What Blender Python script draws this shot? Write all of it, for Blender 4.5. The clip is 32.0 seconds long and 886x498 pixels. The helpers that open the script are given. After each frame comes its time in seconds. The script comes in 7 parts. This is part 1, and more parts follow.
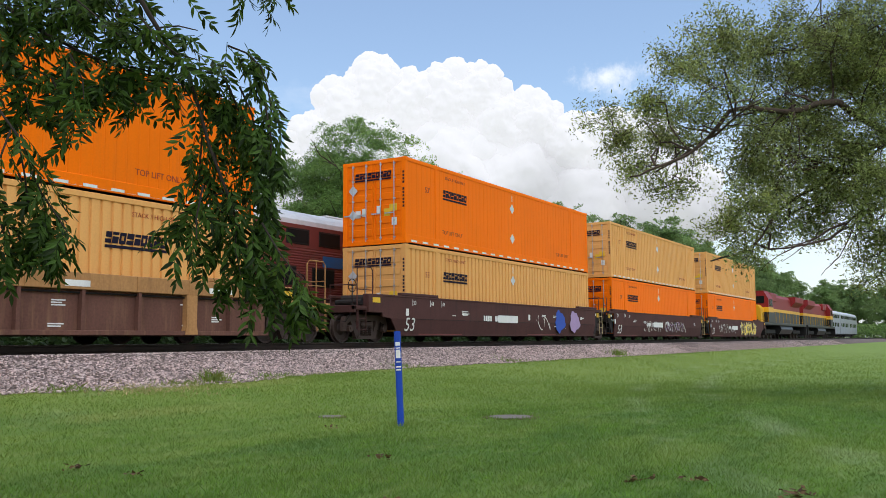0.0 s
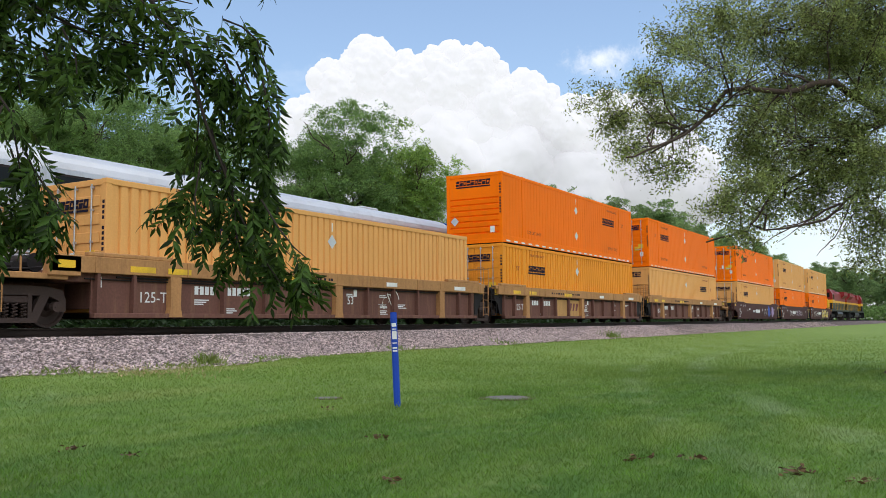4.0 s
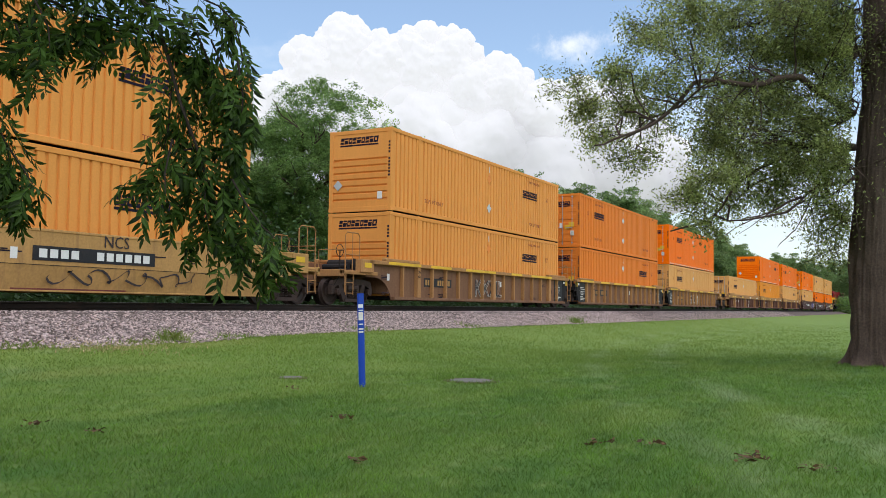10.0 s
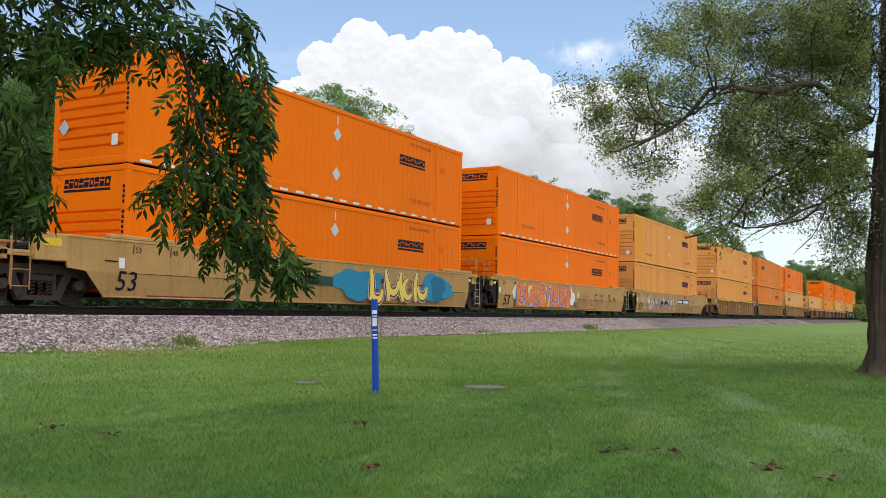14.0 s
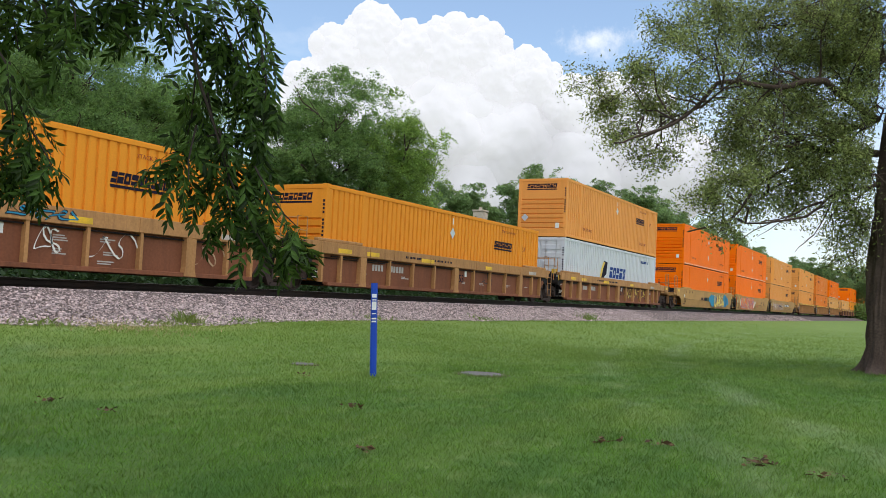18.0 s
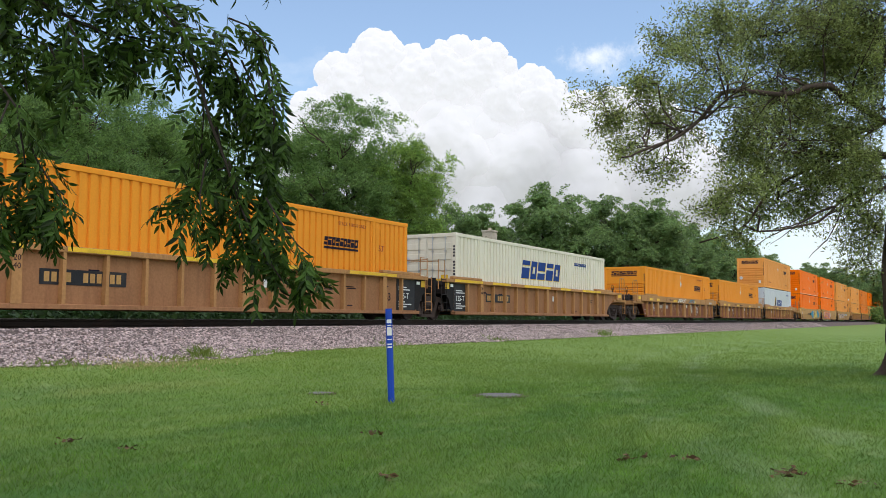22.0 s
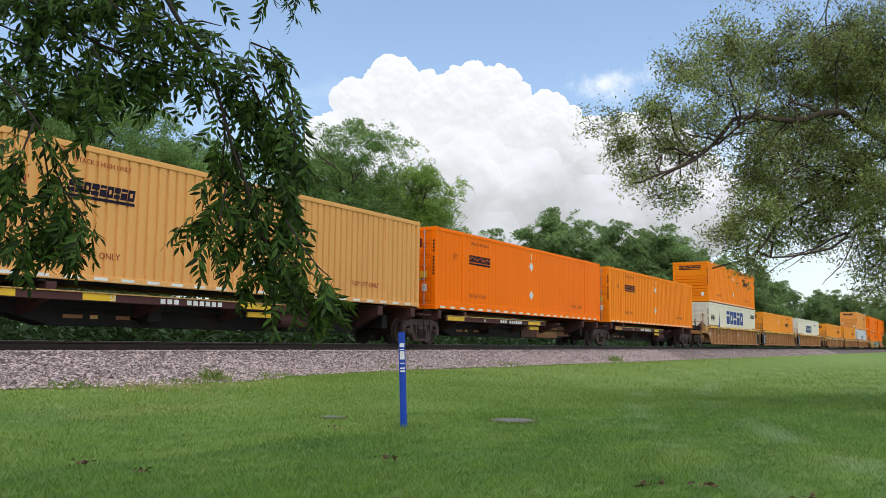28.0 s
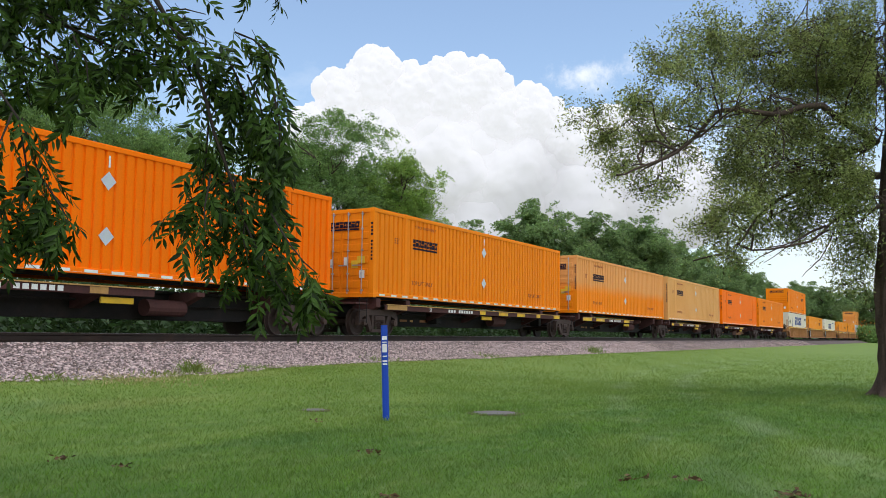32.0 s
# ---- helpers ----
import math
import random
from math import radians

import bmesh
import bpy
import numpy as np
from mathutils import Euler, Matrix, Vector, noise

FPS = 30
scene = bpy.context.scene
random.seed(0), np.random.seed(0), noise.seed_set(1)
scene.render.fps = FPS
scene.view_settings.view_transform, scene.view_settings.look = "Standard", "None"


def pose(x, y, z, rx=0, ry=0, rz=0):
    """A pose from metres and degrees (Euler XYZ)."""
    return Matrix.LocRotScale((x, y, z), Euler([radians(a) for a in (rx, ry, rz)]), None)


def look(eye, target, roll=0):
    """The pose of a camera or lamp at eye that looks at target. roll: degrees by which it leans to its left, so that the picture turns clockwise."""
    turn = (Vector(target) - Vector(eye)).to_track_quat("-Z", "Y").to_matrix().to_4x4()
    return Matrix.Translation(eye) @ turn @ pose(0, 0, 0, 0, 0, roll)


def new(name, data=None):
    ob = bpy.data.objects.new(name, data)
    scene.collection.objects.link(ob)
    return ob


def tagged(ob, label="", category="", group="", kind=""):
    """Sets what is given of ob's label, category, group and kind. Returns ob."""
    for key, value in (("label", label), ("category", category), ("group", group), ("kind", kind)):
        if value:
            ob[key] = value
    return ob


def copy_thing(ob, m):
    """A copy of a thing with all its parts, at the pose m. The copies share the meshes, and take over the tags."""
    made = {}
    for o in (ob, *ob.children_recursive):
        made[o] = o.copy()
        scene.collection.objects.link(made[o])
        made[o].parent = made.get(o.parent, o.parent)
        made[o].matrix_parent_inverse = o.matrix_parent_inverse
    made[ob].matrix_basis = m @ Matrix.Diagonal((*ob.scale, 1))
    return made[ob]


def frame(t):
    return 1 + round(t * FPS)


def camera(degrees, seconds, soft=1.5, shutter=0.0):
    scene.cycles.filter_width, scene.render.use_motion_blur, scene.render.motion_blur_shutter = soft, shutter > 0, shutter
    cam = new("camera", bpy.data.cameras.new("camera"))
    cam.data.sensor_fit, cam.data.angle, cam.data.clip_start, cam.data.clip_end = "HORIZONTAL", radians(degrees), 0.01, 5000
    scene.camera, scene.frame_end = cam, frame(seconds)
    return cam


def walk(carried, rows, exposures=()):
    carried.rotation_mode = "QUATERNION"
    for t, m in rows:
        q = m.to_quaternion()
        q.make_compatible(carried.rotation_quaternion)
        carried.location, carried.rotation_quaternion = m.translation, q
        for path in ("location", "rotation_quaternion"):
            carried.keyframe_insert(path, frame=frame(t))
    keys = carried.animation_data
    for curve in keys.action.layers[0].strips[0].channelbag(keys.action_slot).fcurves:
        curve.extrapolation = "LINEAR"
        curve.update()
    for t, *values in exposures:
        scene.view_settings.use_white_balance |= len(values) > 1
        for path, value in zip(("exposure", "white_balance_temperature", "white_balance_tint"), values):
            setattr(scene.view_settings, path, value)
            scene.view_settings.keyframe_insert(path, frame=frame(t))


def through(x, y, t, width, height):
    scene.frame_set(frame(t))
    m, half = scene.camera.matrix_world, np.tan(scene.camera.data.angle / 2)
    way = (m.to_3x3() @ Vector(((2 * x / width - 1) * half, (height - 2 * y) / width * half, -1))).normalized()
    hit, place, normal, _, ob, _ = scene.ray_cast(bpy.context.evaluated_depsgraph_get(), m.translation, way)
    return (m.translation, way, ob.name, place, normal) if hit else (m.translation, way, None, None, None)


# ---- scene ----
cam = camera(53.16, 32.0, soft=0.6)
# seconds, place in metres, turn in degrees
PATH = [
    (0.0, 0.024, -0.104, 1.165, 95.90, 0.38, -59.17),
    (0.5, 0.044, -0.120, 1.141, 95.80, 2.34, -59.16),
    (1.0, 0.096, -0.053, 1.138, 96.82, 2.90, -59.04),
    (1.5, 0.112, -0.056, 1.143, 96.72, 1.89, -59.10),
    (2.0, 0.088, -0.133, 1.147, 95.30, 0.52, -59.08),
    (2.5, 0.094, -0.068, 1.132, 94.96, -0.02, -59.20),
    (4.5, 0.044, -0.011, 1.134, 94.83, 0.99, -59.82),
    (5.0, 0.035, 0.037, 1.136, 95.76, 2.10, -59.65),
    (5.5, 0.042, 0.021, 1.132, 95.70, 1.43, -59.74),
    (6.0, 0.025, -0.020, 1.144, 94.34, -0.32, -59.31),
    (6.5, -0.026, -0.054, 1.143, 94.09, -0.36, -60.53),
    (7.0, 0.001, 0.017, 1.140, 94.87, 0.75, -61.50),
    (7.5, 0.018, -0.014, 1.125, 94.91, -0.16, -61.56),
    (8.0, 0.006, -0.051, 1.130, 93.86, -1.79, -61.48),
    (8.5, 0.007, -0.014, 1.123, 93.67, 0.47, -61.65),
    (9.0, 0.014, 0.027, 1.134, 95.26, 1.61, -61.93),
    (9.5, -0.005, 0.003, 1.136, 95.17, 0.08, -61.79),
    (10.0, -0.015, -0.042, 1.145, 93.66, -0.73, -61.90),
    (10.5, -0.002, -0.019, 1.137, 93.39, 0.28, -61.92),
    (11.0, 0.011, 0.024, 1.135, 94.13, 1.36, -62.06),
    (11.5, 0.013, -0.001, 1.135, 94.18, 0.84, -61.68),
    (12.0, -0.003, -0.031, 1.148, 93.78, -0.69, -61.12),
    (12.5, 0.013, 0.009, 1.146, 93.37, 0.20, -61.14),
    (13.0, -0.002, 0.034, 1.141, 94.44, 0.80, -61.54),
    (13.5, -0.002, 0.006, 1.139, 94.67, -0.13, -61.30),
    (14.0, -0.013, -0.034, 1.149, 94.03, -1.02, -61.03),
    (14.5, -0.017, -0.016, 1.143, 93.93, -0.62, -61.13),
    (16.5, -0.018, -0.013, 1.155, 93.94, -0.09, -61.50),
    (17.0, -0.003, 0.026, 1.151, 94.19, 0.79, -61.56),
    (17.5, -0.011, -0.016, 1.154, 94.24, -0.84, -61.00),
    (18.0, -0.021, -0.055, 1.156, 93.09, -2.83, -60.99),
    (18.5, -0.002, -0.012, 1.138, 93.63, -0.57, -60.91),
    (19.0, -0.008, 0.013, 1.153, 94.82, 0.57, -60.79),
    (19.5, -0.015, -0.009, 1.158, 94.81, -0.05, -60.57),
    (20.0, -0.025, -0.029, 1.163, 94.37, -0.05, -60.62),
    (20.5, -0.010, 0.007, 1.155, 94.24, 0.71, -60.49),
    (21.0, -0.002, 0.033, 1.152, 95.02, 1.83, -60.69),
    (21.5, -0.007, -0.005, 1.157, 95.18, 0.63, -60.43),
    (22.0, -0.014, -0.019, 1.161, 94.51, -0.25, -60.16),
    (22.5, -0.017, -0.007, 1.155, 94.79, 0.86, -60.14),
    (23.0, 0.001, 0.029, 1.153, 95.80, 0.73, -60.29),
    (23.5, -0.007, 0.007, 1.159, 95.57, 0.21, -59.90),
    (24.0, 0.003, 0.006, 1.156, 94.84, 0.19, -58.68),
    (24.5, -0.001, 0.042, 1.152, 95.32, 1.95, -58.22),
    (25.0, -0.020, 0.057, 1.160, 96.42, 1.63, -57.92),
    (25.5, -0.028, 0.004, 1.162, 96.63, -0.27, -58.08),
    (26.0, -0.027, -0.060, 1.155, 96.38, 0.27, -58.04),
    (26.5, -0.053, 0.017, 1.158, 96.28, 0.19, -58.36),
    (28.5, -0.049, 0.038, 1.148, 96.02, -0.49, -59.93),
    (29.0, -0.052, 0.052, 1.151, 96.09, 0.86, -60.52),
    (29.5, -0.028, 0.038, 1.169, 94.87, 0.03, -59.98),
    (30.0, -0.042, 0.065, 1.162, 94.24, 0.01, -60.13),
    (30.5, -0.050, 0.106, 1.156, 95.65, 1.24, -60.74),
    (31.0, -0.048, 0.137, 1.166, 95.92, 0.87, -60.32),
    (31.5, -0.028, 0.106, 1.173, 95.98, -1.03, -60.74),
    (32.0, -0.021, 0.102, 1.177, 95.53, -0.63, -60.94),
]
walk(cam, [(t, pose(*p)) for t, *p in PATH])

# ---------------------------------------------------------------- light
SUN_ELEV, SUN_AZ = 69.0, 228.0   # degrees; azimuth of the sun seen from the place, from +x towards +y
world = bpy.data.worlds.new("sky")
scene.world = world
world.use_nodes = True
wn, wl = world.node_tree.nodes, world.node_tree.links
sky = wn.new("ShaderNodeTexSky")
sky.sky_type, sky.sun_disc = "NISHITA", False
sky.sun_elevation, sky.sun_rotation = radians(SUN_ELEV), radians(90.0 - SUN_AZ)
sky.air_density, sky.dust_density, sky.ozone_density = 1.1, 0.9, 2.0
wn["Background"].inputs["Strength"].default_value = 0.132
# thin high cloud and haze that lies over the blue, thicker towards the horizon
tc = wn.new("ShaderNodeTexCoord")
sep = wn.new("ShaderNodeSeparateXYZ")
mp = wn.new("ShaderNodeMapping")
mp.inputs["Scale"].default_value = (1.0, 1.0, 1.8)
nz = wn.new("ShaderNodeTexNoise")
nz.inputs["Scale"].default_value, nz.inputs["Detail"].default_value, nz.inputs["Roughness"].default_value = 2.6, 8.0, 0.6
rise = wn.new("ShaderNodeMapRange")
rise.inputs["From Min"].default_value, rise.inputs["From Max"].default_value = 0.02, 0.5
rise.inputs["To Min"].default_value, rise.inputs["To Max"].default_value = 0.17, -0.14
add = wn.new("ShaderNodeMath"); add.operation = "ADD"
veil = wn.new("ShaderNodeMapRange")
veil.inputs["From Min"].default_value, veil.inputs["From Max"].default_value = 0.50, 0.74
veil.inputs["To Min"].default_value, veil.inputs["To Max"].default_value = 0.05, 0.8
mixw = wn.new("ShaderNodeMixRGB")
mixw.inputs["Color2"].default_value = (5.0, 5.4, 6.0, 1)
wl.new(tc.outputs["Generated"], mp.inputs["Vector"])
wl.new(tc.outputs["Generated"], sep.inputs["Vector"])
wl.new(mp.outputs["Vector"], nz.inputs["Vector"])
wl.new(sep.outputs["Z"], rise.inputs["Value"])
wl.new(nz.outputs["Fac"], add.inputs[0]); wl.new(rise.outputs["Result"], add.inputs[1])
wl.new(add.outputs[0], veil.inputs["Value"])
wl.new(veil.outputs["Result"], mixw.inputs["Fac"])
wl.new(sky.outputs["Color"], mixw.inputs["Color1"])
# a torn wisp of cloud beside the great one
wisp = (math.cos(radians(16.6)) * math.cos(radians(20.4)), math.cos(radians(16.6)) * math.sin(radians(20.4)), math.sin(radians(16.6)))
sub = wn.new("ShaderNodeVectorMath"); sub.operation = "SUBTRACT"
sub.inputs[1].default_value = wisp
flat = wn.new("ShaderNodeVectorMath"); flat.operation = "MULTIPLY"
flat.inputs[1].default_value = (0.75, 0.75, 1.7)
size = wn.new("ShaderNodeVectorMath"); size.operation = "LENGTH"
torn = wn.new("ShaderNodeTexNoise")
torn.inputs["Scale"].default_value, torn.inputs["Detail"].default_value, torn.inputs["Roughness"].default_value = 15.0, 8.0, 0.65
pull = wn.new("ShaderNodeMath"); pull.operation = "MULTIPLY_ADD"
pull.inputs[1].default_value = 0.16
edge = wn.new("ShaderNodeMapRange"); edge.interpolation_type = "SMOOTHSTEP"
edge.inputs["From Min"].default_value, edge.inputs["From Max"].default_value = 0.122, 0.078
edge.inputs["To Min"].default_value, edge.inputs["To Max"].default_value = 0.0, 0.8
mixc = wn.new("ShaderNodeMixRGB")
mixc.inputs["Color2"].default_value = (5.6, 5.8, 6.1, 1)
wl.new(tc.outputs["Generated"], sub.inputs[0]); wl.new(sub.outputs[0], flat.inputs[0]); wl.new(flat.outputs[0], size.inputs[0])
wl.new(tc.outputs["Generated"], torn.inputs["Vector"])
wl.new(torn.outputs["Fac"], pull.inputs[0]); wl.new(size.outputs["Value"], pull.inputs[2])
wl.new(pull.outputs[0], edge.inputs["Value"]); wl.new(edge.outputs["Result"], mixc.inputs["Fac"])
wl.new(mixw.outputs["Color"], mixc.inputs["Color1"])
wl.new(mixc.outputs["Color"], wn["Background"].inputs["Color"])

sun_data = bpy.data.lights.new("sun", "SUN")
sun_data.energy, sun_data.angle, sun_data.color = 1.9, radians(120), (1.0, 0.92, 0.80)
sun = new("sun", sun_data)
sd = Vector((math.cos(radians(SUN_ELEV)) * math.cos(radians(SUN_AZ)), math.cos(radians(SUN_ELEV)) * math.sin(radians(SUN_AZ)), math.sin(radians(SUN_ELEV))))
sun.matrix_world = look(sd * 100, (0, 0, 0))
scene.view_settings.exposure = 0.55

# ---------------------------------------------------------------- materials
def mat(name, color, rough=0.6, metal=0.0, vary=0.12, scale=6.0, fine=60.0, bump=0.0, dirt=0.0, dirt_color=(0.12, 0.08, 0.05), streak=False,
        rand=0.0, spec=0.25, island=0.0):
    """Base colour with coarse and fine variation, stains that run down where streak is set, and fine relief."""
    m = bpy.data.materials.new(name)
    m.use_nodes = True
    n, l = m.node_tree.nodes, m.node_tree.links
    b = n["Principled BSDF"]
    b.inputs["Roughness"].default_value, b.inputs["Metallic"].default_value = rough, metal
    b.inputs["Specular IOR Level"].default_value = spec
    t = n.new("ShaderNodeTexCoord")
    src = t.outputs["Object"]
    coarse = n.new("ShaderNodeTexNoise")
    coarse.inputs["Scale"].default_value, coarse.inputs["Detail"].default_value = scale * 0.2, 5
    grain = n.new("ShaderNodeTexNoise")
    grain.inputs["Scale"].default_value, grain.inputs["Detail"].default_value = fine, 3
    l.new(src, coarse.inputs["Vector"]); l.new(src, grain.inputs["Vector"])
    total = n.new("ShaderNodeMath"); total.operation = "ADD"
    l.new(coarse.outputs["Fac"], total.inputs[0]); l.new(grain.outputs["Fac"], total.inputs[1])
    mr = n.new("ShaderNodeMapRange")
    mr.inputs["From Min"].default_value, mr.inputs["From Max"].default_value = 0.6, 1.4
    mr.inputs["To Min"].default_value, mr.inputs["To Max"].default_value = 1 - vary, 1 + vary
    l.new(total.outputs[0], mr.inputs["Value"])
    hsv = n.new("ShaderNodeHueSaturation")
    hsv.inputs["Color"].default_value = (*color, 1)
    value = mr.outputs["Result"]
    if rand or island:
        info = n.new("ShaderNodeNewGeometry" if island else "ShaderNodeObjectInfo")
        r2 = n.new("ShaderNodeMapRange")
        k = island or rand
        r2.inputs["To Min"].default_value, r2.inputs["To Max"].default_value = 1 - k, 1 + k
        l.new(info.outputs["Random Per Island" if island else "Random"], r2.inputs["Value"])
        mul = n.new("ShaderNodeMath"); mul.operation = "MULTIPLY"
        l.new(value, mul.inputs[0]); l.new(r2.outputs["Result"], mul.inputs[1])
        value = mul.outputs[0]
    l.new(value, hsv.inputs["Value"])
    out = hsv.outputs["Color"]
    if dirt:
        mp2 = n.new("ShaderNodeMapping")
        mp2.inputs["Scale"].default_value = (4.0, 4.0, 0.35) if streak else (1, 1, 1)
        dn = n.new("ShaderNodeTexNoise")
        dn.inputs["Scale"].default_value, dn.inputs["Detail"].default_value, dn.inputs["Roughness"].default_value = 1.6, 7, 0.65
        dr = n.new("ShaderNodeMapRange")
        dr.inputs["From Min"].default_value, dr.inputs["From Max"].default_value = 0.5, 0.78
        dr.inputs["To Max"].default_value = dirt
        mx = n.new("ShaderNodeMixRGB")
        mx.inputs["Color2"].default_value = (*dirt_color, 1)
        l.new(src, mp2.inputs["Vector"]); l.new(mp2.outputs["Vector"], dn.inputs["Vector"])
        l.new(dn.outputs["Fac"], dr.inputs["Value"]); l.new(dr.outputs["Result"], mx.inputs["Fac"])
        l.new(out, mx.inputs["Color1"])
        out = mx.outputs["Color"]
    l.new(out, b.inputs["Base Color"])
    if bump:
        bp = n.new("ShaderNodeBump")
        bp.inputs["Strength"].default_value, bp.inputs["Distance"].default_value = bump, 0.01
        l.new(grain.outputs["Fac"], bp.inputs["Height"]); l.new(bp.outputs["Normal"], b.inputs["Normal"])
    return m


def leaf_mat(name, color, through=0.35, vary=0.3, rough=0.5, scale=0.6, spec=0.3, patchy=0.25):
    """Leaves: each one its own shade, some light passing through."""
    m = mat(name, color, rough, vary=patchy, scale=scale * 5, fine=3.0, island=vary, spec=spec)
    n, l = m.node_tree.nodes, m.node_tree.links
    b = n["Principled BSDF"]
    tr = n.new("ShaderNodeBsdfTranslucent")
    mix = n.new("ShaderNodeMixShader")
    mix.inputs["Fac"].default_value = through
    hs = n.new("ShaderNodeHueSaturation")
    hs.inputs["Hue"].default_value, hs.inputs["Value"].default_value = 0.47, 1.5
    l.new(b.inputs["Base Color"].links[0].from_socket, hs.inputs["Color"])
    l.new(hs.outputs["Color"], tr.inputs["Color"])
    l.new(b.outputs[0], mix.inputs[1]); l.new(tr.outputs[0], mix.inputs[2])
    l.new(mix.outputs[0], n["Material Output"].inputs["Surface"])
    return m


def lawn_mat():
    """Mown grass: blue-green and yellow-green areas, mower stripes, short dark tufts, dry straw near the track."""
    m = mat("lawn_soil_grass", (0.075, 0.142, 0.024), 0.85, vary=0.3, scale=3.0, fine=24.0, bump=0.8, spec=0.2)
    return lighten_rise(swathes(m), (0.165, 0.24, 0.048))


def swathes(m):
    """Yellower swathes, bluish lush patches, mower bands, and a dry bare strip by the ballast."""
    n, l = m.node_tree.nodes, m.node_tree.links
    b = n["Principled BSDF"]
    t = n.new("ShaderNodeTexCoord")
    prev = b.inputs["Base Color"].links[0].from_socket
    for scale3, lo, hi, top, col in (((0.22, 0.5, 1), 0.45, 0.66, 0.55, (0.165, 0.24, 0.05)), ((0.55, 0.9, 1), 0.50, 0.68, 0.6, (0.05, 0.132, 0.022)), ((0.25, 1.7, 1), 0.48, 0.66, 0.5, (0.052, 0.12, 0.024)), ((2.2, 3.4, 1), 0.55, 0.72, 0.6, (0.18, 0.25, 0.075))):
        mp3 = n.new("ShaderNodeMapping")
        mp3.inputs["Scale"].default_value = scale3
        mp3.inputs["Location"].default_value = (hi * 40, lo * 17, 0)
        big = n.new("ShaderNodeTexNoise")
        big.inputs["Scale"].default_value, big.inputs["Detail"].default_value = 1.0, 7
        mr = n.new("ShaderNodeMapRange")
        mr.inputs["From Min"].default_value, mr.inputs["From Max"].default_value, mr.inputs["To Max"].default_value = lo, hi, top
        mx = n.new("ShaderNodeMixRGB")
        mx.inputs["Color2"].default_value = (*col, 1)
        l.new(t.outputs["Object"], mp3.inputs["Vector"]); l.new(mp3.outputs["Vector"], big.inputs["Vector"])
        l.new(big.outputs["Fac"], mr.inputs["Value"]); l.new(mr.outputs["Result"], mx.inputs["Fac"])
        l.new(prev, mx.inputs["Color1"])
        prev = mx.outputs["Color"]
    for cx, cy, rx, ry, top in ((11.9, 12.1, 3.4, 0.75, 0.75), (7.5, 12.5, 2.5, 0.5, 0.5), (19.0, 12.9, 5.0, 0.5, 0.5), (9.0, 9.9, 2.2, 0.5, 0.3)):
        sub, div, far, wob, ad, mr, mx = [n.new("ShaderNode" + k) for k in ("VectorMath", "VectorMath", "VectorMath", "TexNoise", "Math", "MapRange", "MixRGB")]
        sub.operation, div.operation, far.operation, ad.operation = "SUBTRACT", "MULTIPLY", "LENGTH", "ADD"
        sub.inputs[1].default_value, div.inputs[1].default_value = (cx, cy, 0), (1 / rx, 1 / ry, 0)
        wob.inputs["Scale"].default_value, wob.inputs["Detail"].default_value = 1.6, 6
        mr.inputs["From Min"].default_value, mr.inputs["From Max"].default_value, mr.inputs["To Min"].default_value, mr.inputs["To Max"].default_value = 0.75, 1.55, top, 0.0
        mx.inputs["Color2"].default_value = (0.33, 0.29, 0.12, 1)
        l.new(t.outputs["Object"], sub.inputs[0]); l.new(sub.outputs[0], div.inputs[0]); l.new(div.outputs[0], far.inputs[0])
        l.new(t.outputs["Object"], wob.inputs["Vector"]); l.new(wob.outputs["Fac"], ad.inputs[0]); l.new(far.outputs["Value"], ad.inputs[1])
        l.new(ad.outputs[0], mr.inputs["Value"]); l.new(mr.outputs["Result"], mx.inputs["Fac"])
        l.new(prev, mx.inputs["Color1"])
        prev = mx.outputs["Color"]
    l.new(prev, b.inputs["Base Color"])
    return m


def lighten_rise(m, col):
    """The lawn turns lighter and yellower up the rise towards the railway, in uneven swathes: part grass colour, part
    view-angle brightness painted in.
    """
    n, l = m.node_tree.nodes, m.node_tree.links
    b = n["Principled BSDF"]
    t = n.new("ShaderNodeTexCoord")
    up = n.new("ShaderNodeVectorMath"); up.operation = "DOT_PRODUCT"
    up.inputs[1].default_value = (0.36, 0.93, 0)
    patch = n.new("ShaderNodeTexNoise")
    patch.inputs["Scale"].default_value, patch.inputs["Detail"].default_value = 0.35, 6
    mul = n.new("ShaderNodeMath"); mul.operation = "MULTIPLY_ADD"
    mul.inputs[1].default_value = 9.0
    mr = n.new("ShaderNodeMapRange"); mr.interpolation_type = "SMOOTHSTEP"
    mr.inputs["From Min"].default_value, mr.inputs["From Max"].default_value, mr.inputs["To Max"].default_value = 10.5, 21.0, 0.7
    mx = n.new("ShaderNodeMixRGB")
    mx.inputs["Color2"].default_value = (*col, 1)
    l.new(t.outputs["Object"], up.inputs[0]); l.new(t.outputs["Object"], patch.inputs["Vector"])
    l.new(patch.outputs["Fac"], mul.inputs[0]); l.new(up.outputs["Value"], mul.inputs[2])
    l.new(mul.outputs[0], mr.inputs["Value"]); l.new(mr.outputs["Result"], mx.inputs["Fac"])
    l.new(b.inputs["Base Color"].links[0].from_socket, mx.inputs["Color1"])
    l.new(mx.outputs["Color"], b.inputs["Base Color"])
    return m


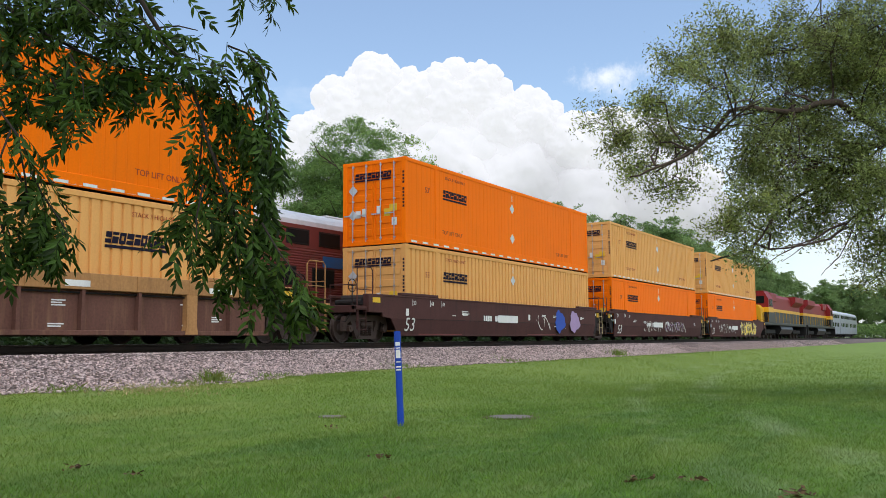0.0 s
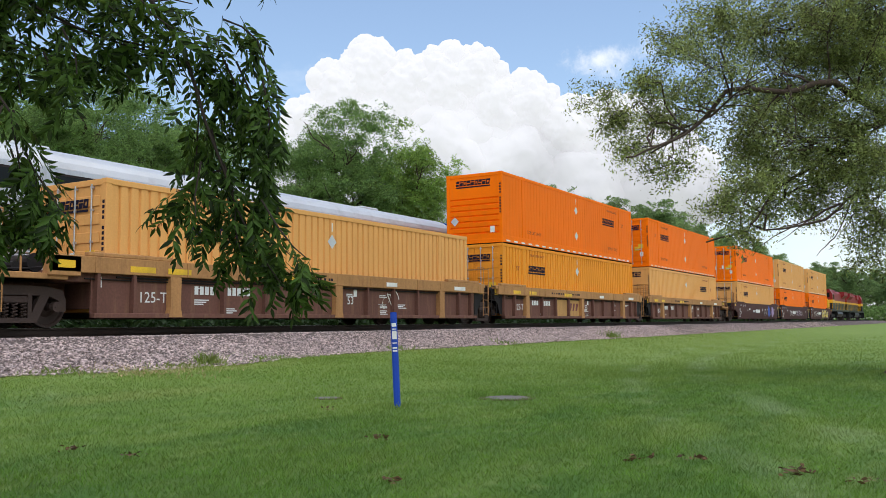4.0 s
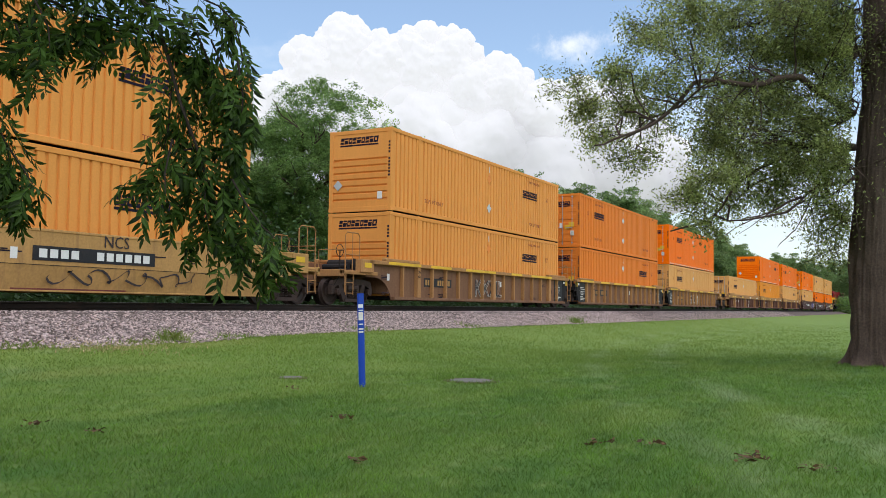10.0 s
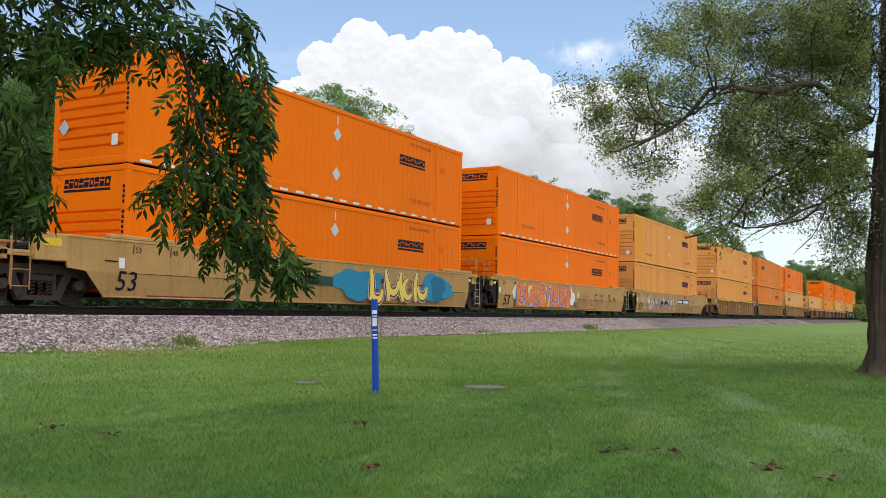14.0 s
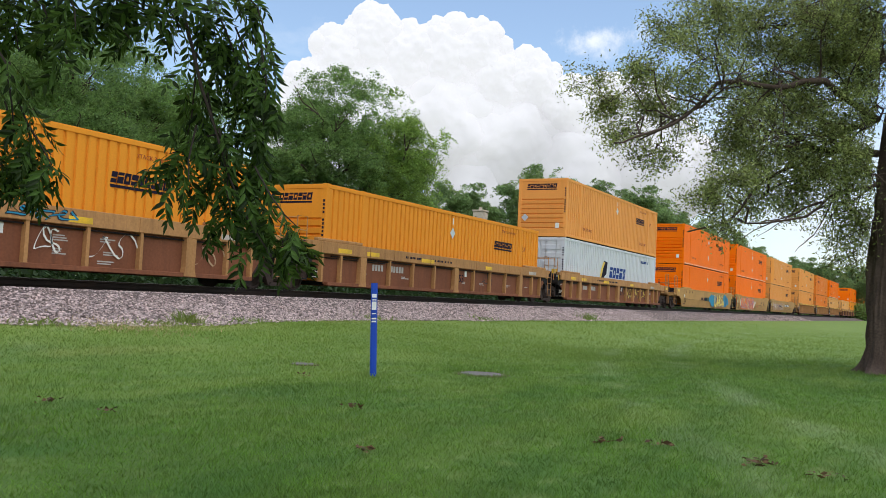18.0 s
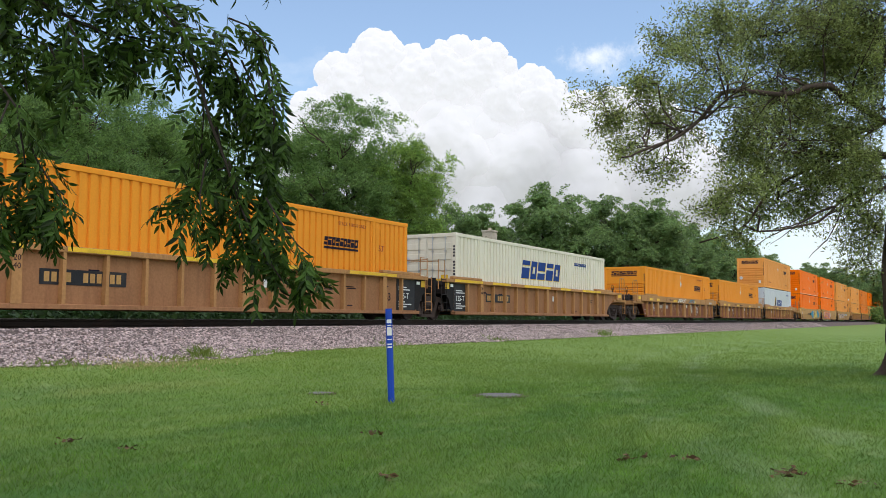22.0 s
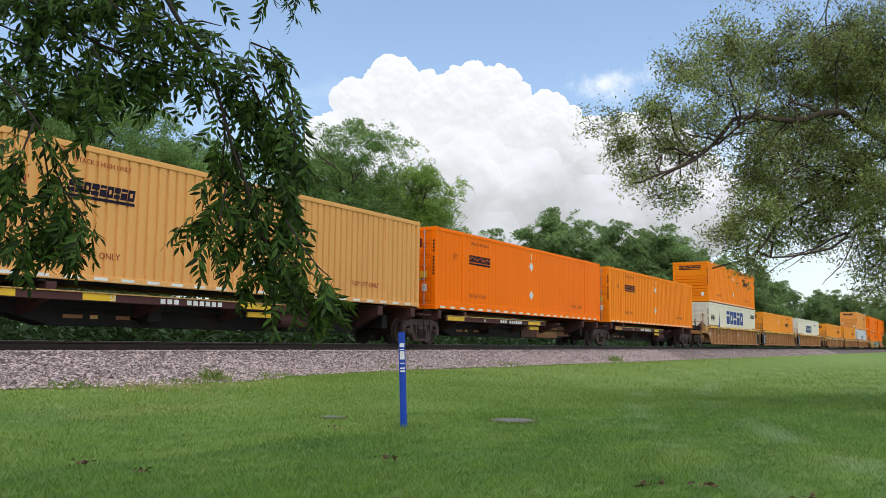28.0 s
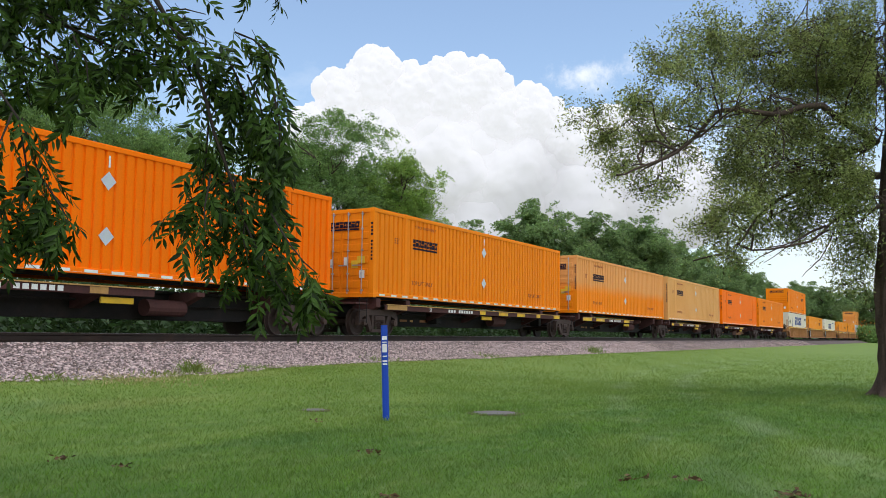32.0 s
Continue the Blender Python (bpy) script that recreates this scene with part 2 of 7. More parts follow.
ORANGE, CREAM, AMBER, PEACH = (0.93, 0.178, 0.002), (0.74, 0.375, 0.12), (0.79, 0.29, 0.028), (0.76, 0.215, 0.032)
WHITE, IVORY = (0.58, 0.60, 0.61), (0.70, 0.65, 0.52)
COL = {k: mat("container_" + k, c, 0.55, vary=0.07, scale=2.0, fine=25, dirt=0.16, dirt_color=(0.34, 0.14, 0.04), streak=True, rand=0.04, spec=0.06)
       for k, c in dict(orange=ORANGE, cream=CREAM, amber=AMBER, peach=PEACH, white=WHITE, ivory=IVORY, tangerine=(0.87, 0.238, 0.008), honey=(0.78, 0.325, 0.078), sunbleached=(0.87, 0.245, 0.008)).items()}
def bleach(m):
    """The upper half of the sides has faded to a pale peach, with a soft uneven lower edge."""
    n, l = m.node_tree.nodes, m.node_tree.links
    b = n["Principled BSDF"]
    t, sp, wob, add, mr, mx = [n.new("ShaderNode" + k) for k in ("TexCoord", "SeparateXYZ", "TexNoise", "Math", "MapRange", "MixRGB")]
    wob.inputs["Scale"].default_value, wob.inputs["Detail"].default_value = 0.8, 5
    add.operation = "MULTIPLY_ADD"
    add.inputs[1].default_value = 0.5
    mr.inputs["From Min"].default_value, mr.inputs["From Max"].default_value, mr.inputs["To Max"].default_value = 1.35, 1.85, 0.85
    mx.inputs["Color2"].default_value = (0.74, 0.345, 0.115, 1)
    l.new(t.outputs["Object"], sp.inputs[0]); l.new(t.outputs["Object"], wob.inputs["Vector"])
    l.new(wob.outputs["Fac"], add.inputs[0]); l.new(sp.outputs["Z"], add.inputs[2])
    l.new(add.outputs[0], mr.inputs["Value"]); l.new(mr.outputs["Result"], mx.inputs["Fac"])
    l.new(b.inputs["Base Color"].links[0].from_socket, mx.inputs["Color1"]); l.new(mx.outputs["Color"], b.inputs["Base Color"])


bleach(COL["sunbleached"])
# tan and copper are darkened: recess shade between the ribs is painted into them
CAR = {k: mat("railcar_" + k, c, 0.8, vary=0.22, scale=4.0, fine=18, bump=0.2, dirt=0.7, dirt_color=d, streak=True, rand=0.08, spec=0.2)
       for k, c, d in (("maroon", (0.072, 0.030, 0.026), (0.04, 0.024, 0.02)), ("brown", (0.135, 0.062, 0.045), (0.26, 0.15, 0.08)),
                       ("rust", (0.21, 0.078, 0.038), (0.11, 0.045, 0.028)), ("tan", (0.20, 0.102, 0.056), (0.11, 0.055, 0.036)),
                       ("ochre", (0.40, 0.205, 0.078), (0.18, 0.085, 0.045)), ("straw", (0.46, 0.262, 0.09), (0.22, 0.12, 0.06)),
                       ("copper", (0.31, 0.148, 0.067), (0.20, 0.09, 0.045)))}
def wheel_lines(m):
    """Pale lines where mower wheels have bent the grass: parts of wide rings about two centres."""
    n, l = m.node_tree.nodes, m.node_tree.links
    b = n["Principled BSDF"]
    t = n.new("ShaderNodeTexCoord")
    wob = n.new("ShaderNodeTexNoise")
    wob.inputs["Scale"].default_value, wob.inputs["Detail"].default_value = 0.7, 4
    l.new(t.outputs["Object"], wob.inputs["Vector"])
    prev = b.inputs["Base Color"].links[0].from_socket
    for cx, cy, r, w, top in RINGS:
        d = n.new("ShaderNodeVectorMath"); d.operation = "DISTANCE"
        d.inputs[1].default_value = (cx, cy, 0)
        flat = n.new("ShaderNodeVectorMath"); flat.operation = "MULTIPLY"
        flat.inputs[1].default_value = (1, 1, 0)
        l.new(t.outputs["Object"], flat.inputs[0]); l.new(flat.outputs[0], d.inputs[0])
        off = n.new("ShaderNodeMath"); off.operation = "SUBTRACT"; off.inputs[1].default_value = r
        ab = n.new("ShaderNodeMath"); ab.operation = "ABSOLUTE"
        l.new(d.outputs["Value"], off.inputs[0]); l.new(off.outputs[0], ab.inputs[0])
        fall = n.new("ShaderNodeMapRange")
        fall.inputs["From Min"].default_value, fall.inputs["From Max"].default_value = w, 0.0
        fall.inputs["To Min"].default_value, fall.inputs["To Max"].default_value = 0.0, 1.0
        gate = n.new("ShaderNodeMapRange")
        gate.inputs["From Min"].default_value, gate.inputs["From Max"].default_value, gate.inputs["To Max"].default_value = 0.42, 0.62, top
        mul = n.new("ShaderNodeMath"); mul.operation = "MULTIPLY"
        mx = n.new("ShaderNodeMixRGB")
        mx.inputs["Color2"].default_value = (0.235, 0.31, 0.15, 1)
        l.new(ab.outputs[0], fall.inputs["Value"]); l.new(wob.outputs["Fac"], gate.inputs["Value"])
        l.new(fall.outputs["Result"], mul.inputs[0]); l.new(gate.outputs["Result"], mul.inputs[1])
        l.new(mul.outputs[0], mx.inputs["Fac"]); l.new(prev, mx.inputs["Color1"])
        prev = mx.outputs["Color"]
    l.new(prev, b.inputs["Base Color"])
    for x in n:
        if x.bl_idname == "ShaderNodeHueSaturation" and x.outputs[0].links and x.outputs[0].links[0].to_node.bl_idname == "ShaderNodeBsdfTranslucent":
            l.new(prev, x.inputs["Color"])
    return m


RINGS = [(38.0, -56.1, 63.7, 0.45, 0.55), (38.0, -56.1, 65.2, 0.4, 0.45), (-14.0, 40.0, 34.5, 0.5, 0.3), (-14.0, 40.0, 36.6, 0.5, 0.3)]
M = dict(
    navy=mat("navy_paint", (0.014, 0.011, 0.024), 0.7, vary=0.2, spec=0.1), black=mat("black_paint", (0.02, 0.02, 0.022), 0.6, vary=0.3, dirt=0.4, dirt_color=(0.12, 0.09, 0.07)),
    white=mat("white_paint", (0.72, 0.72, 0.68), 0.5, vary=0.1, dirt=0.3), maroon_ink=mat("maroon_ink", (0.30, 0.05, 0.02), 0.6),
    faded=mat("faded_white_paint", (0.42, 0.38, 0.33), 0.7, vary=0.3, dirt=0.6, dirt_color=(0.2, 0.1, 0.06)),
    yellow=mat("safety_yellow", (0.75, 0.46, 0.03), 0.55, vary=0.15, dirt=0.5), silver=mat("placard_silver", (0.55, 0.57, 0.58), 0.35, 0.3, vary=0.15),
    placard_orange=mat("placard_orange", (0.75, 0.22, 0.01), 0.4), blue_ink=mat("blue_logo", (0.012, 0.045, 0.20), 0.6, vary=0.1, spec=0.1),
    gold_ink=mat("gold_logo", (0.70, 0.48, 0.06), 0.45), steel=mat("dark_steel", (0.016, 0.013, 0.012), 0.75, 0.1, vary=0.35, fine=30, bump=0.3, dirt=0.5, dirt_color=(0.05, 0.03, 0.022)),
    truck=mat("truck_casting", (0.055, 0.036, 0.029), 0.75, 0.0, vary=0.35, fine=30, bump=0.3, dirt=0.6, dirt_color=(0.10, 0.06, 0.045)),
    wheel=mat("wheel_steel", (0.05, 0.033, 0.027), 0.6, 0.1, vary=0.3), rail=mat("rail_steel", (0.040, 0.028, 0.022), 0.6, 0.5, vary=0.3, dirt=0.6, dirt_color=(0.09, 0.045, 0.03)),
    railhead=mat("polished_railhead", (0.45, 0.44, 0.43), 0.3, 0.9, vary=0.1), tie=mat("weathered_tie", (0.05, 0.038, 0.032), 0.9, vary=0.35, fine=14, bump=0.5, dirt=0.5),
    rod=mat("galvanised_rod", (0.50, 0.50, 0.50), 0.4, 0.7, vary=0.15), rubber=mat("black_hose", (0.015, 0.015, 0.016), 0.7),
    ballast=mat("ballast_bed", (0.115, 0.09, 0.083), 0.95, vary=0.45, scale=20, fine=22, bump=1.0, dirt=0.4, dirt_color=(0.16, 0.12, 0.10)),
    stone=mat("crushed_granite", (0.43, 0.345, 0.325), 0.9, vary=0.15, fine=40, island=0.65),
    post=mat("blue_marker_plastic", (0.012, 0.055, 0.36), 0.35, vary=0.1, fine=40), concrete=mat("weathered_concrete", (0.15, 0.145, 0.135), 0.9, vary=0.25, fine=40, bump=0.4, dirt=0.7, dirt_color=(0.14, 0.11, 0.08)),
    bark=mat("furrowed_bark", (0.075, 0.053, 0.04), 0.95, vary=0.45, scale=8, fine=22, bump=1.0), twig=mat("twig_bark", (0.032, 0.024, 0.018), 0.9, vary=0.3),
    dead=mat("dead_leaf", (0.10, 0.058, 0.028), 0.8, vary=0.3, island=0.6),
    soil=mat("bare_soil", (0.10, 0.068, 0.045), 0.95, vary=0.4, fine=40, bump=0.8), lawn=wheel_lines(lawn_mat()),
    buff=mat("buff_brick", (0.50, 0.42, 0.33), 0.9, vary=0.2, dirt=0.4),
    straw=mat("dry_straw", (0.46, 0.37, 0.20), 0.9, vary=0.3), glass=mat("dark_window_glass", (0.01, 0.013, 0.014), 0.12, vary=0.1, spec=0.12),
    stainless=mat("stainless_siding", (0.52, 0.54, 0.56), 0.35, 0.65, vary=0.08, dirt=0.3, streak=True), oxide=mat("maroon_siding", (0.16, 0.035, 0.03), 0.55, vary=0.15, dirt=0.4),
    roof=mat("silver_roof", (0.55, 0.57, 0.58), 0.4, 0.4, vary=0.1, dirt=0.3), blue=mat("blue_siding", (0.022, 0.12, 0.33), 0.4, vary=0.1, dirt=0.25),
    loco_red=mat("locomotive_red", (0.22, 0.012, 0.012), 0.5, vary=0.1, dirt=0.2), loco_yellow=mat("locomotive_yellow", (0.72, 0.38, 0.02), 0.4, vary=0.1),
    loco_black=mat("locomotive_black", (0.016, 0.015, 0.015), 0.4, vary=0.2, dirt=0.2, dirt_color=(0.05, 0.04, 0.035)),
    leaf_near=leaf_mat("pinnate_leaf", (0.045, 0.09, 0.015), 0.4, 0.75, 0.5, spec=0.15), leaf_willow=leaf_mat("grey_green_leaf", (0.175, 0.222, 0.066), 0.4, 0.6, scale=1.5, patchy=0.6),
    leaf_back=leaf_mat("summer_leaf", (0.128, 0.232, 0.066), 0.55, 0.45, patchy=0.5), leaf_light=leaf_mat("light_summer_leaf", (0.165, 0.285, 0.062), 0.55, 0.45, patchy=0.5), leaf_far=leaf_mat("distant_leaf", (0.15, 0.245, 0.088), 0.55, 0.4, scale=0.4, patchy=0.5),
    # undergrowth leaves: the shade they stand in is put into the dark base colour
    leaf_low_shaded=leaf_mat("undergrowth_leaf_shaded", (0.032, 0.07, 0.02), 0.3, 0.4), panel_green=mat("panel_green", (0.02, 0.06, 0.035), 0.6, vary=0.2, dirt=0.4),
    blade=wheel_lines(lighten_rise(swathes(leaf_mat("grass_blade", (0.084, 0.184, 0.021), 0.3, 0.32, 0.6, 2.2, patchy=0.4)), (0.165, 0.26, 0.048))),
)
for k, c in dict(cyan=(0.02, 0.22, 0.36), teal=(0.015, 0.13, 0.24), blue=(0.03, 0.08, 0.40), red=(0.50, 0.05, 0.03), orange=(0.75, 0.20, 0.02), yellow=(0.78, 0.58, 0.10), pale=(0.72, 0.70, 0.62), ink=(0.04, 0.03, 0.03), lilac=(0.36, 0.25, 0.42), wine=(0.16, 0.02, 0.05), straw=(0.42, 0.28, 0.16)).items():
    M["spray_" + k] = mat("spray_" + k, c, 0.6, vary=0.15, scale=6)

# ---------------------------------------------------------------- mesh building
class Geo:
    """Collects boxes, tubes, plates and sheets into one mesh."""
    def __init__(self):
        self.v, self.f = [], []

    def add(self, verts, faces):
        k = len(self.v)
        self.v += [tuple(p) for p in verts]
        self.f += [tuple(i + k for i in q) for q in faces]
        return self

    def box(self, x0, x1, y0, y1, z0, z1, b=0.0):
        if b <= 0:
            v = [(x, y, z) for x in (x0, x1) for y in (y0, y1) for z in (z0, z1)]
            return self.add(v, [(0, 1, 3, 2), (4, 6, 7, 5), (0, 4, 5, 1), (2, 3, 7, 6), (0, 2, 6, 4), (1, 5, 7, 3)])
        v, ix = [], {}
        for i, x in enumerate((x0, x1)):
            for j, y in enumerate((y0, y1)):
                for k, z in enumerate((z0, z1)):
                    sx, sy, sz = b * (1 - 2 * i), b * (1 - 2 * j), b * (1 - 2 * k)
                    ix[i, j, k] = len(v)
                    v += [(x, y + sy, z + sz), (x + sx, y, z + sz), (x + sx, y + sy, z)]
        f = []
        for i in (0, 1):
            f.append([ix[i, a, c] for a, c in ((0, 0), (0, 1), (1, 1), (1, 0))][::1 if i == 0 else -1])
            f.append([ix[a, i, c] + 1 for a, c in ((0, 0), (1, 0), (1, 1), (0, 1))][::1 if i == 0 else -1])
            f.append([ix[a, c, i] + 2 for a, c in ((0, 0), (0, 1), (1, 1), (1, 0))][::1 if i == 0 else -1])
        for i in (0, 1):
            for j in (0, 1):
                f.append([ix[0, i, j] + 1, ix[1, i, j] + 1, ix[1, i, j] + 2, ix[0, i, j] + 2])
                f.append([ix[i, 0, j], ix[i, 1, j], ix[i, 1, j] + 2, ix[i, 0, j] + 2])
                f.append([ix[i, j, 0], ix[i, j, 1], ix[i, j, 1] + 1, ix[i, j, 0] + 1])
        f += [[ix[k], ix[k] + 1, ix[k] + 2] for k in ix]
        return self.add(v, f)

    def tube(self, pts, r, n=8, r1=None, caps=True):
        """A round tube along pts, from radius r to r1."""
        pts = [Vector(p) for p in pts]
        r1 = r if r1 is None else r1
        rings = []
        for i, p in enumerate(pts):
            d = (pts[min(i + 1, len(pts) - 1)] - pts[max(i - 1, 0)]).normalized()
            a = d.cross((0, 0, 1) if abs(d.z) < 0.9 else (1, 0, 0)).normalized()
            c = d.cross(a)
            q = r + (r1 - r) * i / max(1, len(pts) - 1)
            rings.append([p + a * (q * math.cos(2 * math.pi * k / n)) + c * (q * math.sin(2 * math.pi * k / n)) for k in range(n)])
        v = [p for g in rings for p in g]
        f = [(i * n + k, i * n + (k + 1) % n, (i + 1) * n + (k + 1) % n, (i + 1) * n + k) for i in range(len(rings) - 1) for k in range(n)]
        if caps:
            f += [tuple(range(n))[::-1], tuple(range((len(rings) - 1) * n, len(rings) * n))]
        return self.add(v, f)

    def lathe(self, prof, n=24):
        """A closed solid turned about the y axis, from (y, radius) pairs."""
        v = [(r * math.cos(2 * math.pi * k / n), y, r * math.sin(2 * math.pi * k / n)) for y, r in prof for k in range(n)]
        m = len(prof)
        f = [(i * n + k, i * n + (k + 1) % n, (i + 1) * n + (k + 1) % n, (i + 1) * n + k) for i in range(m - 1) for k in range(n)]
        return self.add(v, f + [tuple(range(n)), tuple(range((m - 1) * n, m * n))])

    def plate(self, outline, lo, hi, axis="y"):
        """A flat outline (u, w) given thickness: on axis y it stands in x, z; on x in y, z; on z it lies in x, y."""
        put = {"y": lambda u, w, d: (u, d, w), "x": lambda u, w, d: (d, u, w), "z": lambda u, w, d: (u, w, d)}[axis]
        n = len(outline)
        v = [put(u, w, lo) for u, w in outline] + [put(u, w, hi) for u, w in outline]
        f = [tuple(range(n)), tuple(range(n, 2 * n))[::-1]] + [(i, n + i, n + (i + 1) % n, (i + 1) % n) for i in range(n)]
        return self.add(v, f)

    def mesh(self, name, material, smooth=False):
        me = bpy.data.meshes.new(name)
        me.from_pydata(self.v, [], self.f)
        for q in material if isinstance(material, (list, tuple)) else [material]:
            me.materials.append(q)
        if smooth:
            me.polygons.foreach_set("use_smooth", [True] * len(me.polygons))
        bm = bmesh.new(); bm.from_mesh(me)
        bmesh.ops.recalc_face_normals(bm, faces=bm.faces)
        bm.to_mesh(me); bm.free()
        return me


def soup(name, verts, faces, material, smooth=False):
    """A mesh of very many small faces of one size, from arrays."""
    me = bpy.data.meshes.new(name)
    faces = np.asarray(faces)
    n, k = faces.shape
    me.vertices.add(len(verts)); me.vertices.foreach_set("co", np.asarray(verts, np.float32).ravel())
    me.loops.add(n * k); me.loops.foreach_set("vertex_index", faces.ravel().astype(np.int32))
    me.polygons.add(n); me.polygons.foreach_set("loop_start", np.arange(0, n * k, k, dtype=np.int32))
    if smooth:
        me.polygons.foreach_set("use_smooth", np.ones(n, bool))
    me.update(calc_edges=True)
    me.materials.append(material)
    return me


MESHES = {}


def part(name, g, material, parent, label="", at=None, smooth=False, key=None):
    """One mesh object under a thing or part. key: alike parts share the mesh made first."""
    if key is not None and key in MESHES:
        me = MESHES[key]
    else:
        me = (g() if callable(g) else g)
        me = me if isinstance(me, bpy.types.Mesh) else me.mesh(name, material, smooth)
        if key is not None:
            MESHES[key] = me
    ob = new(name, me)
    if parent is not None:
        ob.parent = parent
    if at is not None:
        ob.matrix_basis = at if isinstance(at, Matrix) else Matrix.Translation(at)
    if label:
        ob["label"] = label
    return ob


def thing(name, label, category, at=None, group="", kind=""):
    ob = new(name)
    ob.empty_display_size = 0.1
    if at is not None:
        ob.matrix_basis = at if isinstance(at, Matrix) else Matrix.Translation(at)
    return tagged(ob, label, category, group, kind)


def lettering(text, height, material, depth=0.004):
    """Flat lettering in the built-in font, standing in x, z, its lower left corner at the origin, facing -y."""
    k = ("text", text, height, material.name)
    if k not in MESHES:
        cu = bpy.data.curves.new("lettering", "FONT")
        cu.body, cu.size, cu.extrude, cu.resolution_u = text, height * 1.38, depth / 2, 2
        tmp = new("lettering", cu)
        bpy.context.view_layer.update()
        me = bpy.data.meshes.new_from_object(tmp.evaluated_get(bpy.context.evaluated_depsgraph_get()))
        bpy.data.objects.remove(tmp)
        me.transform(Matrix.Rotation(radians(90), 4, "X"))
        me.materials.clear(); me.materials.append(material)
        MESHES[k] = me
    return MESHES[k]


def wordmark(n, w, h, slant=0.16, gap=0.2, bar=True):
    """A name drawn as a row of plain slanted blocks, each with a slot through it, and a bar below."""
    g = Geo()
    rng = random.Random(n * 7 + int(w * 10))
    ws = [rng.uniform(0.85, 1.15) for k in range(n)]
    x = 0.0
    at = lambda u, z, y: (u + slant * z, y, z)
    quad = lambda u0, u1, z0, z1: g.add([at(u, z, y) for y in (-0.004, 0.0) for u, z in ((u0, z0), (u1, z0), (u1, z1), (u0, z1))], [(0, 1, 2, 3), (7, 6, 5, 4), (0, 4, 5, 1), (1, 5, 6, 2), (2, 6, 7, 3), (3, 7, 4, 0)])
    for i, k in enumerate(ws):
        cw = w * k / sum(ws)
        a, b = x, x + cw * (1 - gap * 0.4)
        st = 0.3 * (b - a)
        if (i * 2 + n) % 3 == 0:
            quad(a, b, 0, 0.36 * h); quad(a, b, 0.5 * h, h)
        elif (i * 2 + n) % 3 == 1:
            quad(a, b, 0, 0.3 * h); quad(a, b, 0.7 * h, h); quad(a, a + st, 0.3 * h, 0.7 * h); quad(b - st, b, 0.3 * h, 0.7 * h)
        else:
            quad(a, b, 0, 0.6 * h); quad(a, b, 0.74 * h, h)
        x += cw
    if bar:
        g.box(0, w, -0.004, 0.0, -h * 0.42, -h * 0.16)
    return g


def outlined(text, height, material, r=0.014):
    """Hollow lettering: only its outlines, as thin painted lines, standing in x, z and facing -y."""
    cu = bpy.data.curves.new("lettering", "FONT")
    cu.body, cu.size, cu.fill_mode, cu.bevel_depth, cu.bevel_resolution, cu.resolution_u = text, height * 1.38, "NONE", r, 0, 3
    cu.shear, cu.space_character = 0.12, 1.12
    tmp = new("lettering", cu)
    bpy.context.view_layer.update()
    me = bpy.data.meshes.new_from_object(tmp.evaluated_get(bpy.context.evaluated_depsgraph_get()))
    bpy.data.objects.remove(tmp)
    me.transform(Matrix.Rotation(radians(90), 4, "X"))
    me.transform(Matrix.Diagonal((1, 0.15, 1, 1)))
    me.materials.clear(); me.materials.append(material)
    return me

# ---------------------------------------------------------------- ground and track
RT = 1.12            # top of rail
TRACK_1, TRACK_2 = 17.13, 21.45
EDGE = 13.4          # where the lawn meets the ballast


def smooth01(a, b, x):
    u = min(1.0, max(0.0, (x - a) / (b - a)))
    return u * u * (3 - 2 * u)


def ground_z(x, y):
    z = 0.42 * smooth01(7.0, EDGE, y) + 0.1 * smooth01(25.0, 40.0, y)
    if y < 13.0 and -5 < x < 60:
        z += 0.03 * noise.noise((x * 0.25, y * 0.35, 0)) * smooth01(13.0, 11.0, y)
    return z


def build_ground():
    xs = sorted({-900, -400, -200, -100, -60, *range(-40, 80, 1), *range(80, 200, 6), *range(200, 500, 30), 600, 900, 1500, 2500})
    ys = sorted({-900, -400, -200, -100, -60, *range(-40, -4, 3), *[k * 0.7 for k in range(-6, 40)], *range(28, 60, 4), 80, 120, 200, 400, 900, 2000})
    v = [(x, y, ground_z(x, y)) for x in xs for y in ys]
    n = len(ys)
    f = [(i * n + j, (i + 1) * n + j, (i + 1) * n + j + 1, i * n + j + 1) for i in range(len(xs) - 1) for j in range(n - 1)]
    ob = new("ground", soup("ground", v, f, M["lawn"], True))
    tagged(ob, "green mown lawn ground rising gently to the track", "lawn", kind="structure")


build_ground()


def edge_y(x):
    """The lower edge of the ballast, with a tongue of stones towards the lawn."""
    return EDGE - 1.1 * math.exp(-((x - 11.0) / 4.5) ** 2) + 0.25 * noise.noise((x * 0.4, 3.1, 0)) + 0.12 * noise.noise((x * 2.1, 7.7, 0))


def bed_z(x, y):
    e = edge_y(x)
    if y < 15.15:
        u = (y - e) / (15.15 - e)
        return ground_z(x, e) - 0.02 + (0.91 - ground_z(x, e)) * (u ** 1.15 if u > 0 else u)
    if y < 23.4:
        return 0.91
    return 0.91 - 0.46 * smooth01(23.4, 25.4, y)


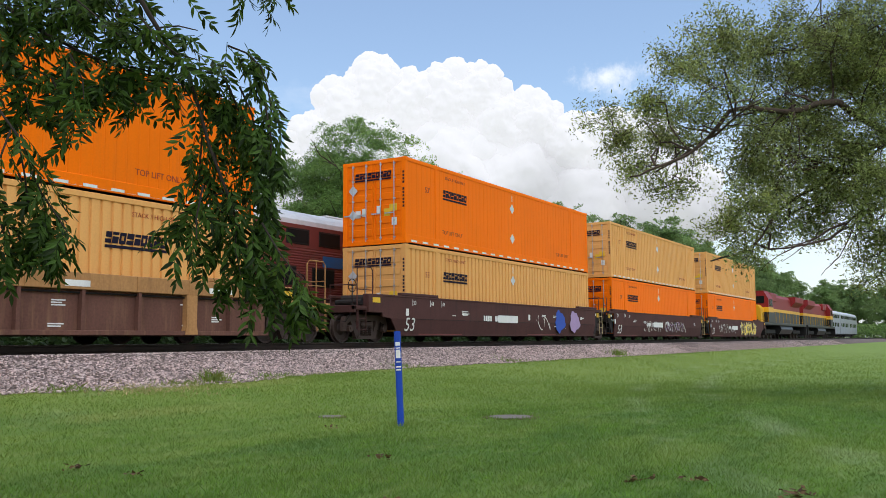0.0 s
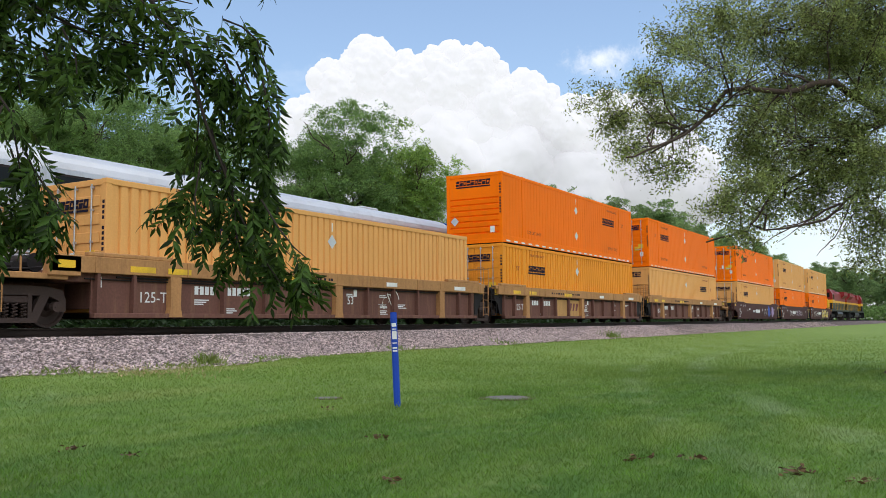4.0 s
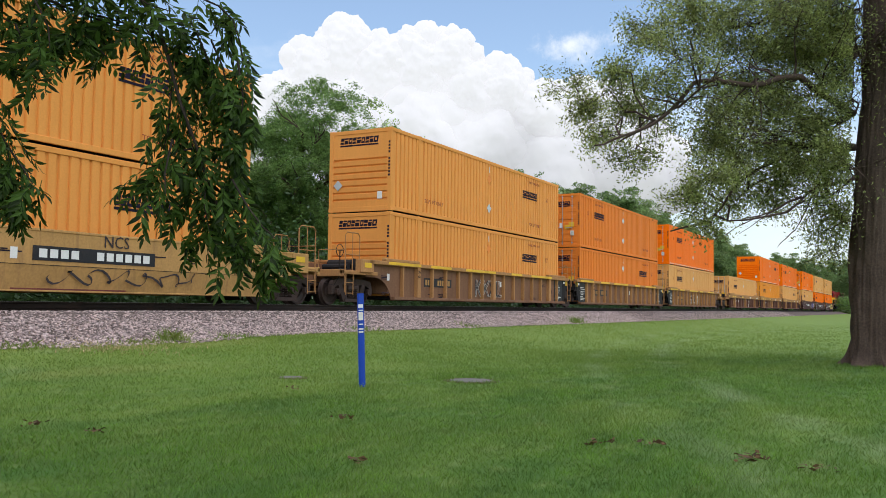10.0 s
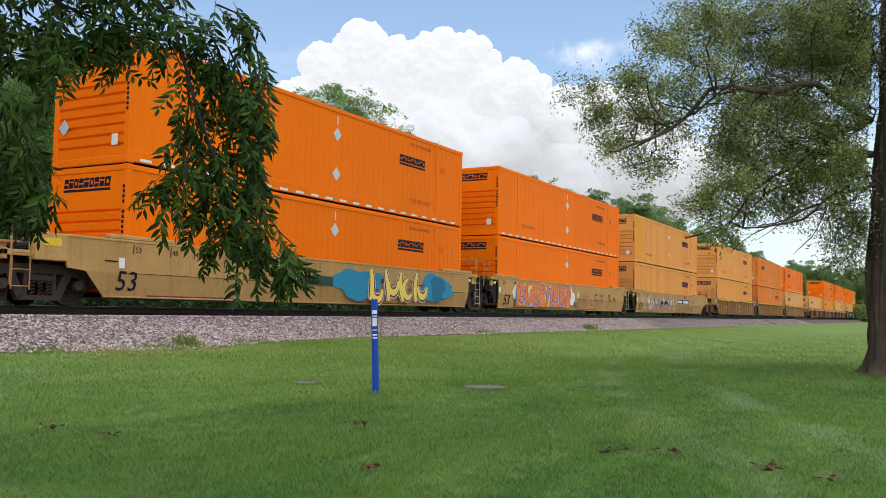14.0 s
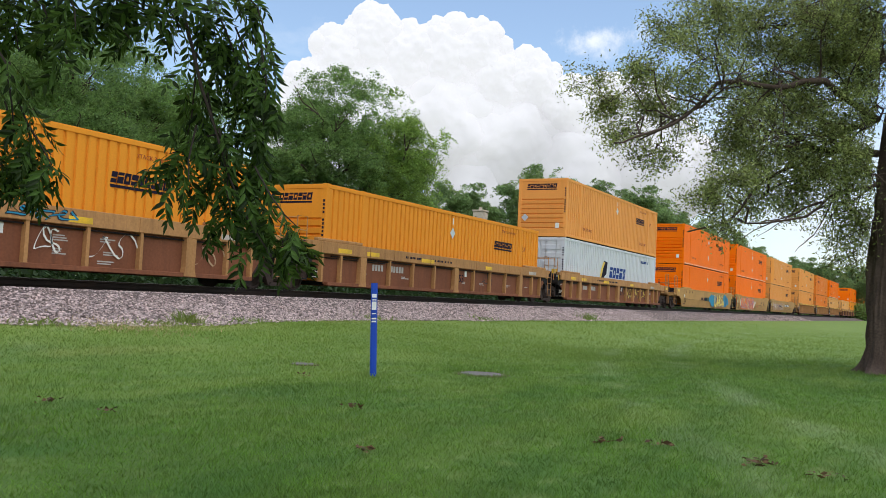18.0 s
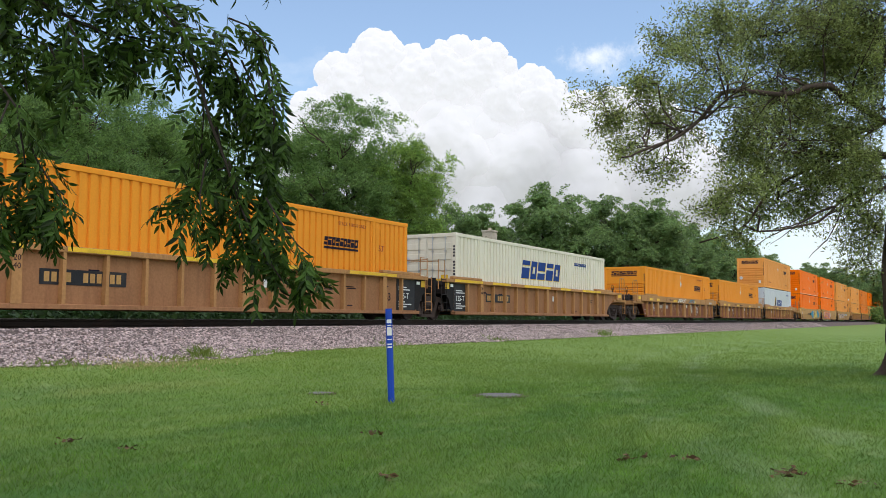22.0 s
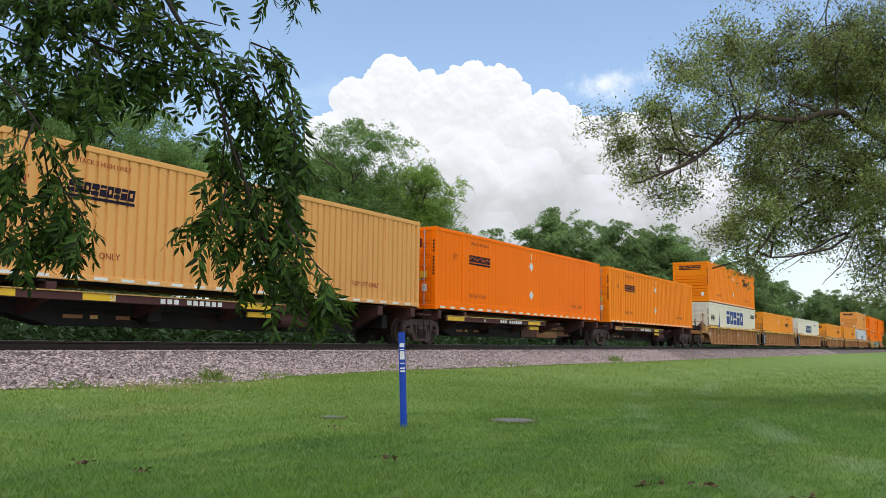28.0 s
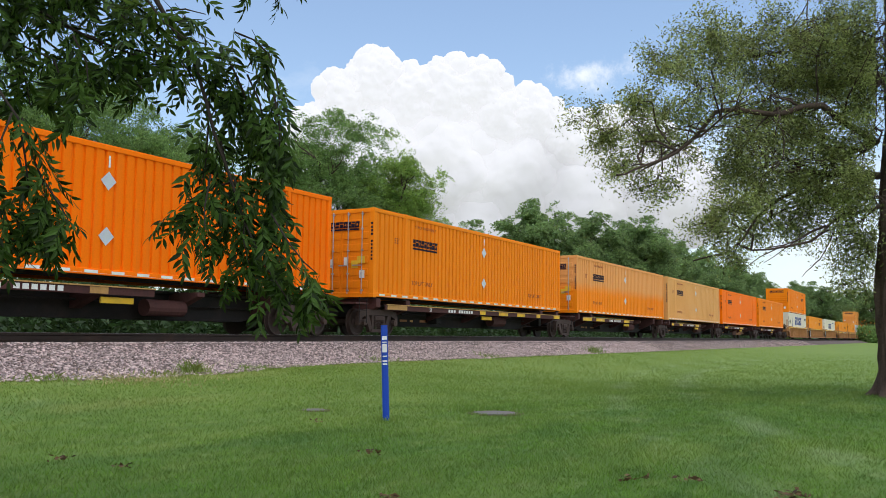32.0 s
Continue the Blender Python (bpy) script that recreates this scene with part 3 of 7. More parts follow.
def build_ballast():
    xs = [-890 + 37 * k for k in range(20)] + [-150 + 2 * k for k in range(75)] + [0.4 * k for k in range(200)] + [80 + 3 * k for k in range(60)] + [260 + 20 * k for k in range(40)]
    us = [0, 0.25, 0.5, 0.75, 1.0]
    v, f = [], []
    for x in xs:
        e = edge_y(x)
        ys = [e - 0.15, *[e + (15.15 - e) * u for u in us], 17.1, 19.3, 21.4, 23.4, 24.4, 25.4, 25.8]
        v += [(x, y, bed_z(x, y) + 0.02 * noise.noise((x * 2, y * 2, 1))) for y in ys]
    n = len(ys)
    f = [(i * n + j, (i + 1) * n + j, (i + 1) * n + j + 1, i * n + j + 1) for i in range(len(xs) - 1) for j in range(n - 1)]
    ob = new("ballast", soup("ballast", v, f, M["ballast"], True))
    tagged(ob, "pinkish grey crushed stone ballast bank under the tracks", "ballast", kind="structure")
    # loose stones: six uneven lumps, scattered and joined
    rng = np.random.default_rng(4)
    ico = np.array([(1, 0, 0), (-1, 0, 0), (0, 1, 0), (0, -1, 0), (0, 0, 1), (0, 0, -1)], float)
    tri = np.array([(0, 2, 4), (2, 1, 4), (1, 3, 4), (3, 0, 4), (2, 0, 5), (1, 2, 5), (3, 1, 5), (0, 3, 5)])
    count = 88000
    d = rng.random(count)
    X = np.where(d < 0.8, 4 + 46 * rng.random(count) ** 1.25, 50 + 70 * rng.random(count))
    V = np.empty((count, 6, 3)); keep = np.ones(count, bool)
    R = rng.normal(size=(count, 3, 3))
    for i in range(count):
        x = float(X[i])
        e = edge_y(x)
        y = e - 0.35 + (15.75 - e + 0.35) * float(rng.random())
        if y < e:
            if rng.random() > 0.35:
                keep[i] = False
            z = ground_z(x, y) + 0.01
        else:
            z = bed_z(x, y)
        s = 0.018 + 0.022 * rng.random()
        q = R[i] / np.linalg.norm(R[i], axis=1, keepdims=True)
        V[i] = (ico * (0.6 + 0.7 * rng.random((6, 1)))) @ q * s * (1.25, 1.25, 0.75) + (x, y, z + 0.3 * s)
    V = V[keep]
    F = (tri[None] + 6 * np.arange(len(V))[:, None, None]).reshape(-1, 3)
    ob = new("ballast_stones", soup("ballast_stones", V.reshape(-1, 3), F, M["stone"]))
    tagged(ob, "loose angular pinkish grey granite ballast stones", "gravel", kind="stuff")


build_ballast()


def build_track(name, y, label):
    t = thing(name, label, "railway track", (0, y, 0), kind="structure")
    prof = [(-0.07, 0), (0.07, 0), (0.07, 0.012), (0.012, 0.035), (0.012, 0.12), (0.036, 0.135), (0.036, 0.168), (0.03, 0.172), (-0.03, 0.172), (-0.036, 0.168), (-0.036, 0.135), (-0.012, 0.12), (-0.012, 0.035), (-0.07, 0.012)]
    for s in (-1, 1):
        part("rail", Geo().plate([(s * 0.7535 + u, RT - 0.172 + w) for u, w in prof], -880, 900, "x"), M["rail"], t, "rusty steel rail")
        part("railhead", Geo().box(-880, 900, s * 0.7535 - 0.028, s * 0.7535 + 0.028, RT - 0.002, RT + 0.001), M["railhead"], t, "polished running surface")
    sl = Geo().box(-0.115, 0.115, -1.3, 1.3, -0.14, 0.0, 0.012)
    me = sl.mesh("sleeper", M["tie"])
    for k in range(150):
        part("sleeper", me, None, t, at=pose(2.0 + 0.52 * k, random.uniform(-0.03, 0.03), RT - 0.175, 0, 0, random.uniform(-1.2, 1.2)))
    return t


build_track("track_1", TRACK_1, "main line of two rusty steel rails on dark sleepers")
build_track("track_2", TRACK_2, "second line of two rusty steel rails on dark sleepers")

# ---------------------------------------------------------------- containers
CL, CW, CH = 16.154, 2.59, 2.896


def side_sheet(kind, y_out, sgn, z0, z1):
    """Corrugated side wall between the posts, as one folded sheet with thickness."""
    pitch, deep, flat = {"corr": (0.278, 0.046, 0.66), "flat": (0.30, 0.006, 0.9)}[kind]
    xs = []
    x = 0.14
    while x < CL - 0.14:
        a = pitch * flat
        r = (pitch - a) * 0.2
        for u, d in ((0, 0), (a, 0), (a + r, deep), (pitch - r, deep)):
            if x + u < CL - 0.12:
                xs.append((x + u, d))
        x += pitch
    xs.append((CL - 0.12, 0))
    y = y_out - sgn * 0.022
    v = [(u, y - sgn * d, z) for z in (z0, z1) for u, d in xs] + [(u, y - sgn * (d + 0.012), z) for z in (z0, z1) for u, d in xs]
    n = len(xs)
    f = [(i, i + 1, n + i + 1, n + i) for i in range(n - 1)] + [(2 * n + i, 3 * n + i, 3 * n + i + 1, 2 * n + i + 1) for i in range(n - 1)]
    return Geo().add(v, f)


def container_frame(kind):
    g = Geo()
    h = CW / 2
    for s in (-1, 1):
        a, b = sorted((s * h, s * (h - 0.07)))
        g.box(0.05, CL - 0.05, a, b, 0.025, 0.16 if kind == "corr" else 0.30, 0.01)
        g.box(0.05, CL - 0.05, a, b, CH - 0.13, CH, 0.01)
        for x in (0.0, CL - 0.16):
            c, d = sorted((s * (h + 0.002), s * (h - 0.16)))
            g.box(x, x + 0.16, c, d, 0.0, CH - 0.002, 0.012)
            for z in (0.0, CH - 0.11):
                c2, d2 = sorted((s * (h + 0.008), s * (h - 0.17)))
                g.box(x - 0.006, x + 0.176, c2, d2, z - 0.004, z + 0.118, 0.01)
        for x in (1.98, CL - 1.98):
            c, d = sorted((s * (h + 0.004), s * (h - 0.1)))
            g.box(x - 0.075, x + 0.075, c, d, 0.02, CH - 0.005, 0.01)
            g.box(x - 0.09, x + 0.09, c, d, CH - 0.02, CH + 0.012, 0.006)
    for x in (0.0, CL - 0.09):
        g.box(x + 0.002, x + 0.09, -h + 0.1, h - 0.1, 0.0, 0.17, 0.01)
        g.box(x + 0.002, x + 0.09, -h + 0.1, h - 0.1, CH - 0.14, CH - 0.002, 0.01)
    return g


def bulkhead():
    """Front wall pressed into broad horizontal bands with narrow grooves between, below a plain panel, one folded sheet."""
    o = [(0.09, 0.15), (0.02, 0.15)]
    for k in range(7):
        z = 0.40 + 0.235 * k
        o += [(0.008, z - 0.012), (0.07, z + 0.004), (0.07, z + 0.03), (0.02, z + 0.075)]
    o += [(0.02, CH - 0.12), (0.09, CH - 0.12)]
    return Geo().plate(o, -1.15, 1.15)


def door_leaf(s):
    g = Geo()
    a, b = sorted((s * 0.01, s * 1.15))
    g.box(0.035, 0.06, a, b, 0.17, CH - 0.13)
    for k in range(6):
        z = 0.3 + 0.4 * k
        g.box(0.012, 0.04, a + 0.08, b - 0.08, z, z + 0.24, 0.012)
    g.box(0.01, 0.04, a, a + 0.05, 0.17, CH - 0.13)
    g.box(0.01, 0.04, b - 0.05, b, 0.17, CH - 0.13)
    return g


def lock_rod():
    g = Geo().tube([(-0.025, 0, 0.12), (-0.025, 0, CH - 0.1)], 0.017, 6)
    for z in (0.2, 0.75, 1.5, 2.2, CH - 0.2):
        g.box(-0.035, 0.02, -0.035, 0.035, z, z + 0.05)
    g.box(-0.045, -0.03, -0.02, 0.36, 1.02, 1.06)
    return g


def diamond(s):
    return Geo().plate([(0, -s), (s, 0), (0, s), (-s, 0)], -0.003, 0.0)


def container(color, kind="corr", end="door", logo="left", placards=2, at=(0, 0, 0), strip=True, brand="slant", patch=None, placard_color="silver"):
    """A 53-foot container, its lower left bottom corner line at the origin; the camera sees the -y side and the -x end."""
    words = {"tangerine": "yellowish orange", "honey": "honey tan", "orange": "bright orange", "cream": "pale tan", "amber": "amber orange", "peach": "faded peach orange", "white": "white", "ivory": "ivory", "sunbleached": "sun-bleached orange"}[color]
    t = thing("shipping_container", words + (" corrugated" if kind == "corr" else " smooth-sided") + " steel shipping container on a railcar", "container", at, "containers of the train")
    m = COL[color]
    part("frame", lambda: container_frame(kind), m, t, key=("cf", color, kind))
    z0 = 0.16 if kind == "corr" else 0.30
    for s in (-1, 1):
        part("side_wall", lambda: side_sheet(kind, s * CW / 2, s, z0, CH - 0.13), m, t, key=("cs", color, kind, s))
    part("roof", lambda: Geo().box(0.05, CL - 0.05, -CW / 2 + 0.05, CW / 2 - 0.05, CH - 0.04, CH - 0.015), m, t, key=("cr", color))
    part("floor", lambda: Geo().box(0.05, CL - 0.05, -CW / 2 + 0.07, CW / 2 - 0.07, 0.1, 0.15), M["steel"], t, key="cfl")
    far = Matrix.Translation((CL, 0, 0)) @ Matrix.Rotation(math.pi, 4, "Z")
    if end == "door":
        for s in (-1, 1):
            d = part("door", lambda: door_leaf(s), m, t, key=("cd", color, s))
            for y in (0.3, 0.85):
                part("lock_rod", lock_rod, M["rod"], d, at=(0, s * y - (0.0), 0), key="lr", label="galvanised locking rod")
        part("front_wall", bulkhead, m, t, at=far, key=("cb", color))
        part("data_plate", lambda: Geo().box(0.004, 0.012, 0.55, 0.75, 0.95, 1.2), M["white"], t, key="dp1")
        part("warning_plate", lambda: Geo().box(0.004, 0.012, -0.68, -0.42, 0.95, 1.2), M["yellow"], t, key="dp2", label="yellow warning plate")
    else:
        part("front_wall", bulkhead, m, t, key=("cb", color))
        for s in (-1, 1):
            part("door", lambda: door_leaf(s), m, t, at=far, key=("cd", color, s))
    for i in range(2 if end == "door" else 1):
        part("placard", lambda: Geo().plate([(0, -0.19), (0.19, 0), (0, 0.19), (-0.19, 0)], -0.016, -0.008, "x"), M["silver"], t, at=(0, 0.85, 1.05 + 0.85 * i) if end == "door" else (0, 0.9, 0.95 - 0.0), key="pl_end", label="silver diamond placard")
    if color not in ("white", "ivory"):
        if end == "door":
            part("end_wordmark", lambda: wordmark(9, 1.5, 0.2, 0.16, 0.3), M["navy"], t, at=pose(-0.005, 0.78, 2.28, 0, 0, -90), key="wm_end2", label="dark blue block wordmark")
        else:
            part("end_wordmark", lambda: wordmark(9, 1.6, 0.22, 0.16, 0.3), M["navy"], t, at=pose(0.02, 0.85, 2.42, 0, 0, -90), key="wm_end", label="dark blue block wordmark")
    for k in range(11):
        if k != 4:
            part("number_block", lambda: Geo().box(-0.003, 0.0, -0.035, 0.035, 0, 0.075), M["navy"], t, at=(-0.001, -CW / 2 + 0.08, 2.35 - 0.115 * k), key="nbk")
    part("data_plate", lambda: Geo().box(-0.012, -0.004, 0, 0.2, 0, 0.26), M["white"], t, at=(0.0, -0.95, 0.42 if end == "wall" else 0.62), key="dpl", label="small white data plate")
    if end == "door":
        part("sticker", lambda: Geo().box(-0.008, 0.0, 0, 0.3, 0, 0.24), M["yellow"], t, at=(0.005, -0.95, 1.1), key="stk", label="yellow inspection sticker")
        part("sticker", lambda: Geo().box(-0.008, 0.0, 0, 0.17, 0, 0.26), M["white"], t, at=(0.005, -0.3, 1.05), key="stk2")
        part("sticker", lambda: Geo().box(-0.008, 0.0, 0, 0.18, 0, 0.28), M["white"], t, at=(0.005, 0.3, 0.98), key="stk3")
    for x in (0.1, 2.0, CL - 2.0, CL - 0.1):
        part("twist_lock", lambda: Geo().box(-0.07, 0.07, -CW / 2 + 0.01, -CW / 2 + 0.12, -0.036, 0.004, 0.004), M["steel"], t, at=(x, 0, 0), key="tl")
    yo = -CW / 2 + 0.016
    if brand == "slant":
        x = {"left": 2.45, "right": 11.6}[logo]
        part("side_wordmark", lambda: wordmark(9, 1.72, 0.25, 0.16, 0.3), M["navy"], t, at=(x, yo, 1.86), key="wm_side", label="dark blue block wordmark with underline")
        for xx, zz in ((2.4, 0.52), (12.35, 0.52)):
            part("stencil", lettering("TOP LIFT ONLY", 0.15, M["maroon_ink"]), None, t, at=(xx, yo, zz))
        part("stencil", lettering("STACK 3 HIGH ONLY", 0.11, M["maroon_ink"]), None, t, at=(2.6 if logo == "left" else 12.3, yo, 2.5))
        part("stencil", lettering("53'", 0.2, M["maroon_ink"]), None, t, at=(1.25 if logo == "left" else 14.45, yo, 1.85))
    if brand == "swift2":
        part("side_wordmark", wordmark(5, 4.3, 0.78, 0.25, 0.4, False), M["blue_ink"], t, "large blue block wordmark", at=(5.75, yo, 1.45))
        part("wordmark_edge", wordmark(5, 4.3, 0.78, 0.25, 0.4, False), M["gold_ink"], t, "gold edge behind the wordmark", at=(5.81, yo + 0.0042, 1.42))
        part("number_blocks", wordmark(10, 1.6, 0.14, 0.1, 0.3, False), M["blue_ink"], t, "small blue number blocks", at=(11.9, yo, 2.3))
    if brand == "swift":
        part("emblem", Geo().plate([(0, 0), (0.45, 0), (1.15, 0.35), (1.3, 1.0), (0.7, 1.05), (0.35, 0.6)], -0.004, 0), M["navy"], t, "dark blue curved emblem", at=(5.3, yo, 1.05))
        part("emblem_stripe", Geo().plate([(0.1, 0), (0.3, 0), (0.62, 0.6), (0.95, 1.0), (0.6, 0.95), (0.3, 0.55)], -0.007, -0.004), M["gold_ink"], t, "gold emblem stripe", at=(5.25, yo, 1.05))
        part("side_wordmark", wordmark(5, 2.9, 0.6, 0.25, 0.5, False), M["blue_ink"], t, "blue block wordmark", at=(6.95, yo, 1.22))
        part("number_blocks", wordmark(10, 1.6, 0.14, 0.1, 0.3, False), M["blue_ink"], t, "small blue number blocks", at=(12.9, yo, 2.35))
    if brand == "yank":
        part("side_wordmark", wordmark(5, 6.0, 1.0, 0.0, 0.45, False), M["blue_ink"], t, "large blue serif block wordmark", at=(5.5, yo, 1.45))
        part("emblem", Geo().plate([(0, 0), (0.5, 0.15), (1.1, 0.1), (1.15, 1.6), (0.85, 0.7), (0.55, 0.45)], -0.004, 0), M["blue_ink"], t, "blue swept emblem", at=(2.15, yo, 0.75))
        part("small_wordmark", wordmark(5, 1.5, 0.3, 0.1, 0.2, False), M["navy"], t, "small dark blue wordmark", at=(14.3, yo, 2.1))
        for xx in (0.85, 1.42):
            part("placard", Geo().plate([(0, -0.3), (0.24, 0), (0, 0.3), (-0.24, 0)], -0.003, 0.0), M["steel"], t, "dark diamond placard", at=(xx, yo, 1.8))
        part("placard", Geo().plate([(0, -0.32), (0.3, 0), (0, 0.32), (-0.3, 0)], -0.016, -0.008, "x"), M["soil"], t, "brown diamond placard", at=(0, -0.75, 1.2))
    for i in range(placards):
        part("placard", lambda: diamond(0.21), M["silver" if placard_color == "silver" or i else "placard_orange"], t, at=(7.98, yo, 2.1 - 1.22 * i), key=("pl", placard_color if not i else "silver"), label="diamond placard")
    if placards:
        part("mark", lambda: Geo().box(0, 0.05, -0.003, 0, 0, 0.26), M["white"], t, at=(7.96, yo, 2.4), key="mk")
    if strip:
        o = []
        for k in range(22):
            o += [(0.35 + 0.71 * k, 0.062), (0.35 + 0.71 * k, 0.125), (0.7 + 0.71 * k, 0.125), (0.7 + 0.71 * k, 0.062)]
        g = Geo().plate([*o, (o[-1][0], 0.058), (o[0][0], 0.058)], -CW / 2 - 0.006, -CW / 2 - 0.002)
        part("reflective_strip", lambda: g, M["white"], t, key="rs", label="dashed white reflective strip")
    if patch:
        part("patch_panel", lambda: Geo().box(0.2, 1.88, -CW / 2 - 0.004, -CW / 2 + 0.012, 0.2, CH - 0.16), COL[patch], t, label="fresh yellow-orange panel")
    return t


# ---------------------------------------------------------------- trucks
WR = 0.43


def wheelset():
    h = [(0.70, 0.09), (0.70, WR + 0.025), (0.73, WR + 0.025), (0.74, WR), (0.84, WR - 0.006), (0.842, WR * 0.86), (0.80, WR * 0.8), (0.79, 0.2), (0.83, 0.15), (0.85, 0.09), (0.95, 0.075)]
    return Geo().lathe([(-y, r) for y, r in h[::-1]] + [(y, r) for y, r in h], 28)


def side_frame():
    """Cast truck side: a bowed top with two jaws, slanted arms down to the spring seat, open windows between."""
    g = Geo()
    g.plate([(-1.15, 0.58), (-1.06, 0.78), (-0.6, 0.85), (0.6, 0.85), (1.06, 0.78), (1.15, 0.58), (1.15, 0.34), (1.01, 0.34), (0.98, 0.56), (0.74, 0.66), (-0.74, 0.66), (-0.98, 0.56), (-1.01, 0.34), (-1.15, 0.34)], -0.07, 0.07)
    for s in (-1, 1):
        g.plate([(s * 0.58, 0.70), (s * 0.80, 0.70), (s * 0.50, 0.13), (s * 0.30, 0.13)], -0.06, 0.06)
        g.plate([(s * 0.29, 0.2), (s * 0.38, 0.2), (s * 0.38, 0.7), (s * 0.29, 0.7)], -0.065, 0.065)
    g.plate([(-0.5, 0.11), (0.5, 0.11), (0.42, 0.21), (-0.42, 0.21)], -0.1, 0.1)
    return g


def spring():
    pts = [(0.055 * math.cos(k * 0.9), 0.055 * math.sin(k * 0.9), 0.21 + 0.28 * k / 28) for k in range(29)]
    return Geo().tube(pts, 0.016, 5)


WHEELSETS = []


def truck(parent, x):
    """Two wheelsets, two side frames with springs and a bolster; x along the car, wheels on the rails."""
    b = part("truck", lambda: Geo().box(-0.27, 0.27, -1.14, 1.14, 0.49, 0.64, 0.03).box(-0.9, 0.9, -0.06, 0.06, 0.3, 0.4), M["truck"], parent, at=(x, 0, 0), key="bolster", label="dark rusty steel truck")
    for s in (-1, 1):
        part("side_frame", side_frame, M["truck"], b, at=(0, s * 1.02, 0), key="sf")
        for dx in (-0.19, -0.0, 0.19):
            part("spring", spring, M["truck"], b, at=(dx, s * 1.08, 0), key="spring")
        for dx in (-0.89, 0.89):
            part("bearing_cap", lambda: Geo().tube([(0, -0.06, 0), (0, 0.06, 0)], 0.11, 10).tube([(0, -0.075, 0), (0, 0.075, 0)], 0.05, 8), M["truck"], b, at=(dx, s * 1.12, WR), key="bc")
    for dx in (-0.89, 0.89):
        w = part("wheelset", wheelset, M["wheel"], b, at=(dx, 0, WR), key="ws", label="steel wheelset with worn bright treads")
        WHEELSETS.append((w, dx))
    return b


# ---------------------------------------------------------------- well cars and spine cars
def scribble(rng, x0, x1, z0, z1, y, loops, r):
    """One sprayed line, wandering across the side."""
    pts = []
    n = loops * 14
    ph = rng.uniform(0, 6)
    for k in range(n + 1):
        u = k / n
        a = 2 * math.pi * loops * u
        pts.append((x0 + (x1 - x0) * u + 0.16 * math.sin(a * 1.37 + ph), y, (z0 + z1) / 2 + (z1 - z0) / 2 * (0.75 * math.sin(a + ph) + 0.25 * math.sin(a * 2.3))))
    v = []
    for a in pts:
        v += [(a[0] - r, a[1], a[2] - r), (a[0] + r, a[1], a[2] + r)]
    return Geo().add(v, [(2 * i, 2 * i + 1, 2 * i + 3, 2 * i + 2) for i in range(len(pts) - 1)])


def ribbon(pts, w, y):
    """A flat painted stroke of varying width along points (x, z)."""
    v = []
    n = len(pts)
    for i, p in enumerate(pts):
        a, b = pts[max(i - 1, 0)], pts[min(i + 1, n - 1)]
        d = math.hypot(b[0] - a[0], b[1] - a[1]) or 1
        nx, nz = -(b[1] - a[1]) / d, (b[0] - a[0]) / d
        q = w * (0.55 + 0.6 * math.sin(math.pi * (i + 0.6) / n))
        v += [(p[0] + nx * q, y, p[1] + nz * q), (p[0] - nx * q, y, p[1] - nz * q)]
    return v, [(2 * i, 2 * i + 1, 2 * i + 3, 2 * i + 2) for i in range(n - 1)]


def throwup(parent, rng, x0, x1, yo, edge, fill):
    """A row of fat curved sprayed strokes that cross and hook, each with a pale halo and a darker rim."""
    n = max(3, int((x1 - x0) / 0.8))
    step = (x1 - x0) / n
    strokes = []
    for i in range(n):
        cx = x0 + step * (i + 0.5)
        tilt, bow = rng.uniform(-0.25, 0.25), rng.uniform(-0.12, 0.12)
        strokes.append([(cx - 0.25 * step + tilt * (k / 8 - 0.5) + bow * math.sin(math.pi * k / 8), 0.34 + 1.0 * k / 8) for k in range(9)])
        a0, turn, up = rng.uniform(0, 6.28), rng.uniform(3.2, 4.9) * rng.choice((-1, 1)), rng.uniform(0.66, 1.0)
        strokes.append([(cx + 0.16 * step + 0.3 * step * math.cos(a0 + turn * k / 12), up + 0.30 * math.sin(a0 + turn * k / 12)) for k in range(13)])
    for i, pts in enumerate(strokes):
        for q, (w, c) in enumerate(((0.175, "pale"), (0.15, edge), (0.095, fill))):
            v, f = ribbon(pts, w, yo - 0.007 - 0.0025 * q - 0.0004 * (i % 5))
            part("graffiti", Geo().add(v, f), M["spray_" + c], parent, "sprayed graffiti stroke")


def ladder(parent, x, y, z0, z1, w=0.4, m="yellow", rungs=4):
    g = Geo()
    for s in (0, w):
        g.tube([(x + s, y, z0), (x + s, y, z1)], 0.014, 5)
    for k in range(rungs):
        z = z0 + 0.06 + (z1 - z0 - 0.12) * k / (rungs - 1)
        g.tube([(x, y, z), (x + w, y, z)], 0.012, 5)
    part("ladder", g, M[m] if m in M else CAR[m], parent, "steel ladder")


WELL_LO, WELL_HI = 0.22, 1.46
FOLD = 0.75


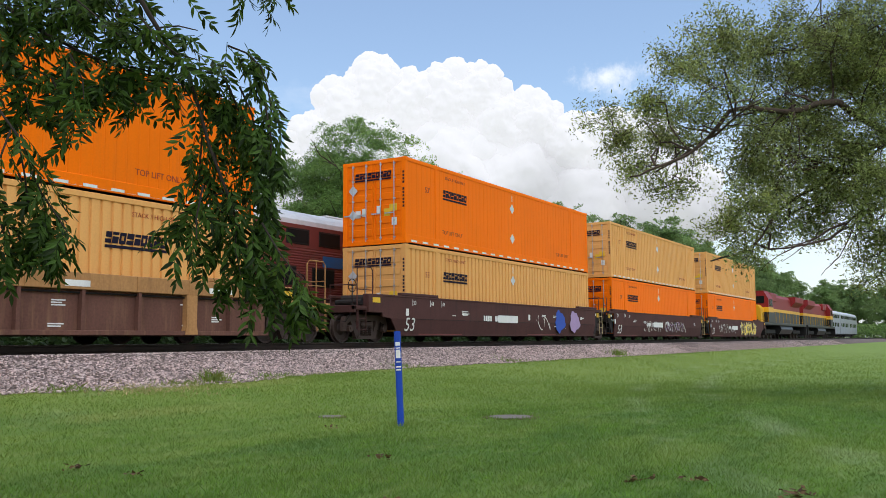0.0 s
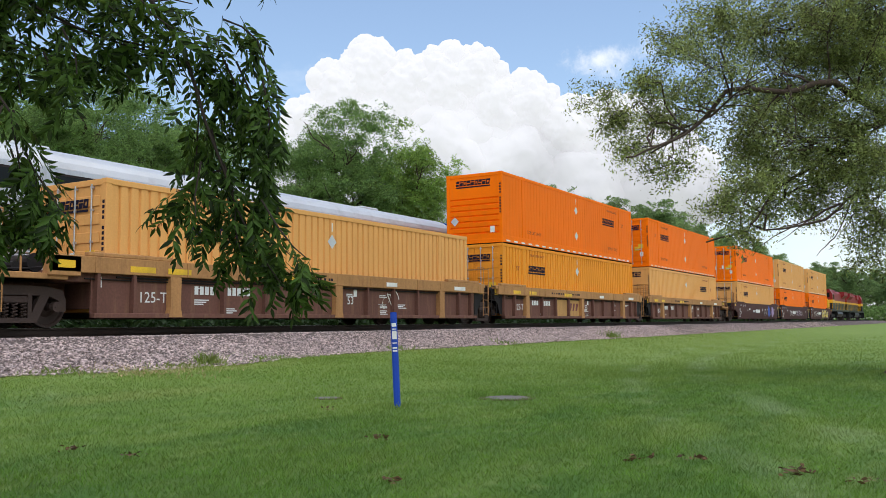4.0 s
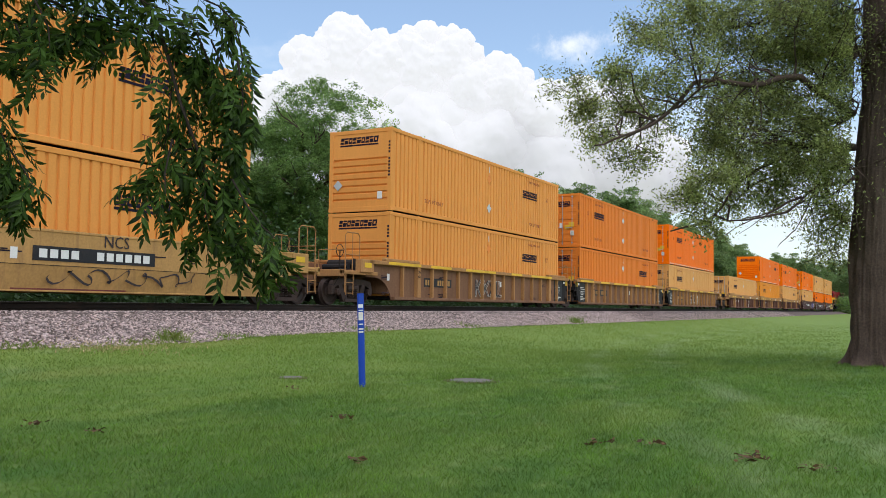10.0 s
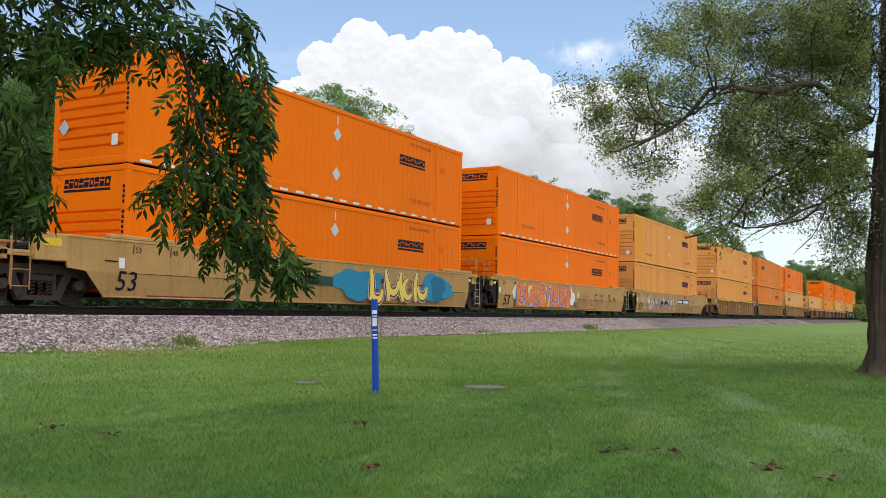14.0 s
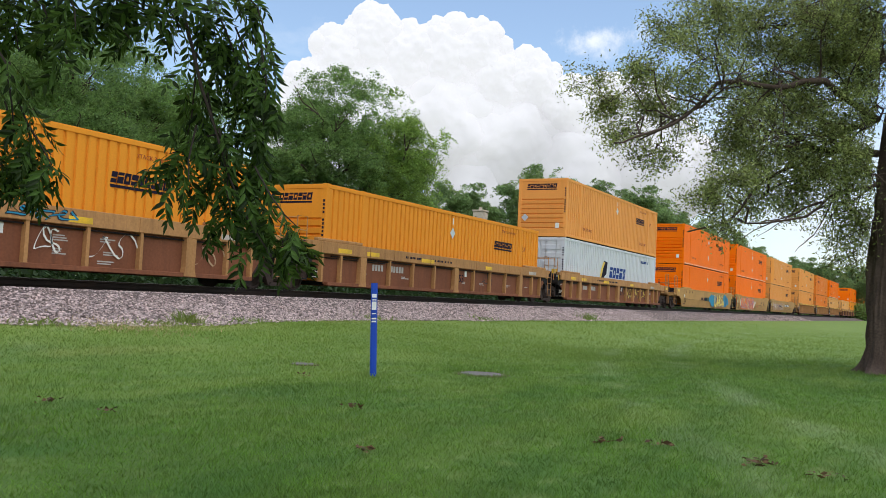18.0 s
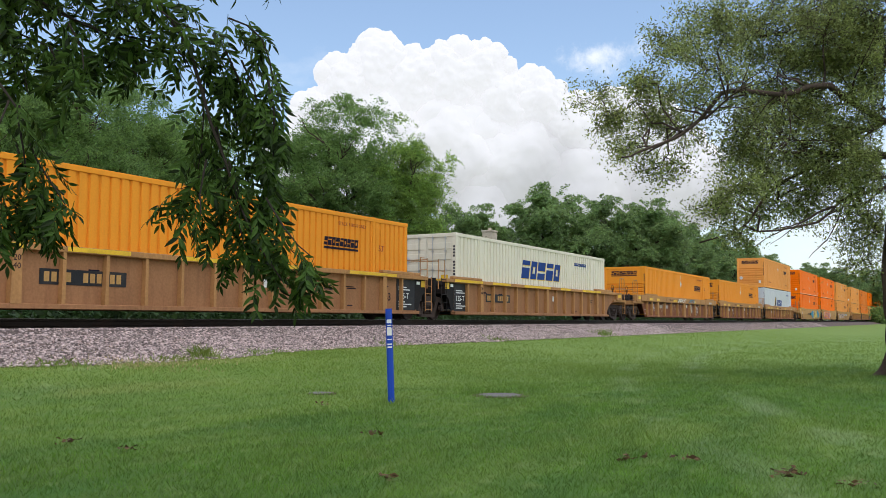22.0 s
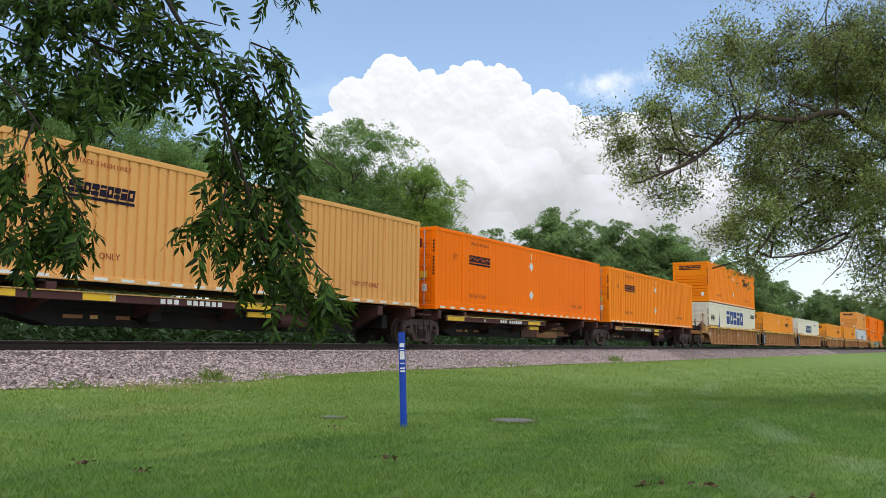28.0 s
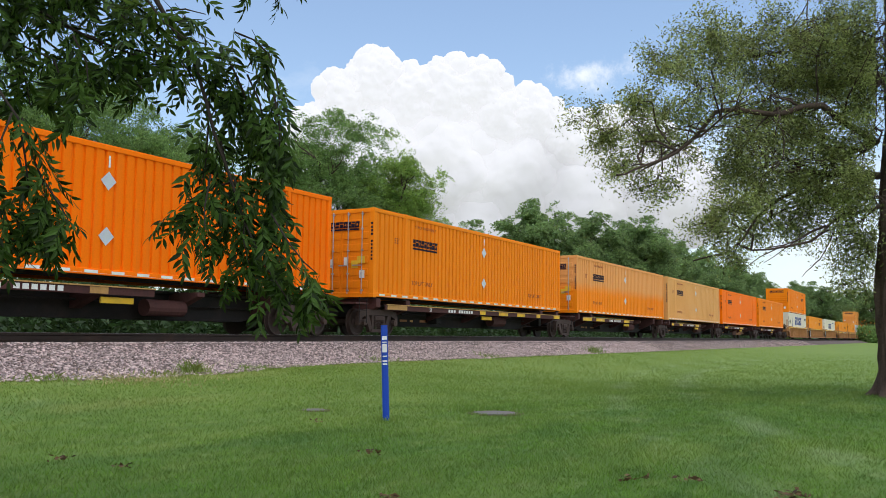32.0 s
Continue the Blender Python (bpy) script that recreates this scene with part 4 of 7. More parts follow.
def end_profile(style, coupler):
    """Outline of a side plate's end, from the bottom up: distance past the container's end, height."""
    if not coupler:
        return {"smooth": [(0.2, WELL_LO), (0.28, FOLD), (0.32, WELL_HI - 0.02)], "tan": [(0.45, WELL_LO), (0.5, FOLD), (0.5, WELL_HI - 0.02)],
                "deep": [(0.0, WELL_LO), (0.42, FOLD), (0.85, 1.0), (0.85, WELL_HI - 0.02)], "square": [(0.3, WELL_LO), (0.3, FOLD), (0.85, 1.1), (0.85, WELL_HI - 0.02)]}[style]
    return {"smooth": [(0.6, WELL_LO), (1.15, FOLD), (1.62, 0.80), (1.7, WELL_HI - 0.02)],
            "tan": [(0.0, WELL_LO), (0.1, 0.42), (0.24, 0.6), (0.42, FOLD), (0.62, 0.85), (0.9, 0.92), (1.6, 0.94), (1.6, WELL_HI - 0.02)],
            "deep": [(0.5, WELL_LO), (0.9, FOLD), (1.05, 0.95), (1.5, 0.98), (1.5, WELL_HI - 0.02)], "square": [(0.4, WELL_LO), (0.4, FOLD), (0.4, 1.12), (1.45, 1.14), (1.45, WELL_HI - 0.02)]}[style]


def well_side(style, s, cl, cr):
    """One side of a well: a deep plate, folded inwards below on the smooth cars, recessed between chords on the others."""
    y0 = {"smooth": 1.50, "tan": 1.38, "deep": 1.38, "square": 1.38}[style]
    a, b = end_profile(style, cl), end_profile(style, cr)
    g = Geo()
    for low in (True, False):
        keep = (lambda z: z <= FOLD) if low else (lambda z: z >= FOLD)
        o = [(-x, z) for x, z in a if keep(z)] + [(CL + x, z) for x, z in b[::-1] if keep(z)]
        n = len(o)
        tuck = 0.10 if style == "smooth" else 0.0
        v = [(x, s * (y0 - t - (tuck * (FOLD - z) / (FOLD - WELL_LO) if low else 0)), z) for t in (0, 0.04) for x, z in o]
        g.add(v, [tuple(range(n)), tuple(range(2 * n - 1, n - 1, -1))] + [(i, n + i, n + (i + 1) % n, (i + 1) % n) for i in range(n)])
    return g


def coupler_end(t, sgn, xe, style, mc, color, m):
    """Everything past a coupler end: truck, end box, platform sill, handrail, ladder, brake gear, coupler."""
    box1 = {"smooth": 2.4, "tan": 2.1, "deep": 2.4, "square": 1.5}[style]
    x = lambda d: xe + sgn * d
    truck(t, x(1.93))
    for s in (-1, 1):
        part("end_box", Geo().box(*sorted((x(box1 - 0.75), x(box1))), *sorted((s * 1.53, s * 1.30)), 0.92 if style == "smooth" else 1.06, WELL_HI + 0.02, 0.015), mc, t, "weathered end box of the chord")
    part("reflector", Geo().box(*sorted((x(box1 - 0.6), x(box1 - 0.2))), -1.538, -1.529, 1.22, 1.38), M["yellow"], t, "yellow reflective plate")
    part("end_platform", Geo().box(*sorted((x(0.25), x(3.3))), -0.34, 0.34, 0.62, 0.98, 0.02).box(*sorted((x(0.2), x(1.0))), -1.36, 1.36, 0.95, 1.14, 0.015).box(*sorted((x(0.12), x(0.2))), -1.36, 1.36, 0.4, 1.3, 0.01), m, t)
    part("end_sill", Geo().box(*sorted((x(1.0), x(3.05))), -1.46, -1.36, 0.98, 1.10, 0.012).box(*sorted((x(1.0), x(3.05))), 1.36, 1.46, 0.98, 1.10, 0.012).box(*sorted((x(2.95), x(3.05))), -1.46, 1.46, 0.9, 1.12, 0.012), mc, t)
    part("end_deck", Geo().box(*sorted((x(1.0), x(2.95))), -1.35, 1.35, 1.08, 1.11), M["steel"], t)
    for yy in (-1.42, 1.42):
        g = Geo()
        g.tube([(x(2.85), yy, 0.4), (x(2.85), yy, 2.2), (x(2.75), yy, 2.3), (x(2.15), yy, 2.3), (x(2.05), yy, 2.2), (x(2.05), yy, 1.1)], 0.02, 6)
        g.tube([(x(2.85), yy, 1.6), (x(2.05), yy, 1.6)], 0.015, 5)
        g.tube([(x(2.45), yy, 2.3), (x(2.45), yy, 1.1)], 0.015, 5)
        if yy < 0:
            g.tube([(x(2.85), -1.42, 1.75), (x(2.85), -0.4, 1.75), (x(2.85), -0.4, 1.1)], 0.018, 5)
        part("handrail", g, CAR["ochre"] if color != "maroon" else mc, t, "bent steel handrail")
    ladder(t, x(2.65) - 0.2, -1.46, 0.32, 1.1, m="ochre" if color != "maroon" else "maroon", rungs=3)
    part("brake_cylinder", Geo().tube([(x(1.2), -0.6, 1.36), (x(1.2), 0.35, 1.36)], 0.17, 14).tube([(x(1.75), -0.8, 1.26), (x(1.75), 0.2, 1.26)], 0.1, 10).tube([(x(1.2), -0.66, 1.36), (x(1.2), -0.6, 1.36)], 0.2, 14), M["steel"], t, "rusty brake cylinder")
    part("valve_box", Geo().box(x(0.75) - 0.15, x(0.75) + 0.15, -1.0, -0.6, 1.14, 1.5, 0.03).tube([(x(0.75), -0.9, 1.3), (x(1.7), -1.0, 1.2), (x(2.6), -1.0, 1.15)], 0.018, 5), M["steel"], t)
    part("brake_wheel", Geo().tube([(x(2.4) + 0.2 * math.cos(a), -0.9, 1.75 + 0.2 * math.sin(a)) for a in [k * math.pi / 8 for k in range(17)]], 0.014, 5).tube([(x(2.4) - 0.2, -0.9, 1.75), (x(2.4) + 0.2, -0.9, 1.75)], 0.012, 4).tube([(x(2.4), -0.9, 1.1), (x(2.4), -0.9, 1.75)], 0.02, 5), M["steel"], t)
    part("coupler", lambda: Geo().box(0, 0.62, -0.09, 0.09, 0.72, 0.92, 0.02).box(0.45, 0.75, -0.16, 0.16, 0.68, 0.95, 0.04), M["steel"], t, at=pose(x(2.95), 0, 0, 0, 0, 0 if sgn > 0 else 180), key="coup")
    part("hose", Geo().tube([(x(3.0), -0.3, 0.8), (x(3.3), -0.34, 0.45), (x(3.65), -0.3, 0.42)], 0.025, 6), M["rubber"], t, "black air hose")
    part("cut_lever", Geo().tube([(x(3.05), -1.35, 0.9), (x(3.12), -1.2, 0.62), (x(3.12), -0.3, 0.75)], 0.014, 5), M["steel"], t)


def joint_end(t, sgn, xe, xj, style, mc, color, m):
    """Everything past an articulated joint end: black end panel with yellow plate, ladder, grab rail, half of the joint."""
    x = lambda d: xe + sgn * d
    part("end_platform", Geo().box(*sorted((x(0.25), x(xj))), -0.34, 0.34, 0.62, 0.98, 0.02).box(*sorted((x(0.2), x(0.95))), -1.36, 1.36, 0.95, 1.12, 0.015).box(*sorted((x(0.12), x(0.2))), -1.36, 1.36, 0.4, 1.3, 0.01), M["steel"], t)
    lo = 0.35 if style != "deep" else 1.0
    for s in (-1, 1):
        part("end_panel", Geo().plate([(x(0.34), WELL_HI - 0.04), (x(1.0), WELL_HI - 0.1), (x(1.0), 0.95), (x(0.75), 0.8), (x(0.55), lo), (x(0.34), lo)], *sorted((s * 1.40, s * 1.37))), M["steel"], t, "black end panel")
        part("top_cap", Geo().box(*sorted((x(0.3), x(1.05))), *sorted((s * 1.5, s * 1.3)), WELL_HI - 0.1, WELL_HI + 0.03, 0.012), mc, t)
    part("reflector", Geo().box(*sorted((x(0.72), x(0.98))), -1.42, -1.405, 1.12, 1.34), M["yellow"], t, "yellow reflective plate")
    if style in ("smooth", "tan"):
        part("plate", Geo().box(*sorted((x(0.42), x(0.62))), -1.42, -1.405, 1.2, 1.3), M["white"], t)
    part("joint_guard", lambda: Geo().box(-0.05, 0.05, -1.2, 1.2, 0.62, 1.5, 0.01), M["steel"], t, at=(x(xj - 0.35), 0, 0), key="jg")
    ladder(t, x(1.15) - 0.2, -1.45, 0.3, 1.5, m="steel" if sgn < 0 else ("ochre" if style != "smooth" else "straw"), rungs=5)
    g = Geo().tube([(x(1.3), -1.3, 1.1), (x(1.3), -1.3, 2.15), (x(0.85), -1.3, 2.15), (x(0.85), -1.3, 1.5)], 0.018, 6).tube([(x(1.3), -1.3, 1.75), (x(0.85), -1.3, 1.75)], 0.014, 5)
    g.tube([(x(1.3), -1.3, 2.1), (x(1.3), 0.6, 2.1), (x(1.3), 0.6, 1.1)], 0.016, 5)
    part("grab_rail", g, mc, t)
    part("brake_gear", Geo().tube([(x(0.55), -1.1, 1.32), (x(0.55), -0.2, 1.32)], 0.12, 12).box(x(0.8) - 0.1, x(0.8) + 0.1, -0.9, -0.5, 1.12, 1.45, 0.02), M["steel"], t)
    if sgn < 0:
        truck(t, xe - xj)


def well_unit(style, color, at, left, right, graffiti=(), seed=0, boards=(), chord=None, number=None):
    """One unit of an articulated well car. left, right: 'end' for a coupler end with its own truck, or the distance to the shared joint."""
    rng = random.Random(seed)
    words = {"maroon": "dark maroon brown", "brown": "faded brown", "rust": "rust red", "tan": "dusty tan", "ochre": "weathered yellow ochre", "straw": "pale straw yellow", "copper": "rusty ochre"}[color]
    t = thing("well_car", words + (" smooth-sided" if style == "smooth" else " ribbed") + " railway well car with painted marks", "railcar", at, "well cars of the train")
    m = CAR[color]
    mc = CAR[chord or color]
    cl, cr = left == "end", right == "end"
    el, er = end_profile(style, cl)[-1][0], end_profile(style, cr)[-1][0]
    bl, br = end_profile(style, cl)[0][0], end_profile(style, cr)[0][0]
    deep = style in ("deep", "square")
    zc = {"smooth": WELL_HI - 0.03, "tan": WELL_HI - 0.1}.get(style, 1.14)
    yp = {"smooth": -1.50}.get(style, -1.38)
    for s in (-1, 1):
        part("side_plate", lambda: well_side(style, s, cl, cr), m, t, key=("wsd", style, color, s, cl, cr))
        a, b = sorted((s * 1.53, s * 1.36)) if style != "smooth" else sorted((s * 1.515, s * 1.40))
        part("bottom_chord", lambda: Geo().box(-bl, CL + br, *sorted((s * (1.42 if style == "smooth" else 1.52), s * 1.34)), WELL_LO - 0.02, WELL_LO + (0.02 if style == "smooth" else 0.085), 0.01), m, t, key=("wbc", style, color, s, bl, br))
        part("top_chord", lambda: Geo().box(-el, CL + er, a, b, zc, WELL_HI + 0.03, 0.012), mc, t, key=("wtc", style, chord or color, s, el, er))
        for x0 in (-0.55, CL - 1.75):
            part("corner_guide", lambda: Geo().box(0, 2.3, *sorted((s * 1.5, s * 1.33)), WELL_HI + 0.03, WELL_HI + 0.13, 0.02), mc, t, at=(x0, 0, 0), key=("wcg", chord or color, s))
        ribs = {"smooth": [], "tan": [(0.6 + 1.068 * k, k in (1, 7, 13)) for k in range(15)]}.get(style, [(x, w) for x, w in ((-0.3, 0), (0.65, 0), (1.8, 1), (3.4, 0), (4.9, 0), (6.4, 0), (8.0, 1), (9.5, 0), (10.95, 0), (12.4, 0), (13.9, 1), (15.2, 0), (16.1, 0))])
        for x, wide in ribs:
            if deep and wide:
                part("post", lambda: Geo().plate([(-0.16, 1.14), (0.16, 1.14), (0.15, 0.45), (0.2, 0.22), (-0.2, 0.22), (-0.15, 0.45)], *sorted((s * 1.36, s * 1.535))), mc, t, at=(x, 0, 0), key=("post", chord, color, s))
            else:
                w = 0.12 if wide else 0.045
                part("rib", lambda: Geo().plate([(-w, WELL_LO + 0.08), (w, WELL_LO + 0.08), (w * 0.85, zc), (-w * 0.85, zc)], *sorted((s * 1.36, s * (1.525 if wide else 1.51)))), mc if style in ("tan", "deep") else m, t, at=(x, 0, 0), key=("rib", wide, style, color, s, chord))
    if style == "tan":
        for x0, ln in ((-0.4, 2.2), (2.6, 1.6), (5.6, 2.8), (9.6, 1.2), (12.4, 2.6)):
            part("chord_stripe", lambda: Geo().box(0, ln, -1.537, -1.529, WELL_HI - 0.075, WELL_HI + 0.02), M["yellow"], t, at=(x0 + rng.uniform(-0.3, 0.3), 0, 0), key=("cst", ln), label="bright yellow paint stripe")
    if deep:
        part("pipe", Geo().tube([(0.2, -1.43, 1.08), (CL - 0.2, -1.43, 1.08)], 0.022, 6).tube([(-0.6, -1.42, 1.02), (3.2, -1.42, 1.02)], 0.016, 5), M["steel"], t, "dark air pipe")
        for x0, ln in ((0.3, 0.7), (1.7, 0.7), (5.5, 0.9), (10.3, 0.6), (14.6, 0.8)):
            part("chord_stripe", lambda: Geo().box(0, ln, -1.537, -1.529, 1.2, 1.33), M["yellow"] if rng.random() < 0.5 else ink_of(color), t, at=(x0 + rng.uniform(-0.3, 0.3), 0, 0), key=("cst2", ln, color), label="faded paint mark")
        g = Geo()
        x = 4.3
        while x < 7.6:
            w = rng.uniform(0.05, 0.13)
            g.box(x, x + w, -1.534, -1.529, 1.27, 1.34)
            x += w + (0.12 if rng.random() < 0.25 else 0.025)
        part("stencil_line", g, M["navy"], t, "line of small dark stencil marks")
        for x in (-0.4, 2.15, 3.6, 6.0, 9.6, 12.3, 13.8, CL + 0.4):
            part("chord_stiffener", lambda: Geo().box(-0.015, 0.015, -1.545, -1.53, 1.15, WELL_HI + 0.02), mc, t, at=(x, 0, 0), key=("stiff", chord or color))
    if style == "square" and seed == 5:
        for xa, xb in ((4.96, 6.34), (6.46, 7.83)):
            part("repainted_panel", Geo().box(xa, xb, -1.39, -1.381, WELL_LO + 0.09, 1.05), CAR["straw"], t, "panel repainted yellow ochre")
        for k, w in enumerate((0.3, 0.3, 0.34)):
            part("panel_mark", Geo().plate([(0, 0), (w * 0.55, 0), (w, 0.34), (w * 0.3, 0.34)], -1.395, -1.391), M["oxide"], t, "dark red block mark", at=(6.66 + 0.36 * k, 0, 0.56))
    for k in range(9):
        part("floor_beam", lambda: Geo().box(-0.12, 0.12, -1.35, 1.35, WELL_LO, WELL_LO + 0.09), M["steel"], t, at=(0.3 + 1.94 * k, 0, 0), key="wf")
    for sgn, kind in ((-1, left), (1, right)):
        xe = 0 if sgn < 0 else CL
        if kind == "end":
            coupler_end(t, sgn, xe, style, mc, color, m)
        else:
            joint_end(t, sgn, xe, kind, style, mc, color, m)
    ink = ink_of(color)
    yo = yp - 0.003
    if number:
        xs, h = number
        at53 = pose(xs, -1.446, 0.36, 10.7, 0, 0) if style == "smooth" else pose(xs, yo - 0.02, 0.62)
        part("mark", lettering("53", h, M["navy"] if style == "deep" else ink), None, t, at=at53)
    for xb in boards:
        part("board", lambda: Geo().box(0, 1.15, yo - 0.01, yo - 0.003, WELL_LO + 0.1, WELL_HI - 0.12), M["black"], t, "black data board", at=(xb, 0, 0), key="board")
        for k, (w, z) in enumerate(((0.5, 0.42), (0.8, 0.5), (0.4, 0.58), (0.7, 0.98), (0.5, 1.06))):
            part("data_line", lambda: Geo().box(0.12, 0.12 + w, yo - 0.013, yo - 0.01, z, z + 0.035), M["white"], t, at=(xb, 0, 0), key=("dl", k))
        part("mark", lettering("125-T", 0.2, M["white"]), None, t, at=(xb + 0.1, yo - 0.012, 0.7))
    if style == "square":
        part("mark", lettering("125-T", 0.25, M["white"]), None, t, at=(0.83, yo - 0.004, 0.55))
    mark_ink = {"smooth": ink, "tan": CAR["straw"], "deep": M["faded"]}.get(style, M["white"])
    for k in range(10):
        x = (2.35 if style == "tan" else 5.0 if style == "smooth" else 2.5) + 0.17 * k + (0.25 if k > 3 else 0)
        part("number_block", lambda: Geo().box(0, 0.12, -0.012, -0.009, 0.76, 0.96), mark_ink, t, at=(x, yo, 0), key=("cnb", mark_ink.name))
    if style == "tan":
        part("number_panel", Geo().box(2.25 if style == "tan" else 2.4, 4.4, yo - 0.009, yo - 0.002, 0.7, 1.02), M["black"], t, "black number panel")
    if style == "smooth" and seed == 10:
        part("number_panel", Geo().box(9.4, 12.65, yo - 0.008, yo - 0.002, 0.84, 1.14), M["black"], t, "black number panel")
        for k in range(10):
            part("number_block", lambda: Geo().box(0, 0.19, -0.011, -0.008, 0.9, 1.08), M["white"], t, "large white number block", at=(9.55 + 0.26 * k + (0.4 if k > 3 else 0), yo, 0), key="cnb_large")
    elif style == "smooth":
        part("number_panel", Geo().box(6.2, 7.9, yo - 0.008, yo - 0.002, 0.72, 1.0), M["panel_green"] if color == "straw" else ink, t, "dark painted number panel")
    if style == "smooth":
        part("fold_line", Geo().box(-0.2, CL + 0.1, yo - 0.002, yo + 0.004, FOLD - 0.006, FOLD + 0.006), M["steel"], t)
        for xa in (0.6, 9.0):
            part("warning_line", lambda: Geo().box(0, 2.9, -1.412, -1.400, 0.245, 0.275), M["oxide"], t, "thin maroon stencil line", at=(xa, 0, 0), key="wline")
        for x, z, tx in ((0.15, 1.22, "53"), (1.25, 1.22, "48"), (2.0, 1.22, "45")):
            part("mark", lettering(tx, 0.13, ink), None, t, at=(x, yo - 0.001, z))
            part("tick", Geo().box(x - 0.06, x - 0.035, yo - 0.004, yo - 0.001, z - 0.04, z + 0.17), ink, t)
    else:
        for x, z, tx in ((1.58, 1.14, "20"), (1.58, 0.98, "40")) if style == "tan" else ():
            part("mark", lettering(tx, 0.12, M["navy"]), None, t, at=(x, -1.528, z))
    for k in range(9):
        x = rng.choice((-0.7, 1.9, 2.6, 3.4, 4.3, 8.6, 10.2, 11.4, 12.6, 13.7, 14.6)) + rng.uniform(-0.1, 0.1)
        z = rng.choice((0.42, 0.98, 1.02, 1.06)) if not deep else rng.choice((0.42, 0.62, 0.9))
        if style == "smooth" and z < FOLD:
            z = 0.9
        o = Geo()
        for q in range(rng.randint(1, 3)):
            o.box(x, x + rng.uniform(0.2, 0.5), yo - 0.006, yo - 0.003, z - 0.05 * q, z - 0.05 * q + 0.028)
        part("stencil", o, ink, t)
    for x in (-0.3, 8.9):
        part("data_plate", Geo().box(x, x + 0.16, yo - 0.007, yo - 0.002, 0.85, 1.08), M["white"], t, "small white data plate")
    for layer, (kind, x0, x1, c1, c2) in enumerate(graffiti):
        yg = (yo - 0.02 if style != "smooth" else yo - 0.004) - 0.005 * layer
        if kind == "line":
            part("graffiti", scribble(rng, x0, x1, 0.5 if style != "smooth" else 0.45, 1.1, yg, max(2, int((x1 - x0) * 1.8)), 0.016), M["spray_" + c1], t, "sprayed graffiti lines")
        elif kind == "top":
            for c, r, q in ((c1, 0.035, 0), (c2, 0.014, 0.003)):
                part("graffiti", scribble(random.Random(int(x0 * 10)), x0, x1, 1.2, 1.42, -1.536 - q, max(3, int((x1 - x0) * 3)), r), M["spray_" + c], t, "small sprayed tag on the chord")
        elif kind == "splash":
            o = []
            p1, p2, p3 = (rng.uniform(0, 6.28) for q in range(3))
            for k in range(48):
                a = 2 * math.pi * k / 48
                r = 0.82 + 0.10 * math.sin(3 * a + p1) + 0.06 * math.sin(5 * a + p2) + 0.04 * math.sin(9 * a + p3)
                o.append(((x0 + x1) / 2 + (x1 - x0) / 2 * r * math.cos(a), 0.84 + 0.56 * r * math.sin(a)))
            part("graffiti", Geo().plate(o, yg - 0.006, yg - 0.003), M["spray_" + c1], t, "sprayed colour splash")
        elif kind == "band":
            n = max(8, int((x1 - x0) * 3))
            o = [(x0 + (x1 - x0) * k / n + rng.uniform(-0.06, 0.06), 0.28 + rng.uniform(0, 0.05)) for k in range(n + 1)]
            o += [(x1 - (x1 - x0) * k / n + rng.uniform(-0.08, 0.08), 1.3 + rng.uniform(-0.14, 0.1)) for k in range(n + 1)]
            part("graffiti", Geo().plate(o, yg - 0.004, yg - 0.002), M["spray_" + c1], t, "sprayed colour field")
        elif kind == "text":
            part("graffiti", lettering(c2, 0.27, M["spray_" + c1]), None, t, "hand-painted letters", at=(x0, yg - 0.003, x1))
        elif kind == "low":
            part("graffiti", scribble(rng, x0, x1, 0.36, 0.72, yg, max(2, int((x1 - x0) * 1.5)), 0.02), M["spray_" + c1], t, "sprayed graffiti lines")
        elif kind == "scratch":
            for k in range(int((x1 - x0) * 4)):
                x = x0 + k / 4 + rng.uniform(-0.1, 0.1)
                v, f = ribbon([(x - 0.1, 1.2 + rng.uniform(-0.2, 0.1)), (x + 0.1, 0.9), (x + rng.uniform(0.1, 0.45), 0.36 + rng.uniform(0, 0.15))], rng.uniform(0.02, 0.05), yg - 0.001 * (k % 5))
                part("graffiti", Geo().add(v, f), M["spray_" + rng.choice((c1, c2))], t, "sprayed graffiti stroke")
        elif kind == "letters":
            part("graffiti", lettering(c2, 0.72, M["spray_ink"]), None, t, "dark letter shadows", at=(x0 + 0.07, yg + 0.012, 0.40))
            part("graffiti", outlined(c2, 0.72, M["spray_" + c1]), None, t, "hollow sprayed letters", at=(x0, yg - 0.004, 0.42))
        elif kind == "solid":
            part("graffiti", lettering(c2, 0.7, M["spray_" + c1]), None, t, "dark sprayed letters", at=(x0, yg - 0.004, 0.42))
            part("graffiti", outlined(c2, 0.7, M["spray_pale"], 0.012), None, t, "pale letter outlines", at=(x0, yg - 0.005, 0.42))
        else:
            throwup(t, rng, x0, x1, yg, c1, c2)
    return t


def ink_of(color):
    return M["white"] if color in ("maroon", "brown") else M["faded"] if color == "rust" else M["navy"]


